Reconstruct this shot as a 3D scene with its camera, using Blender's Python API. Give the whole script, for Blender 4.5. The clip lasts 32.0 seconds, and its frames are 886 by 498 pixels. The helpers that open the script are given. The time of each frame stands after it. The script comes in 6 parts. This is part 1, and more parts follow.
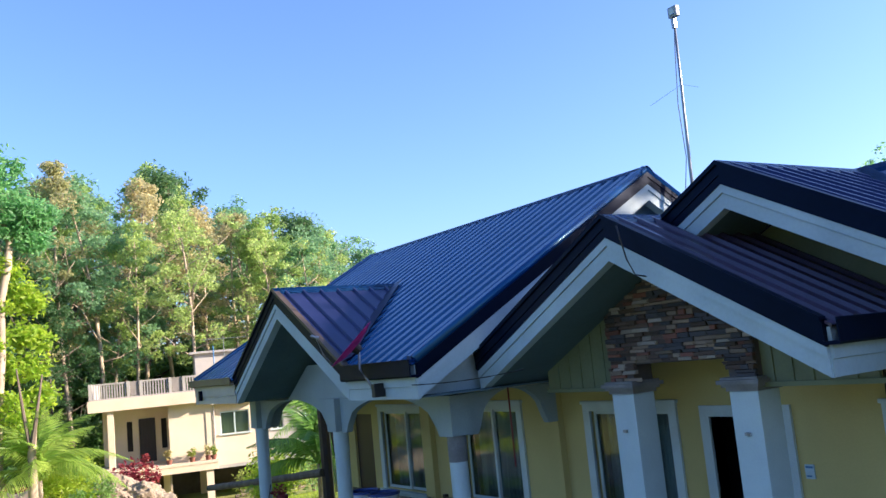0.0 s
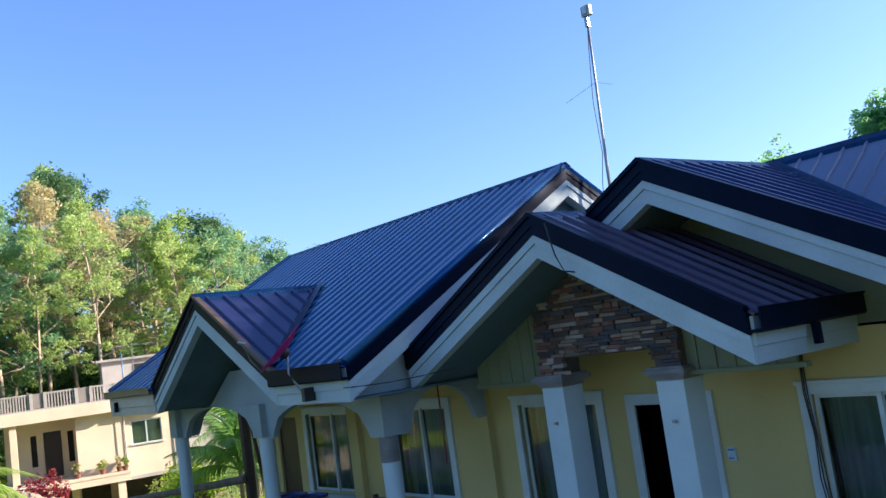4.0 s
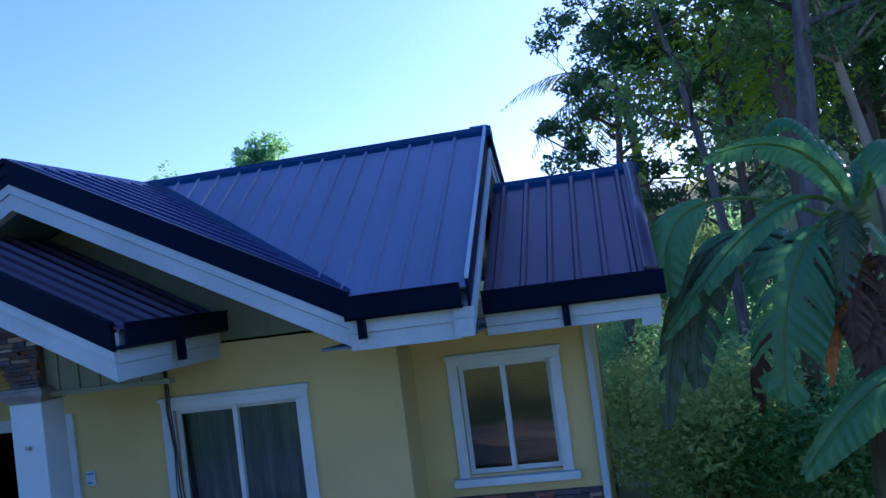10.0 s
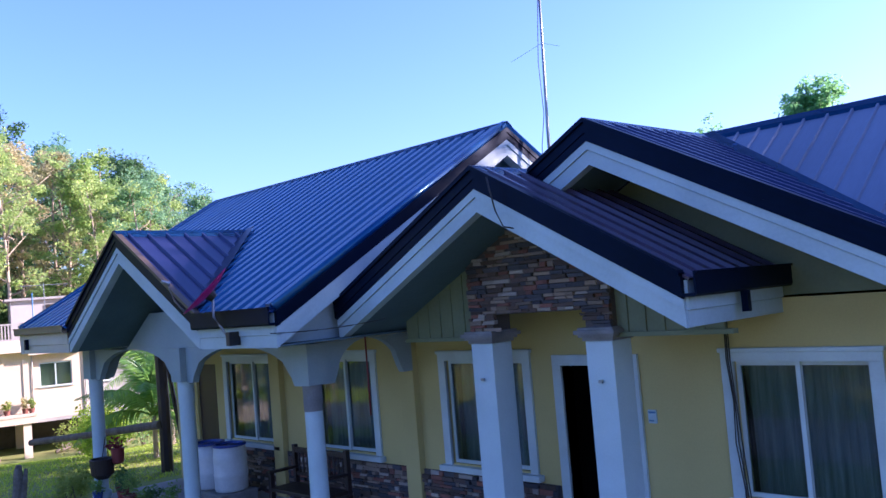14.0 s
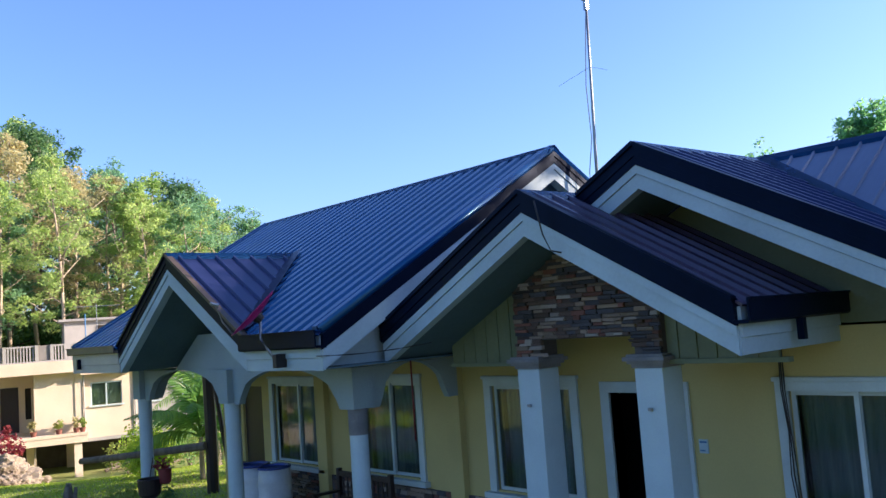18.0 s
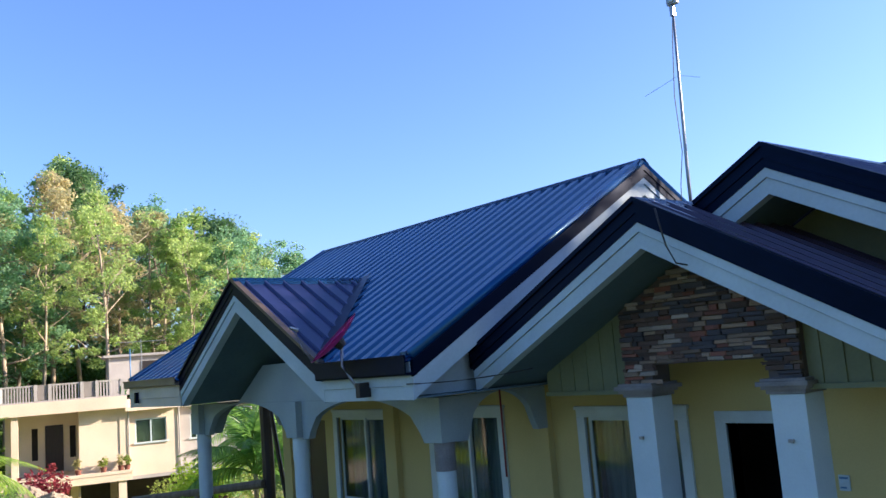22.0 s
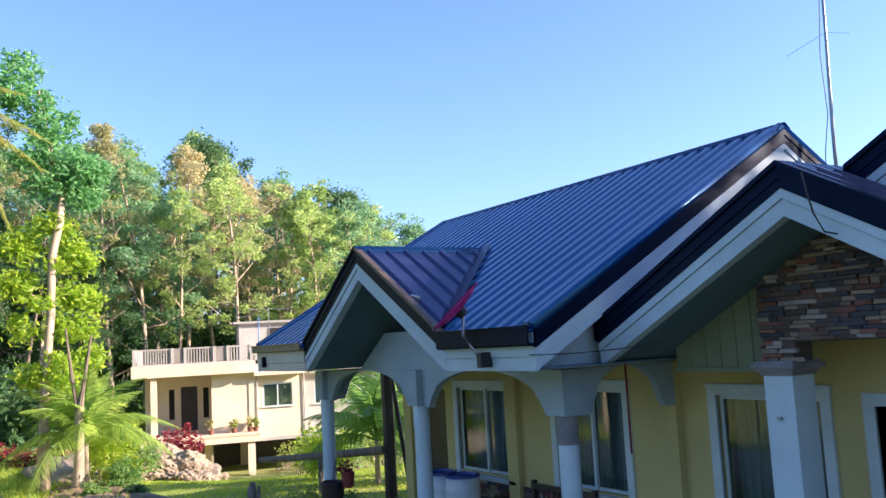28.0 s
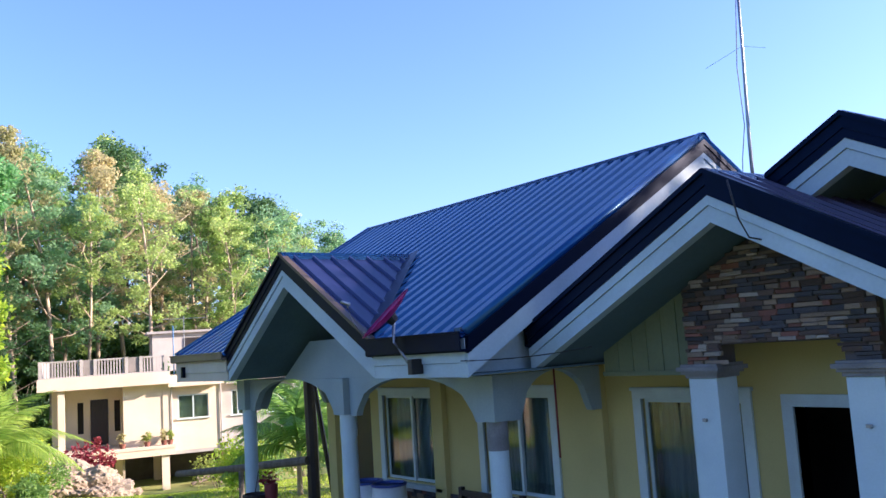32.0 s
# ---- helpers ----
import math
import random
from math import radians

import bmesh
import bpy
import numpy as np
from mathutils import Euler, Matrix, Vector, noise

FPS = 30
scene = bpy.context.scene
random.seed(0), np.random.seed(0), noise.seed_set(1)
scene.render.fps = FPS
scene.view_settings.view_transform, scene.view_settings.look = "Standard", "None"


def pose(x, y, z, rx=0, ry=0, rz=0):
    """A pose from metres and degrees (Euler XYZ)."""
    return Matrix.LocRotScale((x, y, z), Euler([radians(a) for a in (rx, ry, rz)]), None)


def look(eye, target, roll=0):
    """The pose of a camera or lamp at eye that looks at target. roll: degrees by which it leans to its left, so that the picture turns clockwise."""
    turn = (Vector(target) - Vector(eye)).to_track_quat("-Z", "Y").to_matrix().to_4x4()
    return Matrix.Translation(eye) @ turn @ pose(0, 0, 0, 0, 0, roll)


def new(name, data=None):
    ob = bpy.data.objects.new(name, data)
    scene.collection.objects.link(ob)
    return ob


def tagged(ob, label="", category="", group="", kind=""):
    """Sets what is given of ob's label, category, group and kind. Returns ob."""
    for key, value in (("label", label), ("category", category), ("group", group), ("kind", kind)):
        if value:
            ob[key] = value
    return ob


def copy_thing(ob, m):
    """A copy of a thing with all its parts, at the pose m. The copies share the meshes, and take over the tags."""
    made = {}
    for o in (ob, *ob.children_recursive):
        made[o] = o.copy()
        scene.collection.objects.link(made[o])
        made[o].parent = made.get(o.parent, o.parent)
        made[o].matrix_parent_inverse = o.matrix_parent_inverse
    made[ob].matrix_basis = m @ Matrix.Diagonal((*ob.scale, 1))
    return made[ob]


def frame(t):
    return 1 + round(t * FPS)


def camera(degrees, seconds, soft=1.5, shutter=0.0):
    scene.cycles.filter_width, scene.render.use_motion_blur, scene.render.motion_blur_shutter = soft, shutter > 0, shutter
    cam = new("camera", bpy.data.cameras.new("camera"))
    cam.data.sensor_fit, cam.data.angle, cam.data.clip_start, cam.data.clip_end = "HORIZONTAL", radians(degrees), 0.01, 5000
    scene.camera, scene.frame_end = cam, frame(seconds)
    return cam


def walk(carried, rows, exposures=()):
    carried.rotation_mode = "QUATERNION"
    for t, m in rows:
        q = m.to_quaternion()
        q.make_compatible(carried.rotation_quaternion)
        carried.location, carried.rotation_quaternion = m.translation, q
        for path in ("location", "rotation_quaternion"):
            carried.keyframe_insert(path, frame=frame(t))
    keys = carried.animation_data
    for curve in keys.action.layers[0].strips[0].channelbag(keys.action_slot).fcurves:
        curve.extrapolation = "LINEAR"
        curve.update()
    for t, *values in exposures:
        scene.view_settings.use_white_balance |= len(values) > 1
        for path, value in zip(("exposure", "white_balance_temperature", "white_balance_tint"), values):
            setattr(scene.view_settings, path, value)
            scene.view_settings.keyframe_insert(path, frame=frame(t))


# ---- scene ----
cam = camera(54.80, 32.0, soft=1.5)
PATH = [
    (0, (6.905, -6.729, 3.066), (5.254, -5.629, 3.318), -5.56),
    (0.5, (6.88, -6.737, 3.07), (5.241, -5.617, 3.318), -5.96),
    (1, (6.908, -6.811, 3.09), (5.315, -5.627, 3.34), -6.55),
    (1.5, (6.853, -6.858, 3.075), (5.273, -5.655, 3.308), -6.13),
    (2, (6.839, -6.863, 3.079), (5.232, -5.693, 3.296), -5.77),
    (2.5, (6.844, -6.898, 3.072), (5.225, -5.743, 3.289), -5.77),
    (4.5, (6.776, -6.898, 3.153), (5.329, -5.537, 3.385), -8.62),
    (5, (6.754, -6.862, 3.117), (5.468, -5.353, 3.384), -8.16),
    (5.5, (6.791, -6.803, 3.135), (5.734, -5.13, 3.428), -7.81),
    (6, (6.784, -6.785, 3.095), (5.845, -5.046, 3.404), -7.13),
    (6.5, (6.714, -6.845, 3.118), (5.842, -5.065, 3.381), -6.60),
    (7, (6.768, -6.849, 3.101), (5.974, -5.025, 3.311), -6.78),
    (7.5, (6.799, -6.828, 3.078), (6.118, -4.957, 3.265), -7.00),
    (8, (6.83, -6.803, 3.056), (6.242, -4.9, 3.243), -6.94),
    (8.5, (6.854, -6.788, 3.057), (6.348, -4.861, 3.227), -7.18),
    (9, (6.837, -6.779, 3.055), (6.396, -4.832, 3.186), -6.82),
    (9.5, (6.825, -6.776, 3.034), (6.433, -4.817, 3.134), -6.59),
    (10, (6.848, -6.764, 3.049), (6.471, -4.801, 3.136), -7.34),
    (10.5, (6.823, -6.805, 3.053), (6.22, -4.901, 3.162), -7.74),
    (11, (6.758, -6.847, 3.047), (5.752, -5.124, 3.188), -7.38),
    (11.5, (6.632, -6.922, 3.043), (5.311, -5.427, 3.186), -6.30),
    (12, (6.587, -6.932, 3.024), (5.074, -5.629, 3.152), -4.76),
    (12.5, (6.564, -6.922, 3.027), (4.991, -5.693, 3.15), -4.07),
    (13, (6.576, -6.924, 3.043), (5.038, -5.65, 3.156), -4.11),
    (13.5, (6.604, -6.921, 3.049), (5.13, -5.574, 3.156), -4.37),
    (14, (6.621, -6.903, 3.05), (5.192, -5.508, 3.16), -4.70),
    (14.5, (6.636, -6.899, 3.055), (5.233, -5.479, 3.177), -5.08),
    (16.5, (6.608, -6.886, 3.066), (5.145, -5.561, 3.387), -4.24),
    (17, (6.606, -6.906, 3.053), (5.127, -5.579, 3.281), -4.20),
    (17.5, (6.603, -6.912, 3.048), (5.115, -5.589, 3.236), -4.28),
    (18, (6.581, -6.888, 3.047), (5.087, -5.57, 3.222), -4.13),
    (18.5, (6.539, -6.858, 3.052), (5.031, -5.555, 3.219), -3.80),
    (19, (6.474, -6.906, 3.037), (4.968, -5.598, 3.181), -3.87),
    (19.5, (6.341, -6.985, 3.031), (4.857, -5.65, 3.161), -4.68),
    (20, (6.177, -6.992, 3.004), (4.705, -5.644, 3.134), -4.62),
    (20.5, (5.956, -6.942, 2.994), (4.473, -5.607, 3.137), -4.54),
    (21, (5.81, -6.936, 2.98), (4.305, -5.629, 3.147), -4.95),
    (21.5, (5.64, -6.931, 2.976), (4.124, -5.646, 3.207), -5.75),
    (22, (5.559, -6.907, 2.983), (4.028, -5.648, 3.246), -4.54),
    (22.5, (5.537, -6.865, 2.981), (3.912, -5.727, 3.233), -4.36),
    (23, (5.481, -6.861, 2.996), (3.691, -6.0, 3.227), -6.44),
    (23.5, (5.519, -6.908, 3.025), (3.67, -6.189, 3.271), -7.71),
    (24, (5.523, -6.906, 3.019), (3.667, -6.214, 3.296), -7.73),
    (24.5, (5.536, -6.901, 3.015), (3.696, -6.177, 3.314), -7.01),
    (25, (5.53, -6.874, 3.015), (3.718, -6.077, 3.302), -6.64),
    (25.5, (5.517, -6.853, 3.0), (3.73, -5.993, 3.258), -6.24),
    (26, (5.506, -6.865, 2.997), (3.725, -5.983, 3.225), -5.84),
    (26.5, (5.516, -6.863, 2.992), (3.746, -5.959, 3.212), -5.49),
    (28.5, (5.286, -6.813, 2.935), (3.605, -5.751, 3.143), -2.62),
    (29, (5.242, -6.824, 2.924), (3.56, -5.756, 3.103), -2.59),
    (29.5, (5.232, -6.827, 2.93), (3.556, -5.748, 3.09), -2.97),
    (30, (5.213, -6.832, 2.918), (3.55, -5.733, 3.084), -3.54),
    (30.5, (5.216, -6.846, 2.932), (3.573, -5.72, 3.12), -3.98),
    (31, (5.231, -6.872, 2.937), (3.61, -5.719, 3.152), -3.89),
    (31.5, (5.241, -6.884, 2.936), (3.638, -5.71, 3.164), -3.46),
    (32, (5.23, -6.898, 2.943), (3.641, -5.706, 3.171), -3.69),
]
EXPOSURES = [(0.0, 1.66, 5550, 24), (3.5, 1.55, 5500, 23), (5.0, 1.32, 5350, 21), (6.0, 1.00, 5300, 20), (7.5, 1.17, 5150, 30), (9.0, 1.34, 4800, 38), (10.5, 1.6, 4800, 37), (11.0, 1.68, 4900, 36), (12.0, 1.78, 5150, 43), (14.0, 1.82, 5050, 45), (15.5, 1.4, 5400, 25), (17.0, 1.12, 5650, 13), (18.0, 1.52, 5500, 25), (20.0, 1.74, 5420, 30), (23.0, 1.45, 5600, 20), (24.0, 1.54, 5800, 18), (27.0, 1.70, 5700, 22), (29.0, 1.84, 5550, 32), (32.0, 1.80, 5450, 32)]
walk(cam, [(t, look(eye, target, roll)) for t, eye, target, roll in PATH], EXPOSURES)

# ---- world and sun ----
SUN_ELEV, SUN_AZ = 21.0, 37.0        # elevation; azimuth of the sun from +y towards +x
world = bpy.data.worlds.new("sky")
scene.world = world
world.use_nodes = True
wn = world.node_tree
sky = wn.nodes.new("ShaderNodeTexSky")
sky.sky_type = "NISHITA"
sky.sun_disc = False
sky.sun_elevation = radians(SUN_ELEV)
sky.sun_rotation = radians(SUN_AZ)
sky.air_density = 1.0
sky.dust_density = 1.3
sky.ozone_density = 4.0
bg = wn.nodes["Background"]
bg.inputs["Strength"].default_value = 0.095
wn.links.new(sky.outputs[0], bg.inputs[0])
sun = new("sun", bpy.data.lights.new("sun", "SUN"))
sun.data.energy = 5.0
sun.data.angle = radians(0.6)
sun.data.color = (1.0, 0.80, 0.50)
sd = Vector((math.sin(radians(SUN_AZ)) * math.cos(radians(SUN_ELEV)),
             math.cos(radians(SUN_AZ)) * math.cos(radians(SUN_ELEV)), math.sin(radians(SUN_ELEV))))
sun.matrix_world = look(sd * 60, (0, 0, 0))

# ---- materials ----
def mat(name, col, col2=None, rough=0.6, metal=0.0, scale=3.0, fine=40.0, bump=0.15, bscale=None, rnd=0.0, spec=0.5, stretch=(1, 1, 1), space="Object", coat=0.0, tint=None):
    """A surface with two shades mixed by coarse and fine noise, and fine relief."""
    m = bpy.data.materials.new(name)
    m.use_nodes = True
    t = m.node_tree
    N, L = t.nodes.new, t.links.new
    p = t.nodes["Principled BSDF"]
    p.inputs["Roughness"].default_value = rough
    p.inputs["Metallic"].default_value = metal
    p.inputs["Specular IOR Level"].default_value = spec
    p.inputs["Coat Weight"].default_value = coat
    if tint:
        p.inputs["Specular Tint"].default_value = (*tint, 1)
    p.inputs["Coat Roughness"].default_value = 0.16
    tc = N("ShaderNodeTexCoord")
    mp = N("ShaderNodeMapping")
    mp.inputs["Scale"].default_value = stretch
    L(tc.outputs[space], mp.inputs[0])
    n1, n2 = N("ShaderNodeTexNoise"), N("ShaderNodeTexNoise")
    n1.inputs["Scale"].default_value, n1.inputs["Detail"].default_value = scale, 5
    n2.inputs["Scale"].default_value, n2.inputs["Detail"].default_value = fine, 3
    L(mp.outputs[0], n1.inputs["Vector"]), L(mp.outputs[0], n2.inputs["Vector"])
    mixn = N("ShaderNodeMath")
    mixn.operation = "MULTIPLY_ADD"
    mixn.inputs[1].default_value = 0.4
    L(n2.outputs["Fac"], mixn.inputs[0]), L(n1.outputs["Fac"], mixn.inputs[2])
    ramp = N("ShaderNodeMapRange")
    ramp.inputs["From Min"].default_value, ramp.inputs["From Max"].default_value = 0.5, 0.9
    L(mixn.outputs[0], ramp.inputs["Value"])
    mx = N("ShaderNodeMix")
    mx.data_type = "RGBA"
    col2 = col2 or tuple(c * 0.8 for c in col)
    mx.inputs[6].default_value, mx.inputs[7].default_value = (*col, 1), (*col2, 1)
    L(ramp.outputs[0], mx.inputs[0])
    out = mx.outputs[2]
    if rnd:
        oi, hs = N("ShaderNodeObjectInfo"), N("ShaderNodeHueSaturation")
        mr = N("ShaderNodeMapRange")
        mr.inputs["To Min"].default_value, mr.inputs["To Max"].default_value = 1 - rnd, 1 + rnd
        L(oi.outputs["Random"], mr.inputs["Value"]), L(mr.outputs[0], hs.inputs["Value"]), L(out, hs.inputs["Color"])
        out = hs.outputs[0]
    L(out, p.inputs["Base Color"])
    if bump:
        b = N("ShaderNodeBump")
        b.inputs["Strength"].default_value, b.inputs["Distance"].default_value = bump, 0.01
        nb = n2
        if bscale:
            nb = N("ShaderNodeTexNoise")
            nb.inputs["Scale"].default_value = bscale
            L(mp.outputs[0], nb.inputs["Vector"])
        L(nb.outputs["Fac"], b.inputs["Height"]), L(b.outputs[0], p.inputs["Normal"])
    return m


def leaf_mat(name, dark, light, trans=0.55, rough=0.5):
    """Foliage: the shade varies leaf by leaf and tree by tree, and light comes through."""
    m = bpy.data.materials.new(name)
    m.use_nodes = True
    t = m.node_tree
    N, L = t.nodes.new, t.links.new
    p = t.nodes["Principled BSDF"]
    p.inputs["Roughness"].default_value = rough
    g, oi = N("ShaderNodeNewGeometry"), N("ShaderNodeObjectInfo")
    add = N("ShaderNodeMath")
    add.operation = "MULTIPLY_ADD"
    add.inputs[1].default_value = 0.45
    mul = N("ShaderNodeMath")
    mul.operation = "MULTIPLY"
    mul.inputs[1].default_value = 0.6
    L(g.outputs["Random Per Island"], mul.inputs[0])
    L(oi.outputs["Random"], add.inputs[0]), L(mul.outputs[0], add.inputs[2])
    mx = N("ShaderNodeMix")
    mx.data_type = "RGBA"
    mx.inputs[6].default_value, mx.inputs[7].default_value = (*dark, 1), (*light, 1)
    L(add.outputs[0], mx.inputs[0])
    L(mx.outputs[2], p.inputs["Base Color"])
    tr, ms = N("ShaderNodeBsdfTranslucent"), N("ShaderNodeMixShader")
    hs = N("ShaderNodeHueSaturation")
    hs.inputs["Hue"].default_value, hs.inputs["Value"].default_value = 0.485, 1.9
    L(mx.outputs[2], hs.inputs["Color"]), L(hs.outputs[0], tr.inputs["Color"])
    ms.inputs[0].default_value = trans
    L(p.outputs[0], ms.inputs[1]), L(tr.outputs[0], ms.inputs[2])
    L(ms.outputs[0], t.nodes["Material Output"].inputs["Surface"])
    return m


def glass_mat(name, tint):
    m = bpy.data.materials.new(name)
    m.use_nodes = True
    p = m.node_tree.nodes["Principled BSDF"]
    p.inputs["Base Color"].default_value = (*tint, 1)
    p.inputs["Roughness"].default_value = 0.03
    p.inputs["Transmission Weight"].default_value = 1.0
    p.inputs["IOR"].default_value = 1.55
    return m


# One brown steel roof: blue and plum variants carry the sky's sheen by slope.
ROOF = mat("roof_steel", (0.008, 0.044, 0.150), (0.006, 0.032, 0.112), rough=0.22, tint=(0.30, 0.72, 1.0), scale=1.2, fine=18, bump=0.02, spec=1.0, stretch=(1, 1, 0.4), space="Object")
ROOF_PLUM_SHEEN = mat("plum_sheen_roof_steel", (0.020, 0.025, 0.082), (0.014, 0.017, 0.057), rough=0.3, tint=(0.55, 0.65, 1.0), scale=1.2, fine=18, bump=0.02, spec=0.6, stretch=(1, 1, 0.4))
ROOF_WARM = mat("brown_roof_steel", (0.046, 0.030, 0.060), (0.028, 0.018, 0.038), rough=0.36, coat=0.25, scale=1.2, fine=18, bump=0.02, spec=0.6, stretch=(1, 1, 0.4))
# Paler and rougher than the other slopes.
ROOF_PALE = mat("pale_roof_steel", (0.108, 0.143, 0.230), (0.082, 0.108, 0.176), rough=0.42, coat=0.35, scale=0.8, fine=14, bump=0.03, spec=0.5, stretch=(2, 0.5, 0.5))
CAP = mat("flashing_steel", (0.003, 0.006, 0.018), (0.002, 0.004, 0.011), rough=0.42, scale=2, fine=20, bump=0.03, spec=0.12, tint=(0.25, 0.45, 1.0))
WHITE = mat("fascia_paint", (0.38, 0.49, 0.53), (0.30, 0.39, 0.43), rough=0.55, scale=1.5, fine=30, bump=0.06)
TAN = mat("tan_gutter", (0.20, 0.155, 0.10), (0.14, 0.105, 0.07), rough=0.5, scale=2, fine=25, bump=0.05)
# Sunlit edge of the dark verge capping, painted as a brown lip.
LIT_LIP = mat("lit_lip_brown", (0.085, 0.062, 0.042), (0.06, 0.043, 0.03), rough=0.5, scale=2, fine=25, bump=0.05)
CREAM = mat("cream_fascia", (0.55, 0.52, 0.44), (0.44, 0.41, 0.34), rough=0.6, scale=1.5, fine=30, bump=0.06)
WALL = mat("yellow_plaster", (0.52, 0.445, 0.175), (0.44, 0.37, 0.145), rough=0.8, scale=0.9, fine=60, bump=0.12)
# Board colour lowered: the deep shade under the eaves is painted in.
SOFFIT = mat("soffit_board_shaded", (0.085, 0.145, 0.170), (0.062, 0.108, 0.128), rough=0.75, scale=1.2, fine=25, bump=0.08)
COLUMN = mat("column_paint", (0.48, 0.60, 0.64), (0.40, 0.51, 0.55), rough=0.55, scale=2.0, fine=50, bump=0.08)
# Panel paint taken down to grey blue, with the porch's shade in it.
PANEL = mat("arch_panel_shaded_paint", (0.30, 0.385, 0.41), (0.24, 0.31, 0.335), rough=0.65, scale=1.5, fine=40, bump=0.06)
# Siding colour is darkened as well for the porch's deep shade.
SIDING = mat("siding_board", (0.16, 0.19, 0.105), (0.12, 0.145, 0.08), rough=0.7, scale=2, fine=30, bump=0.1)
FRAME = mat("window_frame_paint", (0.50, 0.60, 0.61), (0.42, 0.50, 0.51), rough=0.45, scale=3, fine=50, bump=0.04)
GLASS = glass_mat("window_glass", (0.50, 0.62, 0.60))
CURTAIN = mat("curtain_cloth", (0.30, 0.34, 0.33), (0.10, 0.13, 0.13), rough=0.9, scale=2, fine=30, bump=0.1, stretch=(8, 8, 0.5))
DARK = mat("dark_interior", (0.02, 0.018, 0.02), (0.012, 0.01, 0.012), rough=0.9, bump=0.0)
BROWNWOOD = mat("dark_wood", (0.026, 0.014, 0.013), (0.014, 0.008, 0.008), rough=0.45, scale=4, fine=60, bump=0.2, stretch=(6, 6, 0.6))
CONC = mat("concrete", (0.36, 0.35, 0.33), (0.27, 0.26, 0.25), rough=0.85, scale=1.5, fine=30, bump=0.3)
MORTAR = mat("mortar", (0.10, 0.09, 0.085), (0.07, 0.06, 0.06), rough=0.9, fine=60, bump=0.3)
STONES = [mat("stone_" + n, a, b, rough=0.8, scale=9, fine=50, bump=0.5, rnd=0.35) for n, a, b in (
    ("slate", (0.075, 0.075, 0.085), (0.045, 0.045, 0.055)), ("rust", (0.22, 0.095, 0.07), (0.14, 0.06, 0.045)),
    ("sand", (0.28, 0.215, 0.16), (0.18, 0.14, 0.10)), ("pale", (0.36, 0.32, 0.27), (0.25, 0.22, 0.19)), ("umber", (0.11, 0.075, 0.06), (0.07, 0.05, 0.04)))]
GREYSTONE = mat("capital_stone", (0.22, 0.22, 0.22), (0.14, 0.14, 0.145), rough=0.7, scale=5, fine=50, bump=0.3)
BARK = mat("bark", (0.20, 0.16, 0.12), (0.10, 0.08, 0.06), rough=0.9, scale=3, fine=25, bump=0.8, stretch=(3, 3, 0.6))
GREYBARK = mat("grey_bark", (0.17, 0.155, 0.14), (0.06, 0.055, 0.05), rough=0.9, scale=3, fine=25, bump=0.8, stretch=(3, 3, 0.6))
PALEBARK = mat("pale_bark", (0.42, 0.345, 0.255), (0.25, 0.20, 0.14), rough=0.85, scale=2, fine=20, bump=0.6, stretch=(2, 2, 0.7))
LEAF_SUN = leaf_mat("leaf_bright", (0.13, 0.25, 0.025), (0.30, 0.38, 0.04), 0.6)
LEAF_GOLD = leaf_mat("leaf_gold", (0.16, 0.30, 0.018), (0.34, 0.42, 0.032), 0.6)
LEAF_MID = leaf_mat("leaf_mid", (0.085, 0.19, 0.05), (0.18, 0.29, 0.08), 0.6)
LEAF_DRY = leaf_mat("leaf_dry", (0.12, 0.21, 0.045), (0.25, 0.30, 0.07), 0.6)
LEAF_DEEP = leaf_mat("leaf_deep", (0.036, 0.10, 0.038), (0.085, 0.175, 0.06), 0.5)
# Wood leaves lightened and blued: distance haze is mixed into the colour.
WOOD_FRESH = leaf_mat("wood_leaf_fresh_hazed", (0.14, 0.26, 0.07), (0.31, 0.40, 0.13), 0.6)
WOOD_OCHRE = leaf_mat("wood_leaf_ochre_hazed", (0.22, 0.25, 0.11), (0.42, 0.38, 0.20), 0.6)
WOOD_BLUE = leaf_mat("wood_leaf_blue_green_hazed", (0.09, 0.21, 0.10), (0.19, 0.33, 0.17), 0.55)
TEAL = leaf_mat("leaf_teal", (0.085, 0.24, 0.09), (0.19, 0.38, 0.15), 0.6)
LEAF_RED = leaf_mat("leaf_red", (0.09, 0.010, 0.02), (0.24, 0.035, 0.035), 0.3)
BANANA = leaf_mat("banana_leaf", (0.030, 0.125, 0.060), (0.085, 0.235, 0.085), 0.4, 0.4)
FROND = leaf_mat("areca_leaf", (0.06, 0.17, 0.03), (0.19, 0.34, 0.06), 0.5, 0.4)
YOUNG = leaf_mat("young_palm_leaf", (0.13, 0.26, 0.035), (0.30, 0.41, 0.075), 0.55, 0.4)
PALM = leaf_mat("palm_leaf", (0.12, 0.18, 0.03), (0.33, 0.30, 0.07), 0.45, 0.4)
METAL = mat("galvanised", (0.30, 0.32, 0.34), (0.20, 0.22, 0.24), rough=0.4, metal=0.7, bump=0.03)
BLACK = mat("black_rubber", (0.012, 0.012, 0.013), rough=0.5, bump=0.02)


# ---- building blocks ----
def part(name, bm, material, parent=None, label="", smooth=False):
    """Links a bmesh as one mesh object under a thing or part."""
    me = bpy.data.meshes.new(name)
    bm.to_mesh(me)
    bm.free()
    me.materials.append(material)
    if smooth:
        me.polygons.foreach_set("use_smooth", [True] * len(me.polygons))
    ob = new(name, me)
    if parent:
        ob.parent = parent
    if label:
        ob["label"] = label
    return ob


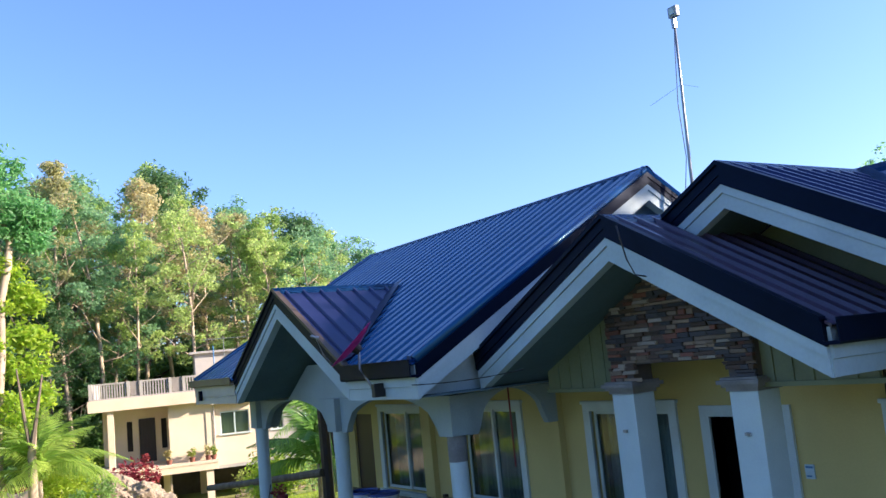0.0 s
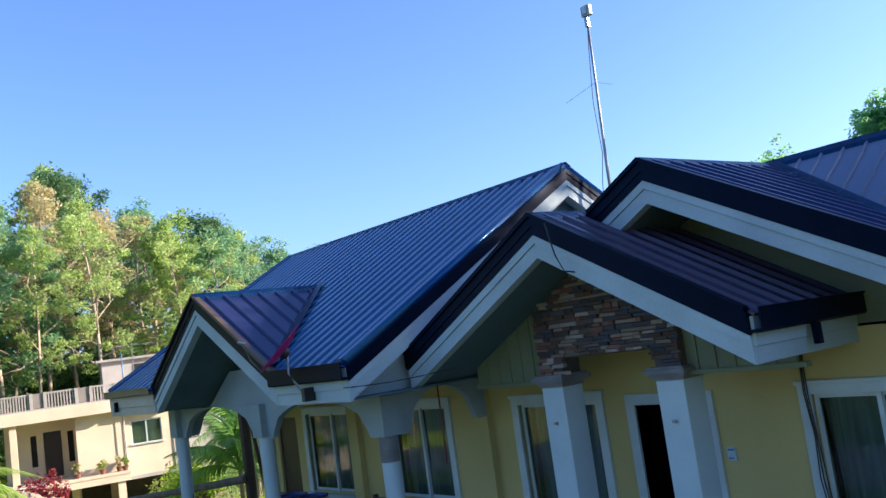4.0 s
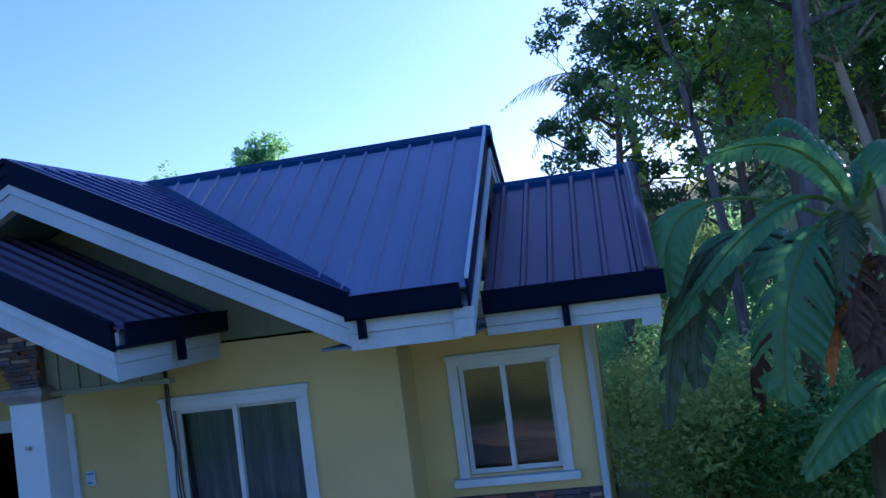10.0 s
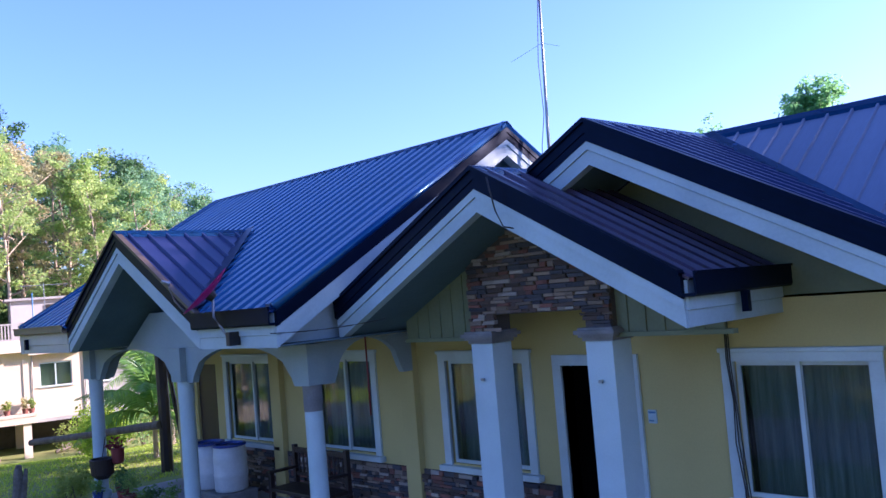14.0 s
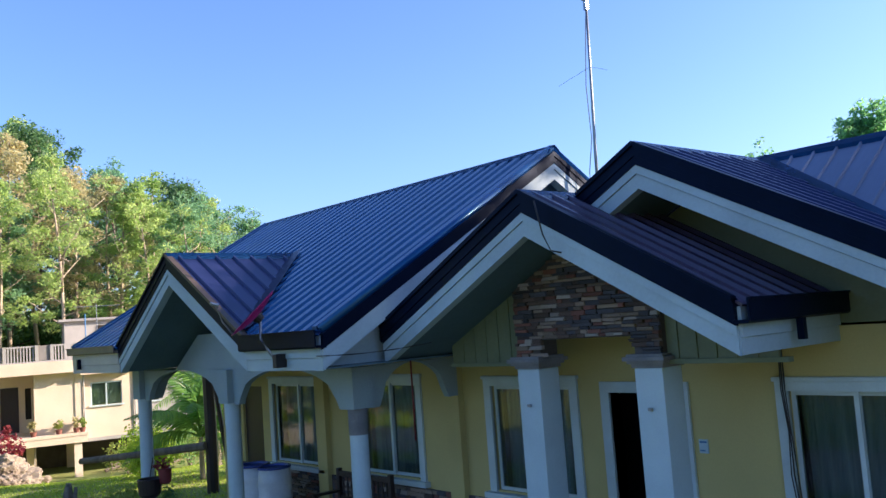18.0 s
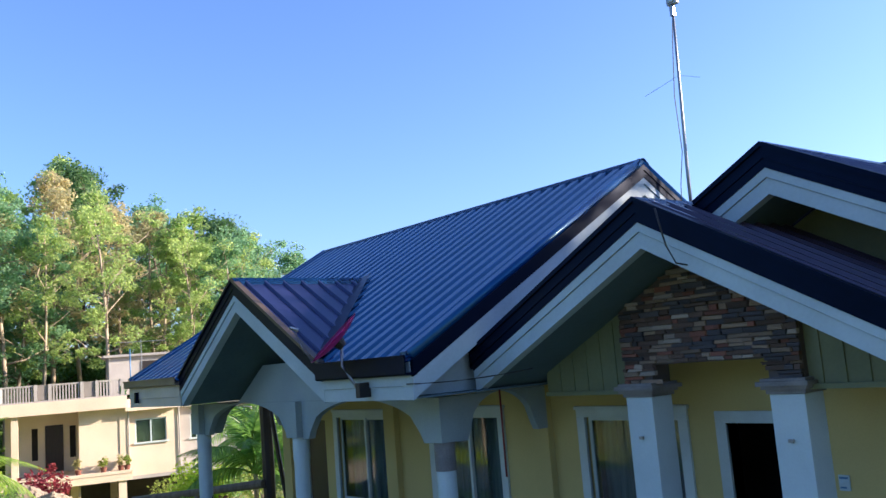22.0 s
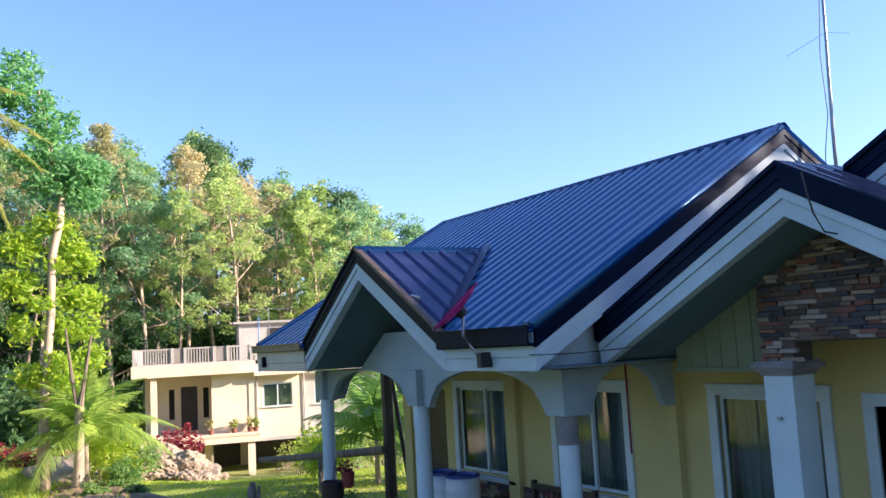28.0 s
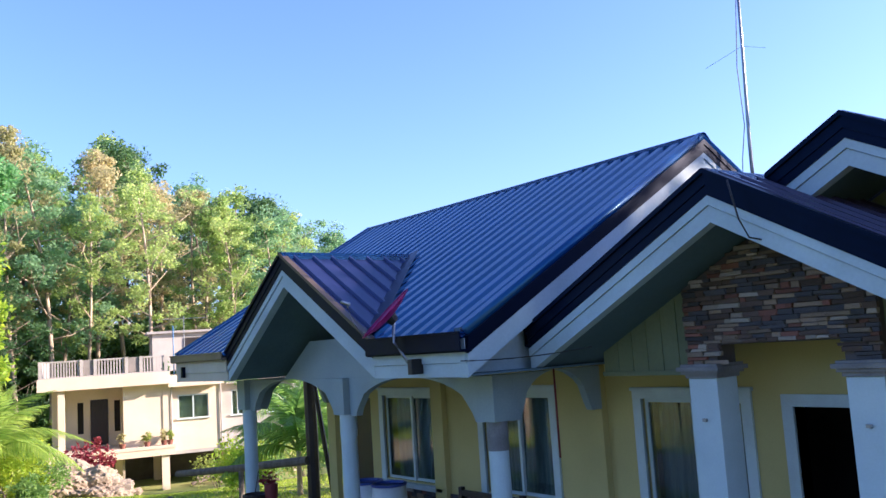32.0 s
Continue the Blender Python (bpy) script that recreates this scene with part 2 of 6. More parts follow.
def raw(name, verts, faces, material, parent=None, label="", smooth=False):
    me = bpy.data.meshes.new(name)
    me.from_pydata([tuple(v) for v in verts], [], [tuple(f) for f in faces])
    me.materials.append(material)
    if smooth:
        me.polygons.foreach_set("use_smooth", [True] * len(me.polygons))
    ob = new(name, me)
    if parent:
        ob.parent = parent
    if label:
        ob["label"] = label
    return ob


def box(bm, x0, x1, y0, y1, z0, z1, bev=0.0):
    r = bmesh.ops.create_cube(bm, size=1.0)
    for v in r["verts"]:
        v.co = Vector((x0 + (v.co.x + 0.5) * (x1 - x0), y0 + (v.co.y + 0.5) * (y1 - y0), z0 + (v.co.z + 0.5) * (z1 - z0)))
    if bev:
        es = list({e for v in r["verts"] for e in v.link_edges})
        bmesh.ops.bevel(bm, geom=es, offset=bev, segments=2, affect="EDGES", profile=0.6)
    return bm


def boxed(name, dims, material, parent, label="", bev=0.0):
    return part(name, box(bmesh.new(), *dims, bev), material, parent, label)


def prism(bm, poly, axis, a, b):
    """A flat outline given in the two other axes, thickened from a to b along axis."""
    def at(p, w):
        return {"x": (w, p[0], p[1]), "y": (p[0], w, p[1]), "z": (p[0], p[1], w)}[axis]
    lo, hi = [bm.verts.new(at(p, a)) for p in poly], [bm.verts.new(at(p, b)) for p in poly]
    bm.faces.new(lo), bm.faces.new(hi[::-1])
    for i in range(len(poly)):
        j = (i + 1) % len(poly)
        bm.faces.new((lo[j], lo[i], hi[i], hi[j]))
    bmesh.ops.recalc_face_normals(bm, faces=bm.faces)
    return bm


def tube(pts, radii, sides=8, cap=True):
    """Vertices and faces of a tapered tube along points."""
    V, F = [], []
    pts = [Vector(p) for p in pts]
    for i, p in enumerate(pts):
        d = (pts[min(i + 1, len(pts) - 1)] - pts[max(i - 1, 0)]).normalized()
        a = d.orthogonal().normalized() if abs(d.z) < 0.9 else Vector((1, 0, 0)).cross(d).normalized()
        b = d.cross(a)
        for k in range(sides):
            w = 2 * math.pi * k / sides
            V.append(p + radii[i] * (math.cos(w) * a + math.sin(w) * b))
        if i:
            for k in range(sides):
                o, q = (i - 1) * sides, i * sides
                F.append((o + k, o + (k + 1) % sides, q + (k + 1) % sides, q + k))
    if cap:
        F.append(tuple(range(sides))[::-1]), F.append(tuple(range(len(V) - sides, len(V))))
    return V, F


def joined(pieces):
    V, F = [], []
    for v, f in pieces:
        o = len(V)
        V += list(v)
        F += [tuple(i + o for i in q) for q in f]
    return V, F


def lathe(bm, rings, sides=20, cx=0.0, cy=0.0):
    """Turned shape from (radius, height) rings."""
    rows = [[bm.verts.new((cx + r * math.cos(2 * math.pi * k / sides), cy + r * math.sin(2 * math.pi * k / sides), z)) for k in range(sides)] for r, z in rings]
    for a, b in zip(rows, rows[1:]):
        for k in range(sides):
            bm.faces.new((a[k], a[(k + 1) % sides], b[(k + 1) % sides], b[k]))
    bm.faces.new(rows[0][::-1]), bm.faces.new(rows[-1])
    return bm


def smoothstep(a, b, x):
    t = min(1, max(0, (x - a) / (b - a)))
    return t * t * (3 - 2 * t)


def thing(name, label, category, at=(0, 0, 0), group="", kind=""):
    ob = new(name)
    ob.empty_display_size = 0.2
    ob.location = at
    return tagged(ob, label, category, group, kind)


# ---- ground and road ----
def ground_z(x, y):
    z = -0.10 - 0.22 * smoothstep(-9, -18, x) - 0.15 * smoothstep(-3, -6, y)
    z -= 2.1 * smoothstep(-13, -33, x) * smoothstep(-6, 5, y)
    z -= 0.45 * smoothstep(-16, -50, x) * (1 - smoothstep(-6, 5, y))
    z += 7.0 * smoothstep(8, 45, y) * smoothstep(-22, 4, x)
    # Rise on the right, raised to block the low sun.
    z += 9.0 * smoothstep(10, 34, x) * smoothstep(-7, 5, y)
    z += 3.0 * smoothstep(60, 400, math.hypot(x, y))
    return z + 0.05 * noise.noise(Vector((x * 0.35, y * 0.35, 0)))


def build_ground():
    xs = sorted({*[-900, -600, -400, -250, -160, -120, -100, -85], *[-72 + 1.5 * i for i in range(64)], *[26, 30, 36, 44, 55, 70, 100, 150, 250, 400, 900]})
    ys = sorted({*[-900, -500, -300, -180, -110, -70, -50, -40, -32, -26], *[-22 + 1.5 * i for i in range(42)], *[43, 48, 55, 65, 80, 100, 140, 200, 300, 500, 900]})
    V = [(x, y, ground_z(x, y)) for y in ys for x in xs]
    n = len(xs)
    F = [(j * n + i, j * n + i + 1, (j + 1) * n + i + 1, (j + 1) * n + i) for j in range(len(ys) - 1) for i in range(n - 1)]
    m = mat("lawn_soil", (0.18, 0.26, 0.035), (0.25, 0.23, 0.08), rough=0.95, scale=0.35, fine=9, bump=0.8, bscale=30, space="Object")
    tagged(raw("ground", V, F, m, smooth=True), "grassy ground with bare earth patches sloping down", "ground", kind="structure")


build_ground()

# ---- the house ----
house = thing("house", "yellow plastered house with dark brown ribbed steel roof", "house")
WY = 0.98            # plane of the front wall
EAVE = 3.07          # top of the roof at the eaves


def rib_sheet(o, du, dv, L, W, pitch=0.25, cuts=(), start=0.0, high=0.034, wide=None):
    """A ribbed steel sheet: o is its lower corner, du along the eave, dv up the slope. cuts: (point, normal) whose positive side goes."""
    o, du, dv = Vector(o), Vector(du).normalized(), Vector(dv).normalized()
    n = du.cross(dv).normalized()
    if n.z < 0:
        n = -n
    prof = [(0.0, 0.0)]
    wide = wide or high
    flat = wide - 0.55 * high
    u = pitch * 0.5 + start
    if u < 0.085:
        u += pitch
    while u < L - 0.08:
        prof += [(u - wide, 0.0), (u - flat, high), (u + flat, high), (u + wide, 0.0)]
        u += pitch
    prof.append((L, 0.0))
    bm = bmesh.new()
    a = [bm.verts.new(o + du * s + n * h) for s, h in prof]
    b = [bm.verts.new(o + du * s + n * h + dv * W) for s, h in prof]
    a2 = [bm.verts.new(o + du * s - n * 0.02) for s in (0, L)]
    b2 = [bm.verts.new(o + du * s - n * 0.02 + dv * W) for s in (0, L)]
    for i in range(len(prof) - 1):
        bm.faces.new((a[i], a[i + 1], b[i + 1], b[i]))
    bm.faces.new((a2[0], b2[0], b2[1], a2[1]))
    bm.faces.new((a[0], b[0], b2[0], a2[0])), bm.faces.new((a[-1], a2[1], b2[1], b[-1]))
    bm.faces.new(a[::-1] + [a2[0], a2[1]][0:2]), bm.faces.new(b + [b2[1], b2[0]])
    for p, q in cuts:
        bmesh.ops.bisect_plane(bm, geom=bm.verts[:] + bm.edges[:] + bm.faces[:], plane_co=p, plane_no=q, clear_outer=True)
    bmesh.ops.recalc_face_normals(bm, faces=bm.faces)
    return bm


def rake_y(y, p, q, parent, out=-1, white=WHITE, lip=CAP):
    """Verge of a gable that faces along y: p=(x, z) at the ridge, q at the eave. Steel capping above, white boards below."""
    (x0, z0), (x1, z1) = p, q
    def band(a, b, d0, d1, material, nm):
        poly = [(x0, z0 + a), (x1, z1 + a), (x1, z1 + b), (x0, z0 + b)]
        return part(nm, prism(bmesh.new(), poly, "y", y - out * d0, y + out * d1), material, parent)
    band(0.012, -0.115, 0.03, 0.05, CAP, "verge_capping")
    band(-0.117, -0.20, 0.10, 0.038, CAP, "verge_skirt")
    band(0.034, -0.012, 0.012, 0.075, lip, "verge_lip")
    band(-0.202, -0.285, 0.10, 0.03, white, "upper_bargeboard")
    band(-0.291, -0.435, 0.10, 0.014, white, "lower_bargeboard")


def rake_x(x, p, q, parent, out=1, white=WHITE, flat=0.17, sheet=ROOF):
    """Verge of a gable that faces along x: p=(y, z) at the ridge, q at the eave. A flat flashing on the sheet, dark capping, white boards."""
    (y0, z0), (y1, z1) = p, q
    def band(a, b, d0, d1, material, nm):
        poly = [(y0, z0 + a), (y1, z1 + a), (y1, z1 + b), (y0, z0 + b)]
        return part(nm, prism(bmesh.new(), poly, "x", x - out * d0, x + out * d1), material, parent)
    if flat:
        band(0.056, 0.0, flat, 0.0, sheet, "verge_flashing")
        V, F = tube([(x - out * 0.005, y0, z0 + 0.014), (x - out * 0.005, y1, z1 + 0.014)], [0.058, 0.058], 14)
        raw("verge_roll", V, F, sheet, parent, smooth=True)
        band(-0.03, -0.10, 0.02, 0.05, CAP, "verge_capping")
        band(-0.102, -0.20, 0.10, 0.038, CAP, "verge_skirt")
    else:
        band(0.056, 0.02, 0.012, 0.018, white, "verge_lip")
        band(0.018, -0.20, 0.012, 0.012, CAP, "verge_capping")
    band(-0.202, -0.285, 0.14, 0.03, white, "upper_bargeboard")
    band(-0.291, -0.435, 0.14, 0.014, white, "lower_bargeboard")


def gutter_poly(h=0.205):
    return [(0, 0), (-0.13, 0), (-0.15, 0.02), (-0.15, h - 0.02), (-0.165, h - 0.02), (-0.165, h), (-0.135, h), (-0.135, 0.03), (0, 0.03)]


def eave_x(x0, x1, y, z, parent, gm=CAP, wm=WHITE, deep=0.43, gh=0.205):
    """Eave that runs along x, seen from -y: box gutter over two fascia boards. z is the roof's edge."""
    part("gutter", prism(bmesh.new(), [(y + 0.02 + a, z + 0.02 - gh + b) for a, b in gutter_poly(gh)], "x", x0, x1), gm, parent)
    boxed("upper_fascia", (x0, x1 - 0.05, y - 0.03, y + 0.03, z - 0.29, z - 0.05), wm, parent)
    boxed("lower_fascia", (x0, x1 - 0.05, y - 0.012, y + 0.03, z - deep, z - 0.294), wm, parent)


def eave_y(x, y0, y1, z, parent, side=1):
    poly = [(x - side * 0.02 - side * a, z - 0.185 + b) for a, b in gutter_poly()]
    part("gutter", prism(bmesh.new(), poly, "y", y0, y1), CAP, parent)
    s = sorted((x + side * 0.03, x - side * 0.03))
    boxed("upper_fascia", (*s, y0 + 0.05, y1, z - 0.29, z - 0.05), WHITE, parent)
    s = sorted((x + side * 0.012, x - side * 0.03))
    boxed("lower_fascia", (*s, y0 + 0.05, y1, z - 0.43, z - 0.294), WHITE, parent)


def ridge_cap(p, q, side, parent, k, lift=0.04):
    """Folded capping along a ridge from p to q; side is the horizontal unit across it, k the slope."""
    p, q, side = Vector(p), Vector(q), Vector(side)
    bm = bmesh.new()
    rows = []
    for c in (p, q):
        rows.append([bm.verts.new(c + side * w + Vector((0, 0, -abs(w) * k + lift + e))) for w, e in ((-0.125, -1.15 * lift), (-0.10, -0.1 * lift), (-0.02, 0.01), (0.02, 0.01), (0.10, -0.1 * lift), (0.125, -1.15 * lift))])
    for i in range(5):
        bm.faces.new((rows[0][i], rows[0][i + 1], rows[1][i + 1], rows[1][i]))
    bmesh.ops.solidify(bm, geom=bm.faces[:], thickness=0.008)
    part("ridge_capping", bm, ROOF, parent)


def strip(name, p, q, w, n, material, parent, lift=0.02):
    """A flat flashing from p to q of width w on a plane with normal n."""
    p, q, n = Vector(p), Vector(q), Vector(n).normalized()
    s = (q - p).cross(n).normalized() * (w / 2)
    bm = bmesh.new()
    vs = [bm.verts.new(v + n * lift) for v in (p - s, p + s, q + s, q - s)]
    bm.faces.new(vs)
    bmesh.ops.solidify(bm, geom=bm.faces[:], thickness=0.012)
    return part(name, bm, material, parent)


# main roof of the left wing (A)
AX0, AX1, AYR, AZR, AYE = -9.62, -1.42, 2.38, 5.43, -1.69
KA = (AZR - EAVE) / (AYR - AYE)
FX, FZ, FL, FR = -5.35, 4.33, 2.00, 2.22      # ridge and the two half widths of the side porch gable
KFL, KFR = (FZ - EAVE) / FL, (FZ - EAVE) / FR


def a_sheet(x0, x1, cuts=()):
    return rib_sheet((x0, AYE - 0.06, EAVE - 0.035), (1, 0, 0), (0, 1, KA), x1 - x0, math.hypot(1, KA) * (AYR - AYE + 0.06), 0.25, cuts, (AX0 + 0.125 - x0) % 0.25 - 0.125, 0.042, 0.075)


def snap(x):
    return AX0 + round((x - AX0) / 0.25) * 0.25


roof_a = part("main_roof", a_sheet(snap(FX + FR), AX1), ROOF, house, "dark brown ribbed steel roof sheet")
part("roof_sheet", a_sheet(AX0, snap(FX - FL)), ROOF, roof_a)
part("roof_sheet", a_sheet(snap(FX - FL), snap(FX), [((FX - FL, 0, EAVE - 0.02), (KFL, 0, -1))]), ROOF, roof_a)
part("roof_sheet", a_sheet(snap(FX), snap(FX + FR), [((FX + FR, 0, EAVE - 0.02), (-KFR, 0, -1))]), ROOF, roof_a)
part("back_slope", rib_sheet((AX1, 2 * AYR - AYE, EAVE), (-1, 0, 0), (0, -1, KA), AX1 - AX0, math.hypot(1, KA) * (AYR - AYE)), ROOF, roof_a)
ridge_cap((AX0 - 0.03, AYR, AZR), (AX1 + 0.06, AYR, AZR), (0, 1, 0), roof_a, KA, 0.058)
rake_x(AX1, (AYR, AZR), (AYE - 0.02, EAVE), roof_a)
rake_x(AX1, (AYR, AZR), (2 * AYR - AYE, EAVE), roof_a)
rake_x(AX0, (AYR, AZR), (AYE - 0.02, EAVE), roof_a, out=-1, white=CREAM)
rake_x(AX0, (AYR, AZR), (2 * AYR - AYE, EAVE), roof_a, out=-1, white=CREAM)
eave_x(AX0, FX - FL, AYE, EAVE, roof_a, TAN, CREAM, gh=0.13)
eave_x(FX + FR, AX1 + 0.045, AYE, EAVE, roof_a)

# left porch gable (F)
ca = (Vector((0, AYE, EAVE + 0.0)), Vector((0, KA, -1)))
gable_f = part("porch_gable_roof", rib_sheet((FX + FR + 0.05, AYE - 0.02, EAVE - 0.05 * KFR), (0, 1, 0), (-1, 0, KFR), 3.2, math.hypot(1, KFR) * (FR + 0.05), 0.29, [ca]), ROOF_PLUM_SHEEN, house, "ribbed steel roof of the side porch gable")
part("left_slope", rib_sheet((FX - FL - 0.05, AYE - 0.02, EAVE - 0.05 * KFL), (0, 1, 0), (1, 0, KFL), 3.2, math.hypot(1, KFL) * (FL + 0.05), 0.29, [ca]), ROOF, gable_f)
ridge_cap((FX, AYE - 0.06, FZ), (FX, AYE + (FZ - EAVE) / KA + 0.02, FZ), (1, 0, 0), gable_f, KFR)
rake_y(AYE, (FX, FZ), (FX + FR, EAVE), gable_f, lip=LIT_LIP)
rake_y(AYE, (FX, FZ), (FX - FL, EAVE), gable_f)
nA = Vector((0, -KA, 1))
strip("valley_flashing", (FX + FR - 0.05, AYE + 0.02, EAVE + 0.03), (FX, AYE + (FZ - EAVE) / KA, FZ), 0.24, nA, ROOF_PLUM_SHEEN, gable_f, 0.075)
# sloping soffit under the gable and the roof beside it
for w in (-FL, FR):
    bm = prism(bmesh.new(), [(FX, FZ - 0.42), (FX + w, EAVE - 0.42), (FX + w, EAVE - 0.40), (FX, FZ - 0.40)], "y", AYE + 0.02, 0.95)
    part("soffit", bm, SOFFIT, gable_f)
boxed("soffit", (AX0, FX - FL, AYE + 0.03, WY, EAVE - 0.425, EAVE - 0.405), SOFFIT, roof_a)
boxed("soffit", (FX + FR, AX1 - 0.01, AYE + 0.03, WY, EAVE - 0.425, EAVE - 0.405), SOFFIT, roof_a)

# entrance porch gable (B)
BX, BZ, BL, BR, BY = 0.84, 4.285, 2.385, 2.19, -0.74
KBL, KBR = (BZ - EAVE) / BL, (BZ - EAVE) / BR


def b_top(x):
    """Height of the entrance gable's roof over x."""
    return BZ - (BX - x) * KBL if x < BX else BZ - (x - BX) * KBR


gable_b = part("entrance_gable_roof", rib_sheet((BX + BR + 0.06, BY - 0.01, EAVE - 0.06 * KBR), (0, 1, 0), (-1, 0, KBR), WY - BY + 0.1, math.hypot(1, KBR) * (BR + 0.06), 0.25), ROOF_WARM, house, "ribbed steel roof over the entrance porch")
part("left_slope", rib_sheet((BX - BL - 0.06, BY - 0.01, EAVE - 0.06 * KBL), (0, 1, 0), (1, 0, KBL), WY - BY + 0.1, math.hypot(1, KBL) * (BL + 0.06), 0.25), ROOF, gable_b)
ridge_cap((BX, BY - 0.05, BZ - 0.01), (BX, WY, BZ), (1, 0, 0), gable_b, KBR)
rake_y(BY, (BX, BZ), (BX + BR, EAVE), gable_b)
rake_y(BY, (BX, BZ), (BX - BL, EAVE), gable_b)
eave_y(BX + BR, BY - 0.045, WY, EAVE, gable_b, 1)
eave_y(BX - BL, BY + 0.03, -0.1, EAVE, gable_b, -1)
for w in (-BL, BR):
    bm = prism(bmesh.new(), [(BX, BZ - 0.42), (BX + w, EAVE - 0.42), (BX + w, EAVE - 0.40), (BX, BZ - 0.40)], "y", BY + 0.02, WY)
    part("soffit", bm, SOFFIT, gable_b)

# upper gable (C) and the right wing (D)
CX, CZ, CHW, CY = 1.69, 4.655, 3.03, 0.02
KC = (CZ - EAVE) / CHW
DYR, DZR, DYE, DX1 = 2.38, 4.675, -0.03, 5.72
KD = (DZR - EAVE) / (DYR - DYE)
cd = (Vector((0, DYE, EAVE)), Vector((0, KD, -1)))
cc = (Vector((CX + CHW, 0, EAVE)), Vector((-KC, 0, -1)))
gable_c = part("upper_gable_roof", rib_sheet((CX + CHW + 0.02, CY - 0.01, EAVE - 0.02 * KC), (0, 1, 0), (-1, 0, KC), 3.0, math.hypot(1, KC) * (CHW + 0.02), 0.25, [cd]), ROOF_PLUM_SHEEN, house, "ribbed steel roof of the upper gable")
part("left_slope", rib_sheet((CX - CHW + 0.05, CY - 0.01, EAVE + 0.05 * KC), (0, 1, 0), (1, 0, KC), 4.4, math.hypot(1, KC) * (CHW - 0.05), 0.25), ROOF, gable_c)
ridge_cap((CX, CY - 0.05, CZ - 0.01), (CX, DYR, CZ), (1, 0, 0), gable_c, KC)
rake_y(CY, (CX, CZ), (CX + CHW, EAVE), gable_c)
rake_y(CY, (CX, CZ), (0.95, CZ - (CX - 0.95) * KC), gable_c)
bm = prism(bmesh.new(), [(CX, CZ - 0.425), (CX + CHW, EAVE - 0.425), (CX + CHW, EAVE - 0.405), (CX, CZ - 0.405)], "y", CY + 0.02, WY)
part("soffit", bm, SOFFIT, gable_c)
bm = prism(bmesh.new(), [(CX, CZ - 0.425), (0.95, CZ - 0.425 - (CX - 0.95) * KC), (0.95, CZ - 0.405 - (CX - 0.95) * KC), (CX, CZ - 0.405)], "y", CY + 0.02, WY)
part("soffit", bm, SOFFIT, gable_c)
roof_d = part("right_roof", rib_sheet((CX, DYE - 0.06, EAVE - 0.06 * KD), (1, 0, 0), (0, 1, KD), DX1 - CX, math.hypot(1, KD) * (DYR - DYE + 0.06), 0.25, [cc], 0.08, 0.022), ROOF_PALE, house, "pale blue grey ribbed steel roof of the end wing")
part("back_slope", rib_sheet((DX1, 2 * DYR - DYE, EAVE), (-1, 0, 0), (0, -1, KD), DX1 + 1.3, math.hypot(1, KD) * (DYR - DYE)), ROOF, roof_d)
ridge_cap((CX - 0.1, DYR, DZR), (DX1 + 0.06, DYR, DZR), (0, 1, 0), roof_d, KD)
strip("valley_flashing", (CX + CHW - 0.02, DYE + 0.02, EAVE), (CX + 0.05, DYR - 0.02, DZR), 0.12, (0, -KD, 1), ROOF, roof_d, 0.03)
rake_x(DX1, (DYR, DZR), (DYE - 0.06, EAVE), roof_d, flat=0)
rake_x(DX1, (DYR, DZR), (2 * DYR - DYE, EAVE), roof_d)
eave_x(CX + CHW - 0.02, DX1 - 0.05, DYE, EAVE - 0.02, roof_d)
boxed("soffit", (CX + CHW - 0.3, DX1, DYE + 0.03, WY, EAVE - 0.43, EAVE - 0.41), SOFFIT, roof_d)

# low roof at the right end (E)
EX1, EYR, EZR, EYE, EZE = 7.21, 2.35, 4.035, 0.55, 2.95
KE = (EZR - EZE) / (EYR - EYE)
roof_e = part("end_roof", rib_sheet((DX1 + 0.02, EYE - 0.06, EZE - 0.06 * KE), (1, 0, 0), (0, 1, KE), EX1 - DX1 - 0.02, math.hypot(1, KE) * (EYR - EYE + 0.06), 0.235), ROOF_WARM, house, "lower ribbed steel roof with water streaks")
part("back_slope", rib_sheet((EX1, 2 * EYR - EYE, EZE), (-1, 0, 0), (0, -1, KE), EX1 - DX1, math.hypot(1, KE) * (EYR - EYE)), ROOF, roof_e)
ridge_cap((DX1 + 0.02, EYR, EZR), (EX1 + 0.04, EYR, EZR), (0, 1, 0), roof_e, KE)
rake_x(EX1 - 0.03, (EYR, EZR), (EYE - 0.02, EZE), roof_e, flat=0.07, sheet=ROOF_WARM)
rake_x(EX1 - 0.03, (EYR, EZR), (2 * EYR - EYE, EZE), roof_e)
eave_x(DX1 + 0.02, EX1 + 0.05, EYE, EZE, roof_e, deep=0.37)
boxed("soffit", (DX1, EX1 - 0.02, EYE + 0.03, 1.55, EZE - 0.37, EZE - 0.35), SOFFIT, roof_e)
for gx, gy, gz in ((4.82, DYE - 0.06, EAVE - 0.30), (6.43, EYE - 0.06, EZE - 0.30), (3.07 + 0.08, 0.05, EAVE - 0.30), (-9.2, AYE - 0.06, EAVE - 0.30)):
    boxed("gutter_bracket", (gx - 0.03, gx + 0.03, gy - 0.03, gy + 0.03, gz - 0.06, gz + 0.12), CAP, house)


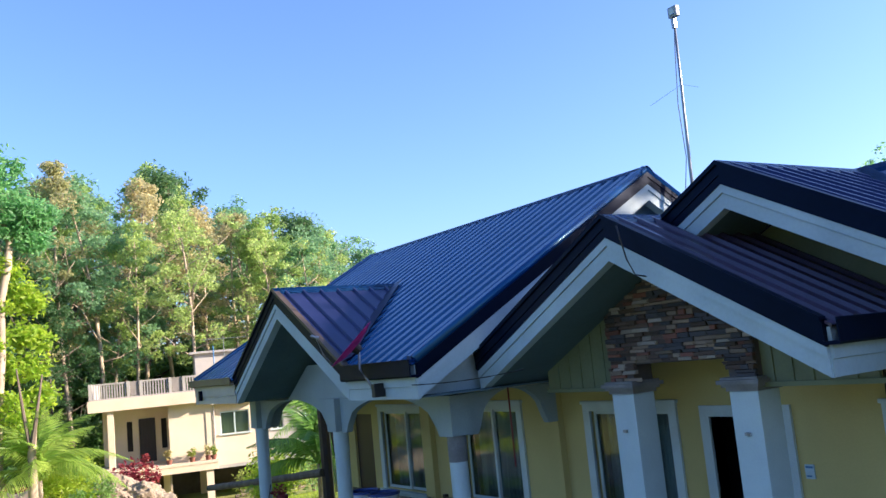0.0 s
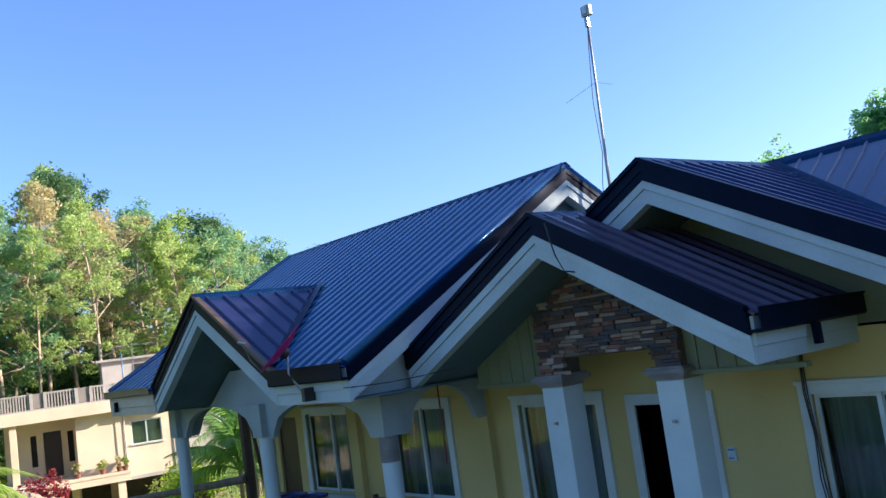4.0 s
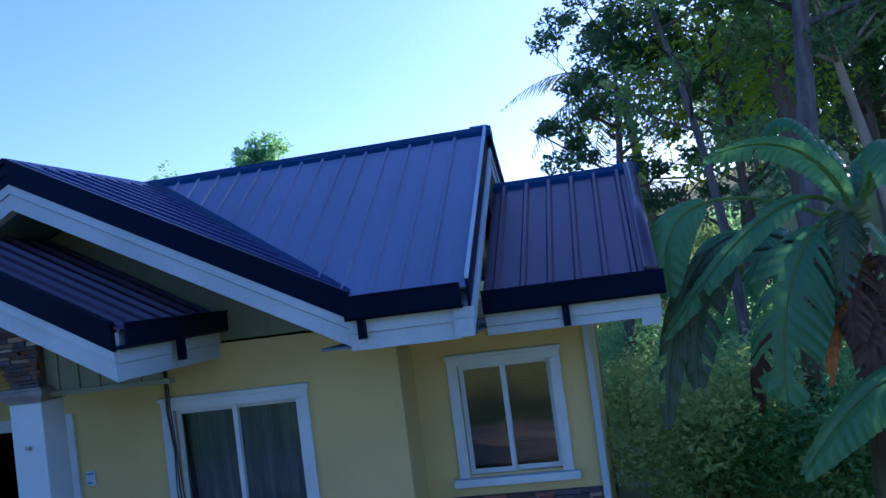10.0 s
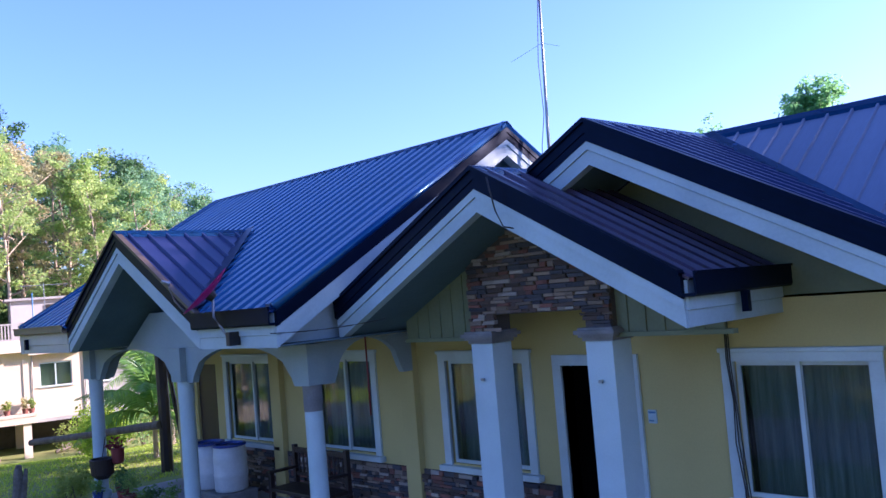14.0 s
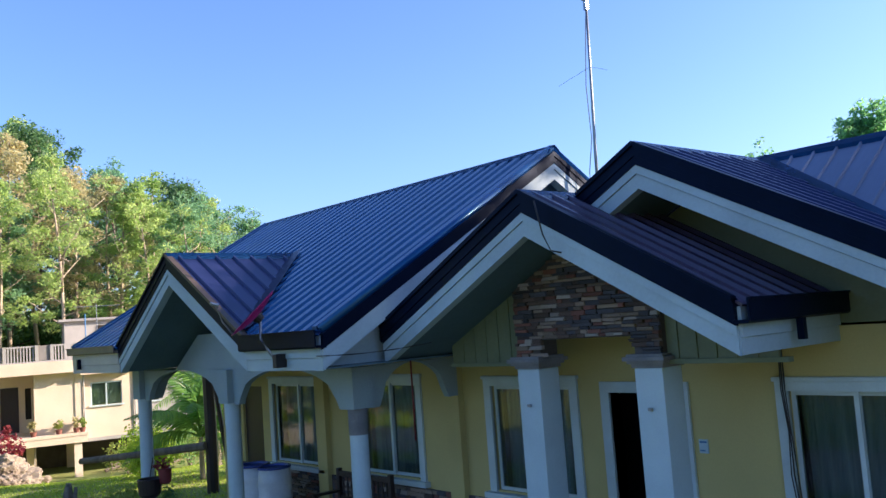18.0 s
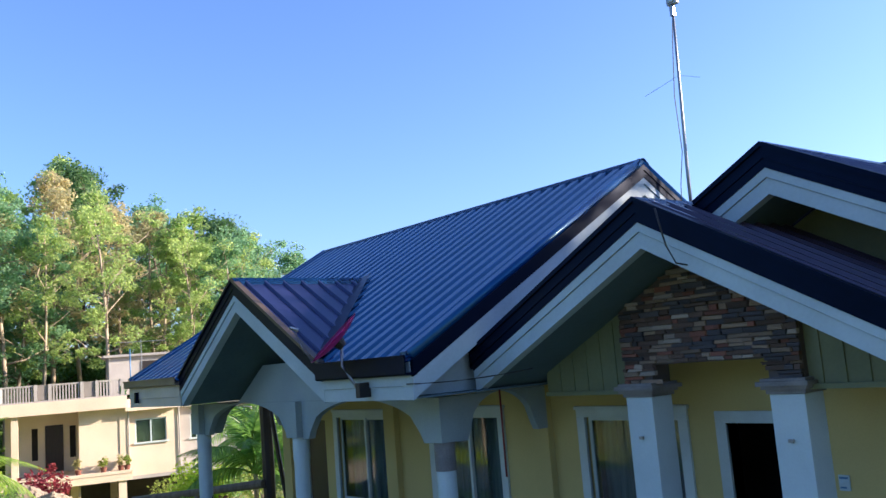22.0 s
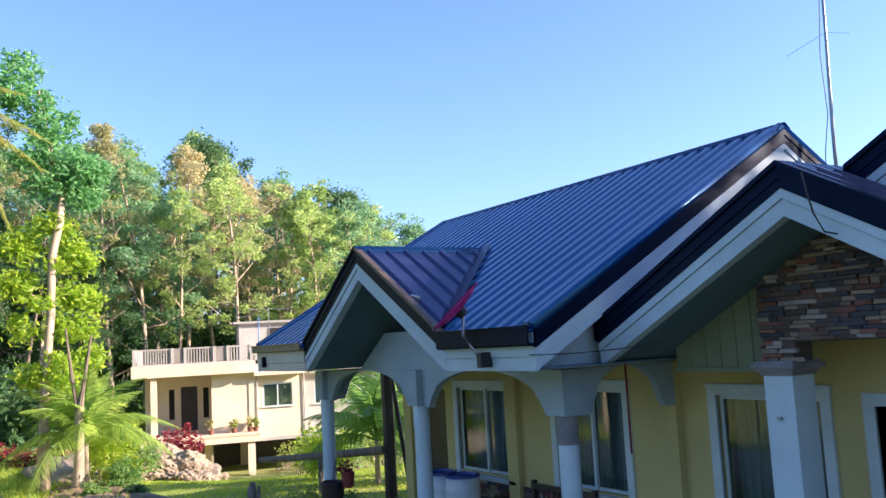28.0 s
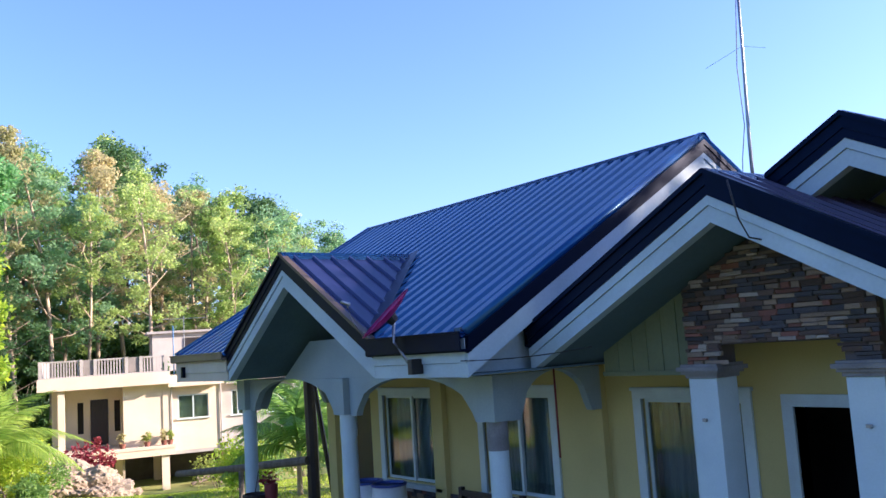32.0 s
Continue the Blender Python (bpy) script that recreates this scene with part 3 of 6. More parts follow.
# ---- walls with openings ----
def wall_x(name, x0, x1, y, z0, z1, holes, thick=0.18, material=WALL, parent=None):
    """A wall along x with its face at y towards -y, and rectangular openings cut through."""
    xs = sorted({x0, x1, *[h[0] for h in holes], *[h[1] for h in holes]})
    zs = sorted({z0, z1, *[h[2] for h in holes], *[h[3] for h in holes]})
    bm = bmesh.new()
    solid = lambda a, b: not any(h[0] <= a < h[1] and h[2] <= b < h[3] for h in holes)
    cache = {}
    def vert(*p):
        p = tuple(round(c, 4) for c in p)
        if p not in cache:
            cache[p] = bm.verts.new(p)
        return cache[p]
    def face(*ps):
        bm.faces.new([vert(*p) for p in ps])
    for i, (a, b) in enumerate(zip(xs, xs[1:])):
        for j, (c, d) in enumerate(zip(zs, zs[1:])):
            if not solid(a, c):
                continue
            face((a, y, c), (b, y, c), (b, y, d), (a, y, d))
            face((a, y + thick, c), (a, y + thick, d), (b, y + thick, d), (b, y + thick, c))
            if i == 0 or not solid(xs[i - 1], c):
                face((a, y, c), (a, y, d), (a, y + thick, d), (a, y + thick, c))
            if i == len(xs) - 2 or not solid(b, c):
                face((b, y, c), (b, y + thick, c), (b, y + thick, d), (b, y, d))
            if j == 0 or not solid(a, zs[j - 1]):
                face((a, y, c), (a, y + thick, c), (b, y + thick, c), (b, y, c))
            if j == len(zs) - 2 or not solid(a, d):
                face((a, y, d), (b, y, d), (b, y + thick, d), (a, y + thick, d))
    bmesh.ops.recalc_face_normals(bm, faces=bm.faces)
    return part(name, bm, material, parent)


WIN = {"a": (-7.22, -5.72, 0.84, 2.20), "b": (-4.55, -3.14, 0.86, 2.23), "c": (-1.58, -0.23, 0.86, 2.20), "d": (2.49, 3.77, 0.86, 2.18)}
DOOR = (0.355, 1.28, 0.0, 2.14)
DOOR2 = (-8.40, -7.66, 0.0, 2.15)
front = wall_x("front_wall", -8.75, 4.80, WY, -0.25, 2.80, [*WIN.values(), DOOR, DOOR2], 0.18, WALL, house)
EWIN = (5.24, 6.15, 1.18, 2.25)
wall_x("end_wall", 4.80, 6.53, 1.55, -0.25, 2.60, [EWIN], 0.18, WALL, house)
boxed("side_wall", (4.62, 4.80, WY + 0.182, 1.549, -0.25, 2.70), WALL, house)
boxed("side_wall", (6.35, 6.53, 1.732, 4.5, -0.25, 2.60), WALL, house)
boxed("corner_trim", (6.50, 6.56, 1.50, 1.60, -0.25, 2.56), WHITE, house)
boxed("side_wall", (-8.75, -8.57, WY + 0.182, 5.6, -0.25, 2.80), WALL, house)
boxed("back_wall", (-8.75, 6.53, 5.6, 5.78, -0.25, 2.80), WALL, house)
# Unseen ceilings, coloured near-black so the rooms read as unlit.
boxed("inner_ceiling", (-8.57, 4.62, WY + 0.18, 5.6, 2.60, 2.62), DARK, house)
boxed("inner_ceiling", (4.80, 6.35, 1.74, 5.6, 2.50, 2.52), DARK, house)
# Floor in very dark wood, to keep the rooms dim behind the glass.
boxed("room_floor", (-8.75, 6.53, WY + 0.01, 5.78, -0.30, -0.004), BROWNWOOD, house)
# gable ends over the wings
for x, yr, zr, ye, k in ((AX1 - 0.30, AYR, AZR - 0.3, AYE, KA), (AX0 + 0.45, AYR, AZR - 0.3, AYE, KA), (DX1 - 0.30, DYR, DZR - 0.3, DYE + 0.5, KD), (EX1 - 0.66, EYR, EZR - 0.25, EYE + 0.5, KE)):
    half = yr - ye
    bm = prism(bmesh.new(), [(yr, zr), (yr - half, zr - half * k), (yr + half, zr - half * k)], "x", x - 0.12, x)
    part("gable_wall", bm, WHITE if x < 0 else WALL, house)
boxed("gable_wall", (AX1 - 0.42, AX1 - 0.304, AYE + 0.04, WY - 0.01, EAVE - 0.419, EAVE - 0.25), WHITE, house)
boxed("gable_wall", (AX0 + 0.334, AX0 + 0.446, AYE + 0.04, WY - 0.01, EAVE - 0.419, EAVE - 0.25), WHITE, house)
# wall of the upper gable over the front wall
bm = prism(bmesh.new(), [(CX, CZ - 0.45), (CX - CHW + 0.3, EAVE - 0.45 + 0.3 * KC), (CX + CHW - 0.3, EAVE - 0.45 + 0.3 * KC)], "y", WY, WY + 0.15)
part("gable_wall", bm, SIDING, house, "dark olive gable wall over the front wall")
# panelled gable in the upper verge of A
bm = prism(bmesh.new(), [(AYR, AZR - 0.62), (AYR - 0.62, AZR - 0.62 - 0.62 * KA), (AYR + 0.62, AZR - 0.62 - 0.62 * KA)], "x", AX1 - 0.30, AX1 - 0.26)
part("gable_panel", bm, WHITE, house)


def window(name, w, y, parent, split=0.5, trim=0.12, sill=True, curtain=True):
    x0, x1, z0, z1 = w
    win = part(name, box(bmesh.new(), x0 - trim, x1 + trim, y - 0.035, y + 0.02, z1, z1 + trim), FRAME, parent, "sliding window with white moulded frame")
    boxed("side_trim", (x0 - trim, x0, y - 0.035, y + 0.02, z0 - 0.02, z1 - 0.002), FRAME, win)
    boxed("side_trim", (x1, x1 + trim, y - 0.035, y + 0.02, z0 - 0.02, z1 - 0.002), FRAME, win)
    boxed("top_moulding", (x0 - trim - 0.02, x1 + trim + 0.02, y - 0.055, y + 0.01, z1 + trim - 0.03, z1 + trim + 0.012), FRAME, win, bev=0.008)
    if sill:
        boxed("window_sill", (x0 - trim - 0.06, x1 + trim + 0.06, y - 0.10, y + 0.02, z0 - 0.10, z0 - 0.022), FRAME, win, bev=0.012)
    xm = x0 + (x1 - x0) * split
    for a, b, yy in ((x0, xm + 0.02, y + 0.06), (xm - 0.02, x1, y + 0.09)):
        bm = bmesh.new()
        f = 0.045
        for d in ((a, b, yy - 0.015, yy + 0.015, z0, z0 + f), (a, b, yy - 0.015, yy + 0.015, z1 - f, z1), (a, a + f, yy - 0.015, yy + 0.015, z0 + f, z1 - f), (b - f, b, yy - 0.015, yy + 0.015, z0 + f, z1 - f)):
            box(bm, *d)
        part("sash", bm, FRAME, win)
        p = boxed("pane", (a + f, b - f, yy - 0.003, yy + 0.003, z0 + f, z1 - f), GLASS, win)
        p.visible_shadow = False
    if curtain:
        bm = bmesh.new()
        n = 60
        lo = [bm.verts.new((x0 + 0.03 + (x1 - x0 - 0.06) * i / n, y + 0.24 + 0.025 * math.sin(i * 0.9) + 0.012 * math.sin(i * 2.3), z0)) for i in range(n + 1)]
        hi = [bm.verts.new((v.co.x, v.co.y, z1)) for v in lo]
        for i in range(n):
            bm.faces.new((lo[i], lo[i + 1], hi[i + 1], hi[i]))
        part("curtain", bm, CURTAIN, win, smooth=True)
    return win


window("window", WIN["a"], WY, house, 0.5)
window("window", WIN["b"], WY, house, 0.5)
window("window", WIN["c"], WY, house, 0.5)
window("window", WIN["d"], WY, house, 0.48)
window("window", EWIN, 1.55, house, 0.48, trim=0.10, curtain=False)
# entrance door, standing open on a dark hall
x0, x1, z0, z1 = DOOR
dframe = part("door_frame", box(bmesh.new(), x0 - 0.12, x1 + 0.12, WY - 0.035, WY + 0.02, z1, z1 + 0.12), FRAME, house, "white moulded door frame")
boxed("jamb", (x0 - 0.12, x0, WY - 0.035, WY + 0.18, 0, z1 - 0.002), FRAME, dframe)
boxed("jamb", (x1, x1 + 0.12, WY - 0.035, WY + 0.18, 0, z1 - 0.002), FRAME, dframe)
door = part("entrance_door", box(bmesh.new(), x1 - 0.05, x1 - 0.005, WY + 0.19, WY + 1.08, 0.01, z1 - 0.01), BROWNWOOD, house, "dark wooden door standing open inwards")
for i in range(3):
    boxed("door_panel", (x1 - 0.065, x1 - 0.05, WY + 0.30, WY + 0.97, 0.2 + 0.65 * i, 0.72 + 0.65 * i), BROWNWOOD, door)
# Added near-black backings: door and windows look into painted darkness.
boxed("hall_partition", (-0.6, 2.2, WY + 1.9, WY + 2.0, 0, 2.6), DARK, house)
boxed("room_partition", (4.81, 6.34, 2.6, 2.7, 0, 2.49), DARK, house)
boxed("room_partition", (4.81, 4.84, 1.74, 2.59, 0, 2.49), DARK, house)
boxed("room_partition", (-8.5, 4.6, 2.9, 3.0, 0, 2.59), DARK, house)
x0, x1, z0, z1 = DOOR2
side_door = part("side_door", box(bmesh.new(), x0, x1, WY + 0.05, WY + 0.1, 0.0, z1), BROWNWOOD, house, "dark brown wooden side door")
# pilasters and stone plinth backing
for x in (-8.9, -5.58, -2.28):
    boxed("pilaster", (x - 0.14, x + 0.14, WY - 0.10, WY, 0.0, 2.6), WALL, house)

# ---- porch: floor, columns, arches ----
boxed("porch_floor", (-8.98, 3.6, -1.0, WY - 0.002, -0.35, 0.0), CONC, house, "grey concrete porch floor", bev=0.02)


def round_column(x, y):
    bm = lathe(bmesh.new(), [(0.16, 0), (0.16, 0.10), (0.122, 0.14), (0.118, 0.2), (0.113, 1.78)], 24, x, y)
    c = part("round_column", bm, COLUMN, house, "round white porch column", smooth=False)
    part("column_collar", lathe(bmesh.new(), [(0.120, 1.781), (0.120, 2.10)], 24, x, y), GREYSTONE if x > -3 else COLUMN, c)
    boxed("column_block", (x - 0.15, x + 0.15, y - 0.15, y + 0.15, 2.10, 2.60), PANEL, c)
    return c


COLS = (-8.80, -5.44, -2.18)
for x in COLS:
    round_column(x, -0.75)


def arch_outline(a, b, ztop, zfoot=2.08, rise=0.47, foot=0.16):
    """Outline of a hanging panel between supports at a and b with a flat arch and shouldered feet."""
    pts = [(a, zfoot), (a + foot, zfoot), (a + foot + 0.05, zfoot + 0.10)]
    n = 14
    s, e = a + foot + 0.05, b - foot - 0.05
    for i in range(1, n):
        u = i / n
        pts.append((s + (e - s) * u, zfoot + 0.10 + (rise - 0.05) * (math.sin(math.pi * u) ** 0.48)))
    pts += [(b - foot - 0.05, zfoot + 0.10), (b - foot, zfoot), (b, zfoot), (b, ztop), (a, ztop)]
    return pts


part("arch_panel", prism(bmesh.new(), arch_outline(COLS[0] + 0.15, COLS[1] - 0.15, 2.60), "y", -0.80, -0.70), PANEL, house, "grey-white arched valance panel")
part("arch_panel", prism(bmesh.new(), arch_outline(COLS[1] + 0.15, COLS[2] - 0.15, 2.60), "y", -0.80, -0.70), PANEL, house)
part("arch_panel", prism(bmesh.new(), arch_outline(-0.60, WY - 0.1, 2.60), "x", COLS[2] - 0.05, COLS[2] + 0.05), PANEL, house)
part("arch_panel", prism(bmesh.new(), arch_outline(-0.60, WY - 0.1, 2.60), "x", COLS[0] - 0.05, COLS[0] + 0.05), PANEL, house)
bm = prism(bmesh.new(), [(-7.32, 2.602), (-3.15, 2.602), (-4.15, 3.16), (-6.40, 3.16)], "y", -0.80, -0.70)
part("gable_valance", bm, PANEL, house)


def square_column(x):
    c = part("square_column", box(bmesh.new(), x, x + 0.32, 0.0, 0.32, 0.0, 2.49, 0.008), COLUMN, house, "square white entrance column")
    cap = bmesh.new()
    for e, a, b in ((0.02, 2.492, 2.53), (0.05, 2.53, 2.56), (0.08, 2.56, 2.60), (0.05, 2.60, 2.625)):
        box(cap, x - e, x + 0.32 + e, -e, 0.32 + e, a, b)
    part("capital", cap, GREYSTONE, c, "grey stone moulded capital")
    hook = bmesh.new()
    box(hook, x + 0.135, x + 0.175, -0.03, 0.0, 2.08, 2.11)
    box(hook, x + 0.145, x + 0.195, -0.045, -0.028, 2.095, 2.11)
    part("wall_hook", hook, METAL, c)
    return c


square_column(-0.125)
square_column(1.455)
# gable wall over the entrance columns
for a, b in ((-1.30, -0.132), (1.782, 2.90)):
    bm = prism(bmesh.new(), [(a, 2.56), (b, 2.56), (b, b_top(b) - 0.41), (a, b_top(a) - 0.41)], "y", 0.10, 0.14)
    part("gable_siding", bm, SIDING, house, "olive vertical siding boards")
for i in range(20):
    x = -1.1 + i * 0.2
    top = b_top(x) - 0.43
    if not -0.1 < x < 1.75 and top > 2.62:
        boxed("siding_batten", (x - 0.015, x + 0.015, 0.085, 0.10, 2.56, top), SIDING, house)
boxed("siding_trim", (1.78, 3.0, 0.06, 0.15, 2.52, 2.565), SIDING, house)
boxed("siding_trim", (-1.3, -0.13, 0.06, 0.15, 2.52, 2.565), SIDING, house)
backing = part("stone_backing", prism(bmesh.new(), [(-0.13, 2.625), (0.20, 2.625), (0.20, 2.80), (1.45, 2.80), (1.45, 2.625), (1.78, 2.625), (1.78, b_top(1.78) - 0.43), (BX, BZ - 0.43), (-0.13, b_top(-0.13) - 0.43)], "y", 0.04, 0.32), MORTAR, house, "stacked ledger stone cladding in brown and grey")
plinth = boxed("stone_plinth", (-8.6, 0.20, WY - 0.03, WY - 0.001, 0.0, 0.74), MORTAR, house, "stacked ledger stone plinth in brown and grey")
plinth_end = boxed("stone_plinth", (4.82, 6.50, 1.52, 1.549, 0.0, 0.98), MORTAR, house)

# ---- things on and round the house ----
def curve_wire(name, pts, r, material, label, category="cable", sides=6):
    V, F = tube(pts, [r] * len(pts), sides)
    return tagged(raw(name, V, F, material, smooth=True), label, category)


def sag(a, b, d, n=10):
    a, b = Vector(a), Vector(b)
    return [a.lerp(b, i / n) - Vector((0, 0, d * 4 * (i / n) * (1 - i / n))) for i in range(n + 1)]


# antenna mast
mast = thing("antenna_mast", "thin grey steel antenna mast with a small box on top", "antenna", (-1.15, 3.0, 3.2))
V, F = tube([(0, 0, 0), (0.03, 0, 2.2), (0.07, 0, 3.4), (0.10, 0, 4.48)], [0.026, 0.024, 0.02, 0.018], 8)
raw("pole", V, F, METAL, mast, smooth=True)
bm = box(bmesh.new(), 0.03, 0.19, -0.04, 0.04, 4.46, 4.62, 0.012)
part("receiver_box", bm, mat("grey_plastic", (0.30, 0.34, 0.38), rough=0.5, bump=0.02), mast, "grey plastic receiver box")
bm = box(bmesh.new(), 0.07, 0.15, -0.06, -0.041, 4.49, 4.59, 0.004)
part("receiver_face", bm, COLUMN, mast)
boxed("clamp", (0.065, 0.12, -0.03, 0.03, 4.30, 4.44), METAL, mast)
wire_pts = [(0.09, 0.01, 4.42), (0.02, 0.03, 4.0), (-0.05, 0.02, 3.2), (-0.03, 0.02, 2.4), (-0.10, 0.0, 1.95), (-0.13, 0, 1.6), (-0.06, 0, 1.2)]
V, F = tube(wire_pts, [0.006] * len(wire_pts), 5)
raw("aerial_cable", V, F, BLACK, mast)
for s in (-1, 1):
    V, F = tube([(0.07, 0, 3.45), (0.07 + 0.45 * s, -0.2, 3.25)], [0.003, 0.003], 4)
    raw("guy_wire", V, F, METAL, mast)

# satellite dish seen edge on, on an arm from the eave
RED = mat("dish_red", (0.60, 0.05, 0.27), (0.46, 0.035, 0.19), rough=0.4, scale=5, bump=0.03)
dish = thing("satellite_dish", "small magenta red satellite dish on a grey arm at the eave", "satellite dish", (-2.22, -1.76, 2.78))
bm = bmesh.new()
rings = [(0.0, 0.0), (0.10, 0.006), (0.20, 0.022), (0.32, 0.054), (0.352, 0.066), (0.355, 0.074), (0.338, 0.070)]
rows = []
for r, z in rings:
    rows.append([bm.verts.new((max(r, 0.001) * math.cos(2 * math.pi * k / 32), max(r, 0.001) * math.sin(2 * math.pi * k / 32), z)) for k in range(32)])
for a, b in zip(rows, rows[1:]):
    for k in range(32):
        bm.faces.new((a[k], a[(k + 1) % 32], b[(k + 1) % 32], b[k]))
bmesh.ops.solidify(bm, geom=bm.faces[:], thickness=0.006)
zax = Vector((-0.31, -0.63, 0.71)).normalized()
seat = Vector((-0.15, -0.19, 0.51))
bm.transform(Matrix.Translation(seat) @ zax.to_track_quat("Z", "Y").to_matrix().to_4x4())
part("reflector", bm, RED, dish, "magenta red dish seen nearly edge on", smooth=True)
V, F = tube([(0, -0.06, -0.02), (-0.10, -0.10, 0.12), (-0.20, -0.13, 0.25), tuple(seat - zax * 0.05)], [0.016] * 4, 8)
raw("mounting_arm", V, F, METAL, dish, smooth=True)
V, F = tube([tuple(seat - zax * 0.07), tuple(seat + zax * 0.004)], [0.05, 0.075], 10)
raw("back_plate", V, F, BLACK, dish)
part("wall_bracket", box(bmesh.new(), -0.03, 0.05, -0.09, 0.06, -0.10, 0.06, 0.01), BLACK, dish)
edge = seat - Vector((0.10, 0.215, 0.235)) + zax * 0.06
horn = Vector((-0.23, -0.67, 0.675))
V, F = tube([tuple(edge), tuple(edge.lerp(horn, 0.5) - Vector((0, 0.02, 0.03))), tuple(horn)], [0.009] * 3, 6)
raw("feed_arm", V, F, METAL, dish)
hm = Matrix.Translation(horn) @ (seat - horn).to_track_quat("Z", "Y").to_matrix().to_4x4()
bm = lathe(bmesh.new(), [(0.012, -0.06), (0.018, -0.045), (0.018, 0.01), (0.026, 0.035), (0.022, 0.04)], 12)
bm.transform(hm)
part("feed_horn", bm, METAL, dish)

# cables
curve_wire("eave_cable", sag((-1.45, -1.76, 2.80), (-0.55, -0.86, 2.86), 0.03), 0.006, BLACK, "thin black cable between two eaves")
curve_wire("bargeboard_cable", [(1.14, -0.90, 4.15), (1.16, -0.89, 4.02), (1.19, -0.87, 3.82), (1.25, -0.84, 3.66), (1.6, -0.2, 3.5)], 0.008, BLACK, "black cable hanging over the white bargeboard")
for i, (dx, r) in enumerate(((0.0, 0.007), (0.035, 0.006), (-0.03, 0.006))):
    pts = [(2.47 + dx * 0.5, WY - 0.05, 2.62), (2.47 + dx * 0.6, WY - 0.07, 2.2), (2.50 + dx * 0.4, WY - 0.07, 1.8), (2.50 + dx, WY - 0.07, 1.4), (2.54 + dx * 0.7, WY - 0.06, 0.9), (2.55 + dx, WY - 0.06, 0.3)]
    curve_wire("hanging_cable", pts, r, BLACK, "black cable hanging beside a window")
curve_wire("drain_pipe", [(-1.96, -0.04, 2.63), (-1.96, -0.04, 1.62)], 0.012, mat("maroon_pipe", (0.18, 0.02, 0.03), rough=0.4, bump=0.02), "thin maroon pipe hanging from the porch ceiling", "pipe")
plate = thing("wall_notice", "small pale blue notice on the yellow wall", "sign", (1.52, WY - 0.012, 1.60))
boxed("board", (-0.05, 0.05, -0.008, 0.010, -0.07, 0.07), mat("notice_blue", (0.45, 0.60, 0.66), rough=0.5, bump=0.02), plate)
BLUE = mat("notice_print", (0.08, 0.20, 0.36), rough=0.6, bump=0.0)
boxed("print_bar", (-0.04, 0.04, -0.011, -0.0085, 0.035, 0.055), BLUE, plate)
boxed("print_bar", (-0.04, 0.02, -0.011, -0.0085, -0.05, -0.035), BLUE, plate)

# water drums
DRUM = mat("drum_white", (0.62, 0.65, 0.66), (0.50, 0.53, 0.55), rough=0.45, scale=4, fine=30, bump=0.05)
DRUMB = mat("drum_blue", (0.02, 0.05, 0.28), (0.015, 0.04, 0.2), rough=0.4, bump=0.03)
drum = thing("water_drum", "white plastic water drum with a blue rim on the porch", "drum", (-6.55, 0.15, 0.22), "water drums")
part("barrel", lathe(bmesh.new(), [(0.25, 0), (0.265, 0.03), (0.268, 0.22), (0.276, 0.24), (0.276, 0.27), (0.268, 0.29), (0.268, 0.48), (0.276, 0.50), (0.268, 0.53), (0.255, 0.70)], 28), DRUM, drum, smooth=True)
part("rim", lathe(bmesh.new(), [(0.257, 0.701), (0.270, 0.705), (0.270, 0.74), (0.23, 0.745), (0.22, 0.71)], 28), DRUMB, drum, "blue plastic rim")
copy_thing(drum, pose(-6.00, 0.22, 0.22, 0, 0, 40))
platform = boxed("drum_platform", (-6.88, -5.70, -0.14, 0.52, 0.0, 0.219), GREYSTONE, None, bev=0.02)
tagged(platform, "low grey concrete block under the water drums", "platform")

# dark carved bench
bench = thing("wooden_bench", "dark stained wooden bench with turned backrest spindles", "bench", (-4.02, 0.35, -0.05))
boxed("seat", (-0.68, 0.68, -0.25, 0.25, 0.40, 0.45), BROWNWOOD, bench, bev=0.01)
for x in (-0.65, 0.65):
    boxed("leg", (x - 0.035, x + 0.035, -0.25, -0.18, 0.052, 0.66), BROWNWOOD, bench, bev=0.006)
    boxed("back_post", (x - 0.035, x + 0.035, 0.20, 0.27, 0.052, 1.02), BROWNWOOD, bench, bev=0.006)
    boxed("armrest", (x - 0.045, x + 0.045, -0.28, 0.25, 0.661, 0.70), BROWNWOOD, bench, bev=0.008)
boxed("top_rail", (-0.68, 0.68, 0.205, 0.265, 0.90, 0.98), BROWNWOOD, bench, bev=0.012)
boxed("lower_rail", (-0.68, 0.68, 0.215, 0.255, 0.56, 0.61), BROWNWOOD, bench)
for i in range(11):
    x = -0.55 + 0.11 * i
    part("spindle", lathe(bmesh.new(), [(0.012, 0.61), (0.02, 0.66), (0.012, 0.72), (0.022, 0.78), (0.012, 0.84), (0.015, 0.90)], 8, x, 0.235), BROWNWOOD, bench)


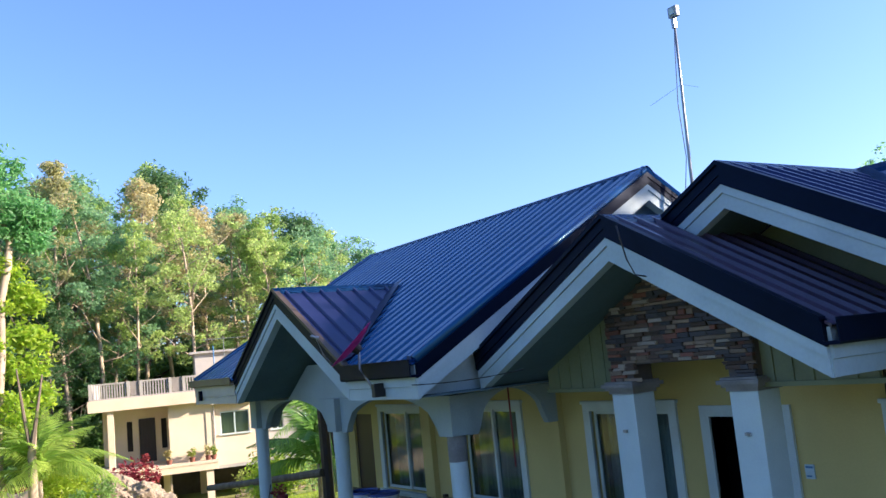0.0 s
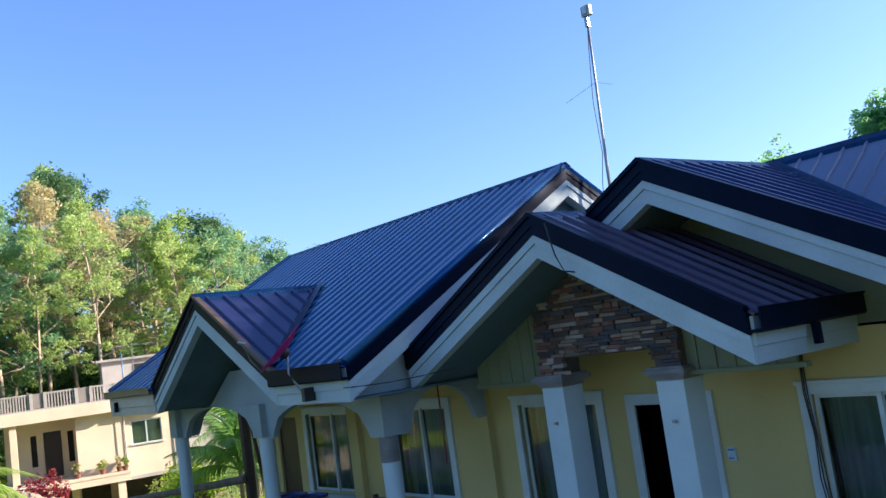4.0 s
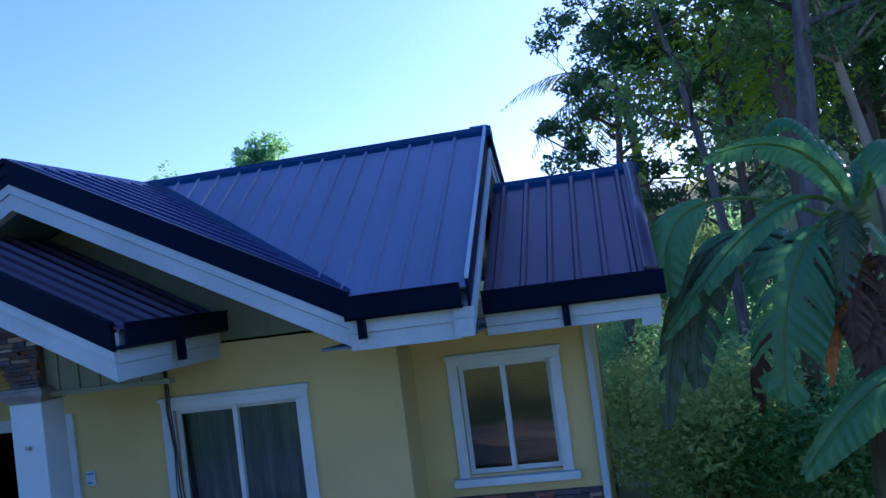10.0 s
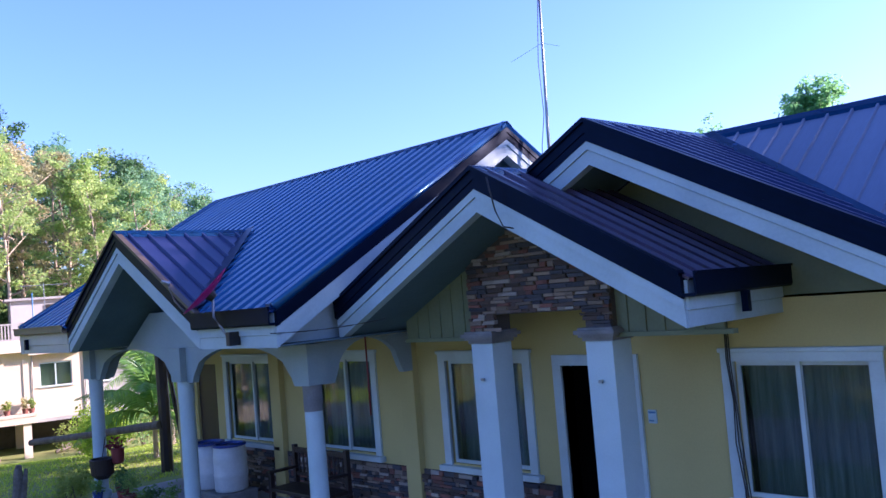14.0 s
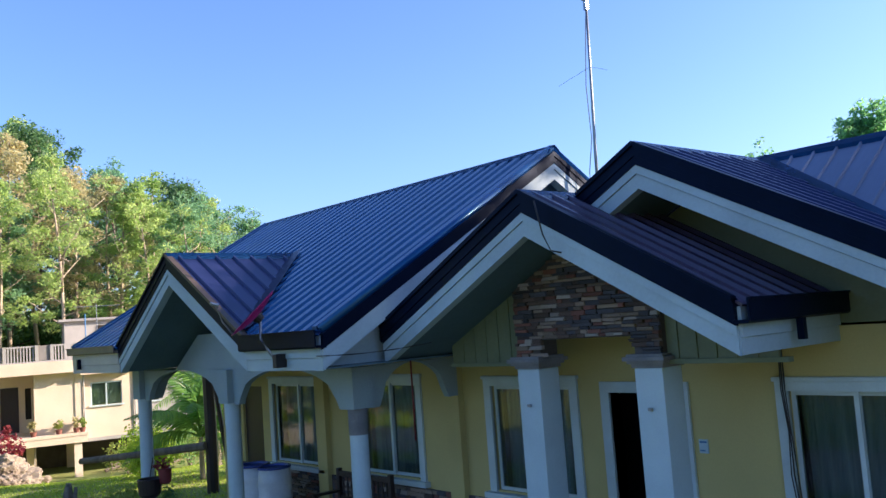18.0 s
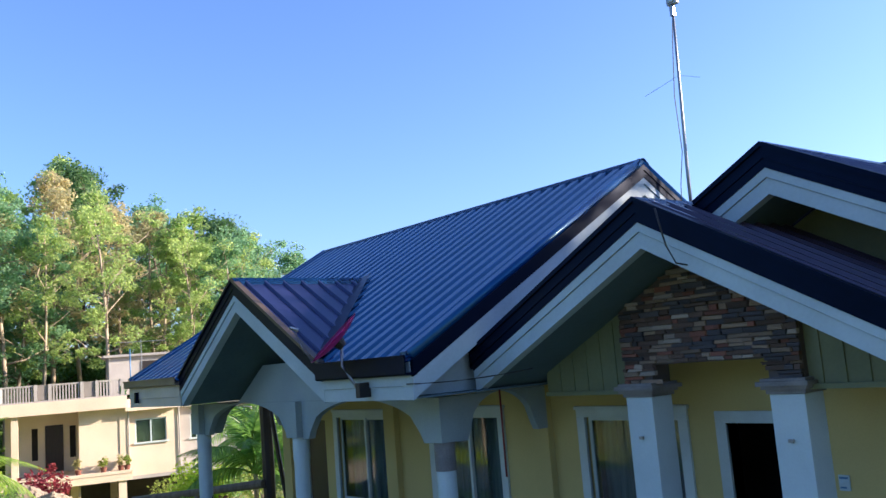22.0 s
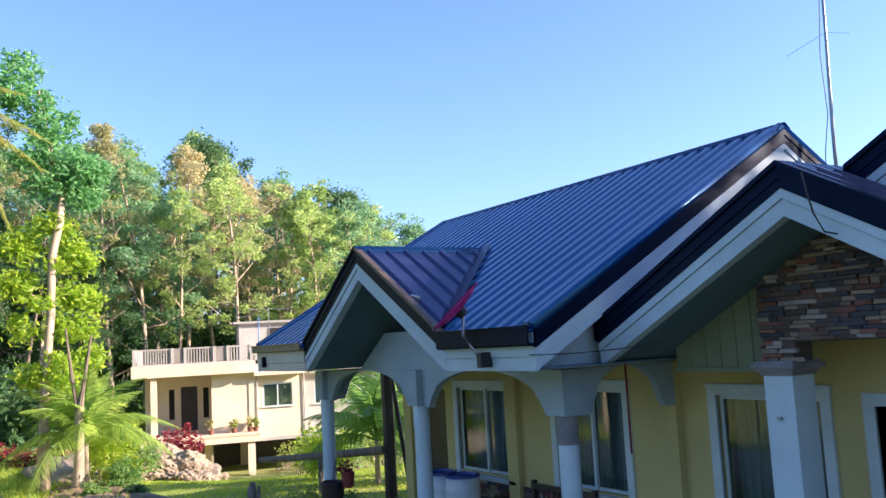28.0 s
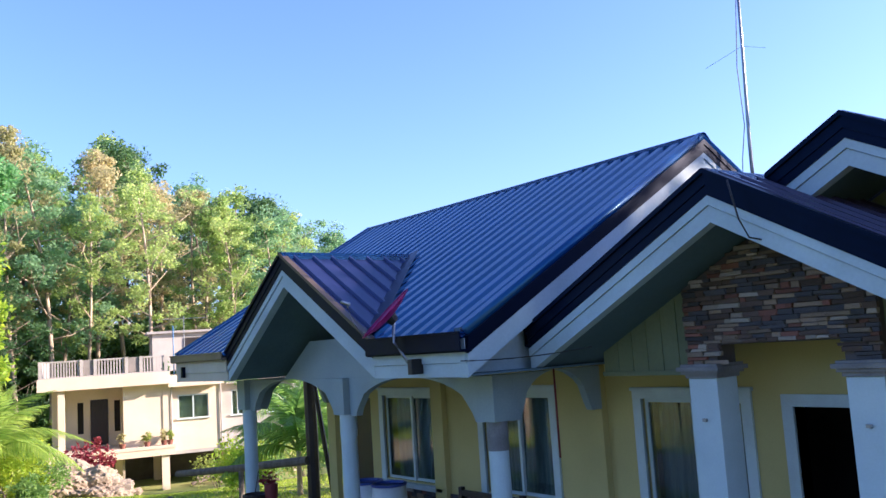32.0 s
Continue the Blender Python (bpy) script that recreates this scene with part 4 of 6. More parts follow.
# ---- plants built from leaves ----
def leaves(rng, centres, per, spread, size, up=0.3, aspect=0.45):
    """Leaf blades round twig centres: vertices and faces."""
    c = np.repeat(np.asarray(centres, float), per, axis=0)
    n = len(c)
    c = c + rng.normal(0, 1, (n, 3)) * np.asarray(spread)
    d = rng.normal(0, 1, (n, 3))
    d[:, 2] = d[:, 2] * 0.6 - up
    d /= np.linalg.norm(d, axis=1)[:, None]
    s = np.cross(d, rng.normal(0, 1, (n, 3)))
    s /= np.linalg.norm(s, axis=1)[:, None] + 1e-9
    nn = np.cross(d, s)
    L = size * rng.uniform(0.6, 1.35, (n, 1))
    V = np.stack([c - d * L * 0.5, c + s * L * aspect * 0.5 - d * L * 0.05 + nn * L * 0.08, c + d * L * 0.5, c - s * L * aspect * 0.5 - d * L * 0.05 + nn * L * 0.08], 1).reshape(-1, 3)
    F = np.arange(4 * n).reshape(-1, 4)
    return V, F


def blob_points(rng, blobs, n):
    """Twig centres spread over uneven ellipsoids, denser towards their skins."""
    w = np.array([b[3] * b[4] * b[5] for b in blobs]) ** 0.7
    pick = rng.choice(len(blobs), n, p=w / w.sum())
    d = rng.normal(0, 1, (n, 3))
    d /= np.linalg.norm(d, axis=1)[:, None]
    r = rng.uniform(0.15, 1, (n, 1)) ** 0.45
    B = np.array(blobs, float)[pick]
    lump = 1 + 0.22 * np.sin(d[:, :1] * 5 + pick[:, None]) * np.cos(d[:, 1:2] * 4 + pick[:, None] * 2)
    return B[:, :3] + d * r * lump * B[:, 3:6]


def np_mesh(name, V, F, material):
    me = bpy.data.meshes.new(name)
    me.from_pydata(np.asarray(V).tolist(), [], np.asarray(F).tolist() if isinstance(F, np.ndarray) else F)
    me.materials.append(material)
    return me


def leaf_part(name, V, F, material, parent, label=""):
    ob = new(name, np_mesh(name, V, F, material))
    ob.parent = parent
    if label:
        ob["label"] = label
    return ob


def grow_tree(name, label, at, seed, h, bare, spread, n, size, leafm, barkm, r0=0.16, lean=(0, 0), nb=9, group="", thin=1.0, spray=(0.42, 0.42, 0.26), per=9):
    """A tree with a tapered, slightly crooked trunk, limbs and an uneven leafy crown."""
    rng = np.random.default_rng(seed)
    t = thing(name, label, "tree", at, group)
    pts, radii = [], []
    for i in range(9):
        u = i / 8
        pts.append((lean[0] * u + 0.018 * h * math.sin(3 * u + seed), lean[1] * u + 0.018 * h * math.cos(2.4 * u + seed * 2) - 0.018 * h * math.cos(seed * 2), h * 0.94 * u))
        radii.append(r0 * (1 - 0.82 * u) * (1.25 if i == 0 else 1))
    pieces = [tube(pts, radii, 8)]
    blobs = []
    for i in range(nb):
        u = bare + (1 - bare) * (i + 0.5) / nb
        base = Vector(pts[min(8, int(u * 8))])
        a = 2.4 * i + rng.uniform(-0.5, 0.5)
        reach = spread * (0.45 + 0.75 * math.sin(math.pi * min(1, (u - bare) / (1 - bare) * 0.85 + 0.12))) * rng.uniform(0.6, 1.15)
        tip = base + Vector((math.cos(a) * reach, math.sin(a) * reach, 0.35 * reach + rng.uniform(0, 0.06) * h))
        mid = base.lerp(tip, 0.5) + Vector((0, 0, 0.12 * reach))
        rb = radii[min(8, int(u * 8))] * 0.62
        pieces.append(tube([base, mid, tip], [rb, rb * 0.6, rb * 0.25], 5))
        blobs.append((*tip, reach * 0.55 + 0.25, reach * 0.55 + 0.25, 0.035 * h + 0.25 * reach))
        blobs.append((*mid, reach * 0.38 + 0.2, reach * 0.38 + 0.2, 0.03 * h + 0.15 * reach))
    blobs.append((*(Vector(pts[8])), spread * 0.4, spread * 0.4, 0.06 * h))
    V, F = joined(pieces)
    raw("trunk", V, F, barkm, t, smooth=True)
    c = blob_points(rng, blobs, max(1, int(n * thin) // per))
    V, F = leaves(rng, c, per, spray, size)
    leaf_part("crown", V, F, leafm, t)
    return t


def wood_tree(name, label, at, seed, h, bare, spread, leafm, barkm, r0=0.17, lean=(0, 0), limbs=9, clumps=4, per=100, size=0.23, group="", tip_reach=1.0):
    """A tall forest tree: crooked pale trunk, limbs that fork into twigs, and a separate clump of leaves at every twig."""
    rng = np.random.default_rng(seed)
    t = thing(name, label, "tree", at, group)
    pts, radii = [], []
    for i in range(11):
        u = i / 10
        pts.append(Vector((lean[0] * u * u + 0.02 * h * math.sin(3.1 * u + seed), lean[1] * u * u + 0.02 * h * (math.cos(2.7 * u + seed * 2) - math.cos(seed * 2)), h * 0.93 * u)))
        radii.append(r0 * (1 - 0.8 * u) * (1.3 if i == 0 else 1))
    pieces, cl = [tube(pts, radii, 8)], []
    for i in range(limbs):
        u = bare + (1 - bare) * (i + rng.uniform(0.1, 0.9)) / limbs
        k = min(9, int(u * 10))
        base = pts[k].lerp(pts[k + 1], u * 10 - k)
        a = 2.4 * i + rng.uniform(-0.6, 0.6)
        w = (u - bare) / (1 - bare)
        reach = spread * (0.55 + 0.6 * math.sin(math.pi * min(1, 0.15 + 0.8 * w))) * rng.uniform(0.65, 1.15)
        reach *= 1 - (1 - tip_reach) * smoothstep(0.6, 0.95, w)
        out = Vector((math.cos(a), math.sin(a), 0))
        tip = base + out * reach + Vector((0, 0, reach * rng.uniform(0.35, 0.9)))
        mid = base.lerp(tip, 0.5) + Vector((0, 0, -0.08 * reach)) + out.cross(Vector((0, 0, 1))) * rng.uniform(-0.2, 0.2) * reach
        rb = max(0.03, radii[k] * 0.55)
        pieces.append(tube([base, mid, tip], [rb, rb * 0.6, rb * 0.28], 5))
        for j in range(clumps):
            f = 0.45 + 0.55 * (j + rng.uniform(0, 1)) / clumps
            root = mid.lerp(tip, max(0, f * 2 - 1)) if f > 0.5 else base.lerp(mid, f * 2)
            c = root + Vector(np.clip(rng.normal(0, 0.30, 3), -0.45, 0.45)) * reach + Vector((0, 0, 0.15))
            pieces.append(tube([root, c], [rb * 0.3, 0.012], 4))
            r = spread * rng.uniform(0.15, 0.30)
            cl.append((*c, r, r, r * rng.uniform(0.5, 0.8)))
    for j in range(6):
        c = pts[9].lerp(pts[10], rng.uniform(0, 1)) + Vector(rng.normal(0, 0.18, 3)) * spread
        r = spread * rng.uniform(0.20, 0.32)
        cl.append((*c, r, r, r * 0.8))
    V, F = joined(pieces)
    raw("trunk", V, F, barkm, t, smooth=True)
    B = np.repeat(np.array(cl, float), per, axis=0)
    d = rng.normal(0, 1, (len(B), 3))
    d /= np.linalg.norm(d, axis=1)[:, None]
    c = B[:, :3] + d * rng.uniform(0.1, 1, (len(B), 1)) ** 0.5 * B[:, 3:6]
    V, F = leaves(rng, c, 1, (0.03, 0.03, 0.03), size)
    leaf_part("crown", V, F, leafm, t)
    return t


def bush(name, label, at, seed, r, hgt, n, size, leafm, category="bush", group="", stems=3):
    rng = np.random.default_rng(seed)
    t = thing(name, label, category, at, group)
    blobs = [(rng.uniform(-r, r) * 0.5, rng.uniform(-r, r) * 0.5, hgt * rng.uniform(0.35, 0.72), r * rng.uniform(0.4, 0.65), r * rng.uniform(0.4, 0.65), hgt * rng.uniform(0.25, 0.38)) for _ in range(6)]
    for b in blobs[:stems]:
        V, F = tube([(0.05 * b[0], 0.05 * b[1], -0.05), (b[0] * 0.5, b[1] * 0.5, b[2] * 0.5), b[:3]], [0.02 + 0.012 * r, 0.014, 0.006], 5)
        raw("stem", V, F, BARK, t)
    V, F = leaves(rng, blob_points(rng, blobs, n // 6), 6, (0.10 * r, 0.10 * r, 0.08 * r), size)
    leaf_part("foliage", V, F, leafm, t)
    return t


def frond_mesh(rng, length, droop, leaflet, n=26, width=0.045):
    """A feather palm frond along +x that arches and hangs: rib and leaflets."""
    pts = []
    for i in range(9):
        u = i / 8
        pts.append(Vector((length * u * (1 - 0.25 * droop * u), 0, length * (0.55 * u - (0.55 + droop) * u * u * 0.75))))
    rib = tube(pts, [0.028 * (1 - 0.85 * i / 8) for i in range(9)], 5)
    V, F = [], []
    for i in range(n):
        u = 0.14 + 0.86 * i / n
        k = min(7, int(u * 8))
        p = pts[k].lerp(pts[k + 1], u * 8 - k)
        t = (pts[k + 1] - pts[k]).normalized()
        L = leaflet * math.sin(math.pi * min(0.96, 0.12 + 0.85 * u)) * rng.uniform(0.85, 1.15)
        for s in (-1, 1):
            d = (t * 0.55 + Vector((0, s * 0.9, -0.35 - rng.uniform(0, 0.5)))).normalized()
            d2 = (d + Vector((0, 0, -0.45))).normalized()
            w = t * width
            o = len(V)
            V += [p, p + w, p + d * L * 0.5 + w, p + d * L * 0.5, p + d * L * 0.5 + d2 * L * 0.5]
            F += [(o, o + 1, o + 2, o + 3), (o + 3, o + 2, o + 4)]
    return joined([rib, (V, F)])


def palm(name, label, at, seed, h, nf, length, leaflet, lean=(0, 0), r=0.16, leafm=None, droop=0.7, dense=26, width=0.045, tilts=(42, -33)):
    rng = np.random.default_rng(seed)
    t = thing(name, label, "palm tree", at)
    pts = [(lean[0] * (i / 7) ** 1.6, lean[1] * (i / 7) ** 1.6, h * i / 7) for i in range(8)]
    V, F = tube(pts, [r * (1.35 if i == 0 else 1 - 0.3 * i / 7) for i in range(8)], 10)
    raw("trunk", V, F, PALEBARK, t, smooth=True)
    top = Vector(pts[-1])
    for i in range(nf):
        a = 2.399 * i
        tilt = tilts[0] + (tilts[1] - tilts[0]) * (i / max(1, nf - 1)) + rng.uniform(-8, 8)
        V, F = frond_mesh(rng, length * rng.uniform(0.85, 1.1), droop * rng.uniform(0.7, 1.2), leaflet, dense, width)
        m = Matrix.Translation(top) @ Euler((0, -radians(tilt), a)).to_matrix().to_4x4()
        leaf_part("frond", [m @ Vector(v) for v in V], F, leafm or PALM, t)
    return t


def pot(name, label, at, r, hgt, material, plant, seed, ph, n=160, size=0.07):
    t = thing(name, label, "potted plant", at, "flower pots")
    part("pot", lathe(bmesh.new(), [(r * 0.7, 0), (r * 0.95, hgt * 0.85), (r * 1.05, hgt * 0.87), (r * 1.05, hgt), (r * 0.92, hgt), (r * 0.9, hgt * 0.9)], 16), material, t)
    rng = np.random.default_rng(seed)
    V, F = leaves(rng, blob_points(rng, [(0, 0, hgt + ph * 0.5, r * 1.1, r * 1.1, ph * 0.5)], n // 6), 6, (0.03, 0.03, 0.04), size)
    leaf_part("leaves", V, F, plant, t)
    return t


REDPOT = mat("red_pot", (0.22, 0.03, 0.03), (0.15, 0.02, 0.02), rough=0.5, bump=0.05)
CLAY = mat("clay_pot", (0.20, 0.075, 0.05), (0.14, 0.05, 0.035), rough=0.8, bump=0.2)
BLUEPOT = mat("blue_pot", (0.03, 0.06, 0.22), rough=0.4, bump=0.05)
for i, (x, y, r, hh, mm, lf, ph) in enumerate(((-8.40, -0.55, 0.12, 0.20, CLAY, LEAF_MID, 0.35), (-7.95, -0.72, 0.11, 0.20, REDPOT, LEAF_DEEP, 0.30), (-7.52, -0.80, 0.12, 0.20, CLAY, LEAF_MID, 0.40), (-7.02, -0.80, 0.11, 0.19, REDPOT, LEAF_MID, 0.14), (-6.55, -0.84, 0.11, 0.19, CLAY, LEAF_DEEP, 0.22), (-8.62, -0.90, 0.09, 0.15, BLUEPOT, LEAF_MID, 0.18), (-6.05, -0.80, 0.12, 0.2, CLAY, LEAF_MID, 0.3))):
    pot("potted_plant", "small leafy plant in a pot on the porch edge", (x, y, 0.0), r, hh, mm, lf, 40 + i, ph)
# hanging baskets tied to the outer column
hb = thing("hanging_basket", "dark hanging plant basket tied to a porch column", "hanging pot", (-8.46, -0.86, 0.38))
part("basket", lathe(bmesh.new(), [(0.10, 0.0), (0.19, 0.08), (0.21, 0.34), (0.19, 0.35), (0.17, 0.1)], 18), BROWNWOOD, hb)
V, F = tube([(0, 0, 0.34), (-0.05, 0.1, 0.7)], [0.008, 0.008], 5)
raw("hanger", V, F, BLACK, hb)
hr = thing("red_flower_pot", "dark red flower pot fixed to a porch column", "flower pot", (-8.26, -0.66, 0.62))
part("pot", lathe(bmesh.new(), [(0.07, 0.0), (0.10, 0.03), (0.115, 0.26), (0.10, 0.27)], 16), REDPOT, hr)
rng = np.random.default_rng(5)
V, F = leaves(rng, blob_points(rng, [(0, 0, 0.36, 0.13, 0.13, 0.10)], 12), 6, (0.03, 0.03, 0.03), 0.09)
leaf_part("flowers", V, F, LEAF_RED, hr)

# ---- the neighbour's house on pillars ----
U = Vector((0.265, 0.964, 0)).normalized()
NB = Matrix.Translation((-33.0, 6.0, 0.0)) @ Matrix.Rotation(math.atan2(U.y, U.x), 4, "Z")    # x along the front, y away from the garden
PALE = mat("pale_plaster", (0.68, 0.57, 0.43), (0.56, 0.46, 0.34), rough=0.85, scale=0.6, fine=20, bump=0.15)
# Pale green that stands in for foliage reflected in the neighbour's panes.
PANE_SHEEN = mat("pane_sheen", (0.42, 0.46, 0.38), (0.26, 0.30, 0.25), rough=0.9, scale=3, fine=30, bump=0.1, stretch=(7, 7, 0.6))
GREYP = mat("grey_plaster", (0.42, 0.40, 0.37), (0.30, 0.29, 0.27), rough=0.85, scale=0.8, fine=20, bump=0.15)
nh = thing("neighbour_house", "pale plastered concrete house on pillars with a roof terrace", "house")
nh.matrix_world = NB
nb = lambda name, d, m, p=nh, label="", bev=0.0: boxed(name, d, m, p, label, bev)


def hole_wall(name, x0, x1, y, z0, z1, holes, m):
    return wall_x(name, x0, x1, y, z0, z1, holes, 0.2, m, nh)


nb("terrace_slab", (-5.20, 0.10, -0.6, 5.0, 2.14, 2.66), PALE)
terr = nb("terrace_parapet", (-5.15, 0.0, -0.45, -0.30, 2.66, 2.72), GREYP, label="low grey terrace balustrade")
for i, x in enumerate((-5.15, -3.55, -3.0, -1.75, -1.15, -0.12)):
    nb("parapet_post", (x, x + 0.14, -0.46, -0.29, 2.72, 3.40), GREYP, terr)
for a, b in ((-3.40, -3.02), (-1.60, -1.17)):
    nb("parapet_panel", (a, b, -0.40, -0.34, 2.74, 3.38), mat("weathered_panel", (0.24, 0.22, 0.20), rough=0.9), terr)
for a, b in ((-5.0, -3.56), (-2.85, -1.76), (-1.0, -0.13)):
    nb("top_rail", (a, b, -0.41, -0.34, 3.32, 3.39), GREYP, terr)
    n = int((b - a) / 0.11)
    for k in range(n):
        x = a + (k + 0.5) * (b - a) / n
        nb("baluster", (x - 0.028, x + 0.028, -0.40, -0.35, 2.72, 3.32), GREYP, terr)
nb("terrace_side_wall", (-5.15, -5.02, -0.28, 4.6, 2.66, 3.36), GREYP)
# rooms: recessed veranda, front block, right block
hole_wall("veranda_wall", -4.6, -1.84, 2.2, -0.5, 2.14, [(-3.22, -2.45, -0.46, 1.60), (-3.75, -3.5, 0.1, 1.5), (-2.2, -1.95, 0.1, 1.5)], PALE)
nb("veranda_door", (-3.2, -2.47, 2.28, 2.34, -0.46, 1.58), BROWNWOOD, label="dark brown wooden veranda door")
for x in (-3.75, -2.2):
    nb("narrow_pane", (x, x + 0.25, 2.28, 2.30, 0.1, 1.5), DARK)
nb("front_wall", (-1.84, -0.20, 0.0, 2.3, -0.50, 2.14), PALE)
hole_wall("front_wall", 0.12, 2.25, 0.15, -0.85, 2.25, [(0.45, 1.77, 0.56, 1.58)], PALE)
nb("corner_pilaster", (-0.20, 0.118, -0.04, 2.3, -0.85, 2.45), PALE)
hole_wall("right_wall", 2.25, 6.5, 0.8, -0.85, 2.2, [(2.87, 3.45, 0.50, 1.62), (4.5, 5.6, 0.50, 1.62)], GREYP)
nb("left_wall", (-4.8, -4.6, 2.2, 6.0, -0.5, 2.14), PALE)
nb("corner_wall", (2.15, 2.249, 0.14, 2.5, -0.85, 2.25), PALE)
nb("roof_slab", (0.11, 6.5, 0.3, 6.5, 2.26, 2.45), PALE)
nb("window_hood", (0.05, 2.4, -0.35, 0.3, 2.02, 2.14), PALE)
nb("window_hood", (2.6, 6.3, 0.45, 0.8, 1.92, 2.04), GREYP)
nb("back_wall", (-4.8, 6.5, 6.3, 6.5, -0.85, 2.25), PALE)
nb("side_wall", (6.3, 6.5, 1.0, 6.3, -0.85, 2.2), GREYP)
for a, b, y in ((0.45, 1.77, 0.15), (2.87, 3.45, 0.8), (4.5, 5.6, 0.8)):
    z0, z1 = (0.56, 1.58) if y < 0.5 else (0.50, 1.62)
    w = nb("window", (a, b, y + 0.05, y + 0.09, z1 - 0.06, z1), FRAME, label="aluminium sliding window")
    nb("window_sill", (a - 0.08, b + 0.08, y - 0.08, y + 0.05, z0 - 0.07, z0 - 0.004), FRAME, w)
    nb("mullion", ((a + b) / 2 - 0.03, (a + b) / 2 + 0.03, y + 0.04, y + 0.09, z0, z1 - 0.061), FRAME, w)
    nb("jamb", (a, a + 0.05, y + 0.05, y + 0.09, z0, z1 - 0.061), FRAME, w)
    nb("jamb", (b - 0.05, b, y + 0.05, y + 0.09, z0, z1 - 0.061), FRAME, w)
    nb("pane", (a + 0.05, (a + b) / 2 - 0.03, y + 0.065, y + 0.07, z0, z1 - 0.061), GLASS, w)
    nb("pane", ((a + b) / 2 + 0.03, b - 0.05, y + 0.065, y + 0.07, z0, z1 - 0.061), GLASS, w)
    # Sheet behind the glass, coloured as the panes' green reflection.
    nb("curtain", (a, b, y + 0.14, y + 0.16, z0, z1), PANE_SHEEN, w)
nb("floor_slab", (-4.9, 0.24, -0.6, 2.6, -0.92, -0.50), PALE)
nb("floor_slab", (0.25, 6.5, 0.15, 6.3, -1.0, -0.851), GREYP)
nb("veranda_post", (-4.42, -4.16, -0.45, -0.2, -0.50, 2.14), PALE)
for x, y in ((-0.32, -0.50), (-2.2, 1.0), (-0.5, 3.5), (-3.8, 0.6), (2.4, 1.0), (5.5, 1.0)):
    nb("pillar", (x, x + 0.32, y, y + 0.32, -3.2, -0.921 if x < 0.2 else -1.001), PALE)
nb("cellar_wall", (-4.5, 6.3, 4.2, 4.4, -3.2, -1.0), mat("dark_block", (0.14, 0.12, 0.10), (0.09, 0.08, 0.07), rough=0.9))
for i, (x, w) in enumerate(((-2.6, 0.08), (-1.9, 0.09), (-3.3, 0.08))):
    nb("prop", (x, x + w, -0.1, -0.1 + w, -3.2, -0.922), PALEBARK)
for x, y, z0, z1 in ((0.16, -0.06, -0.84, 2.13), (2.31, 0.10, -0.84, 2.24)):
    V, F = tube([(x, y, z0), (x, y, z1)], [0.032, 0.032], 8)
    raw("downpipe", V, F, GREYP, nh, "grey plastic downpipe")
nb("hood_lip", (0.03, 2.42, -0.38, -0.35, 1.97, 2.14), PALE)
nb("floor_edge", (-4.92, 0.26, -0.63, -0.60, -0.62, -0.50), PALE)
# stair room on the roof
nb("stair_room", (-0.45, 2.6, 3.0, 5.0, 2.66, 4.45), GREYP, label="grey stair room on the roof")
nb("stair_room_roof", (-0.7, 2.9, 2.8, 5.2, 4.451, 4.56), CONC)
nb("stair_room_window", (1.0, 2.0, 2.96, 2.999, 3.5, 4.2), DARK)
pipe = curve_wire("roof_pipe", [NB @ Vector(p) for p in ((0.35, 0.6, 2.46), (0.35, 0.6, 4.7))], 0.03, mat("pipe_blue", (0.06, 0.18, 0.36), rough=0.4, bump=0.02), "blue water pipe standing on the roof", "pipe")
aer = thing("roof_aerial", "thin yagi aerial on the neighbour's roof", "antenna", NB @ Vector((0.9, 1.5, 2.46)))
V, F = tube([(0, 0, 0), (0, 0, 2.7)], [0.025, 0.02], 6)
raw("pole", V, F, METAL, aer)
V, F = joined([tube([(-0.3, -0.9, 2.6), (0.3, 1.0, 2.6)], [0.015, 0.015], 5)] + [tube([(-0.3 + 0.1 * i - 0.3, -0.9 + 0.31 * i + 0.1, 2.6), (-0.3 + 0.1 * i + 0.3, -0.9 + 0.31 * i - 0.1, 2.6)], [0.01, 0.01], 4) for i in range(7)])
raw("boom", V, F, METAL, aer)
for i, (u, c) in enumerate(((-1.9, WOOD_OCHRE), (-0.9, LEAF_DRY), (0.05, LEAF_DRY), (-2.9, LEAF_RED), (-0.2, WOOD_OCHRE))):
    p = NB @ Vector((u, -0.35, -0.50))
    pot("potted_plant", "potted plant on the neighbour's veranda edge", p, 0.14, 0.2, CLAY, c, 80 + i, 0.45, 90, 0.16)
for i, (u, v) in enumerate(((0.0, 0.45), (0.75, 0.5))):
    pot("potted_plant", "dark leafy plant in a pot on the neighbour's roof edge", NB @ Vector((u, v, 2.46)), 0.14, 0.22, BLUEPOT, LEAF_DEEP, 90 + i, 0.5, 110, 0.15)
# woodpile under the neighbour's house
wood_rng = np.random.default_rng(19)
for i in range(14):
    p = NB @ Vector((1.3 + wood_rng.uniform(0, 2.6), -0.1 + wood_rng.uniform(-0.6, 0.6), 0))
    l, r = wood_rng.uniform(0.5, 1.1), wood_rng.uniform(0.05, 0.10)
    V, F = tube([(-l / 2, 0, 0), (0, 0.02, 0.01), (l / 2, 0, 0)], [r, r * 0.95, r * 0.8], 8)
    lg = tagged(raw("firewood_log", V, F, BARK), "rough brown log of firewood on bare ground", "log", "firewood logs")
    lg.matrix_world = pose(p.x, p.y, ground_z(p.x, p.y) + r + 0.10 * (i % 3), 0, wood_rng.uniform(-8, 8), wood_rng.uniform(40, 130))
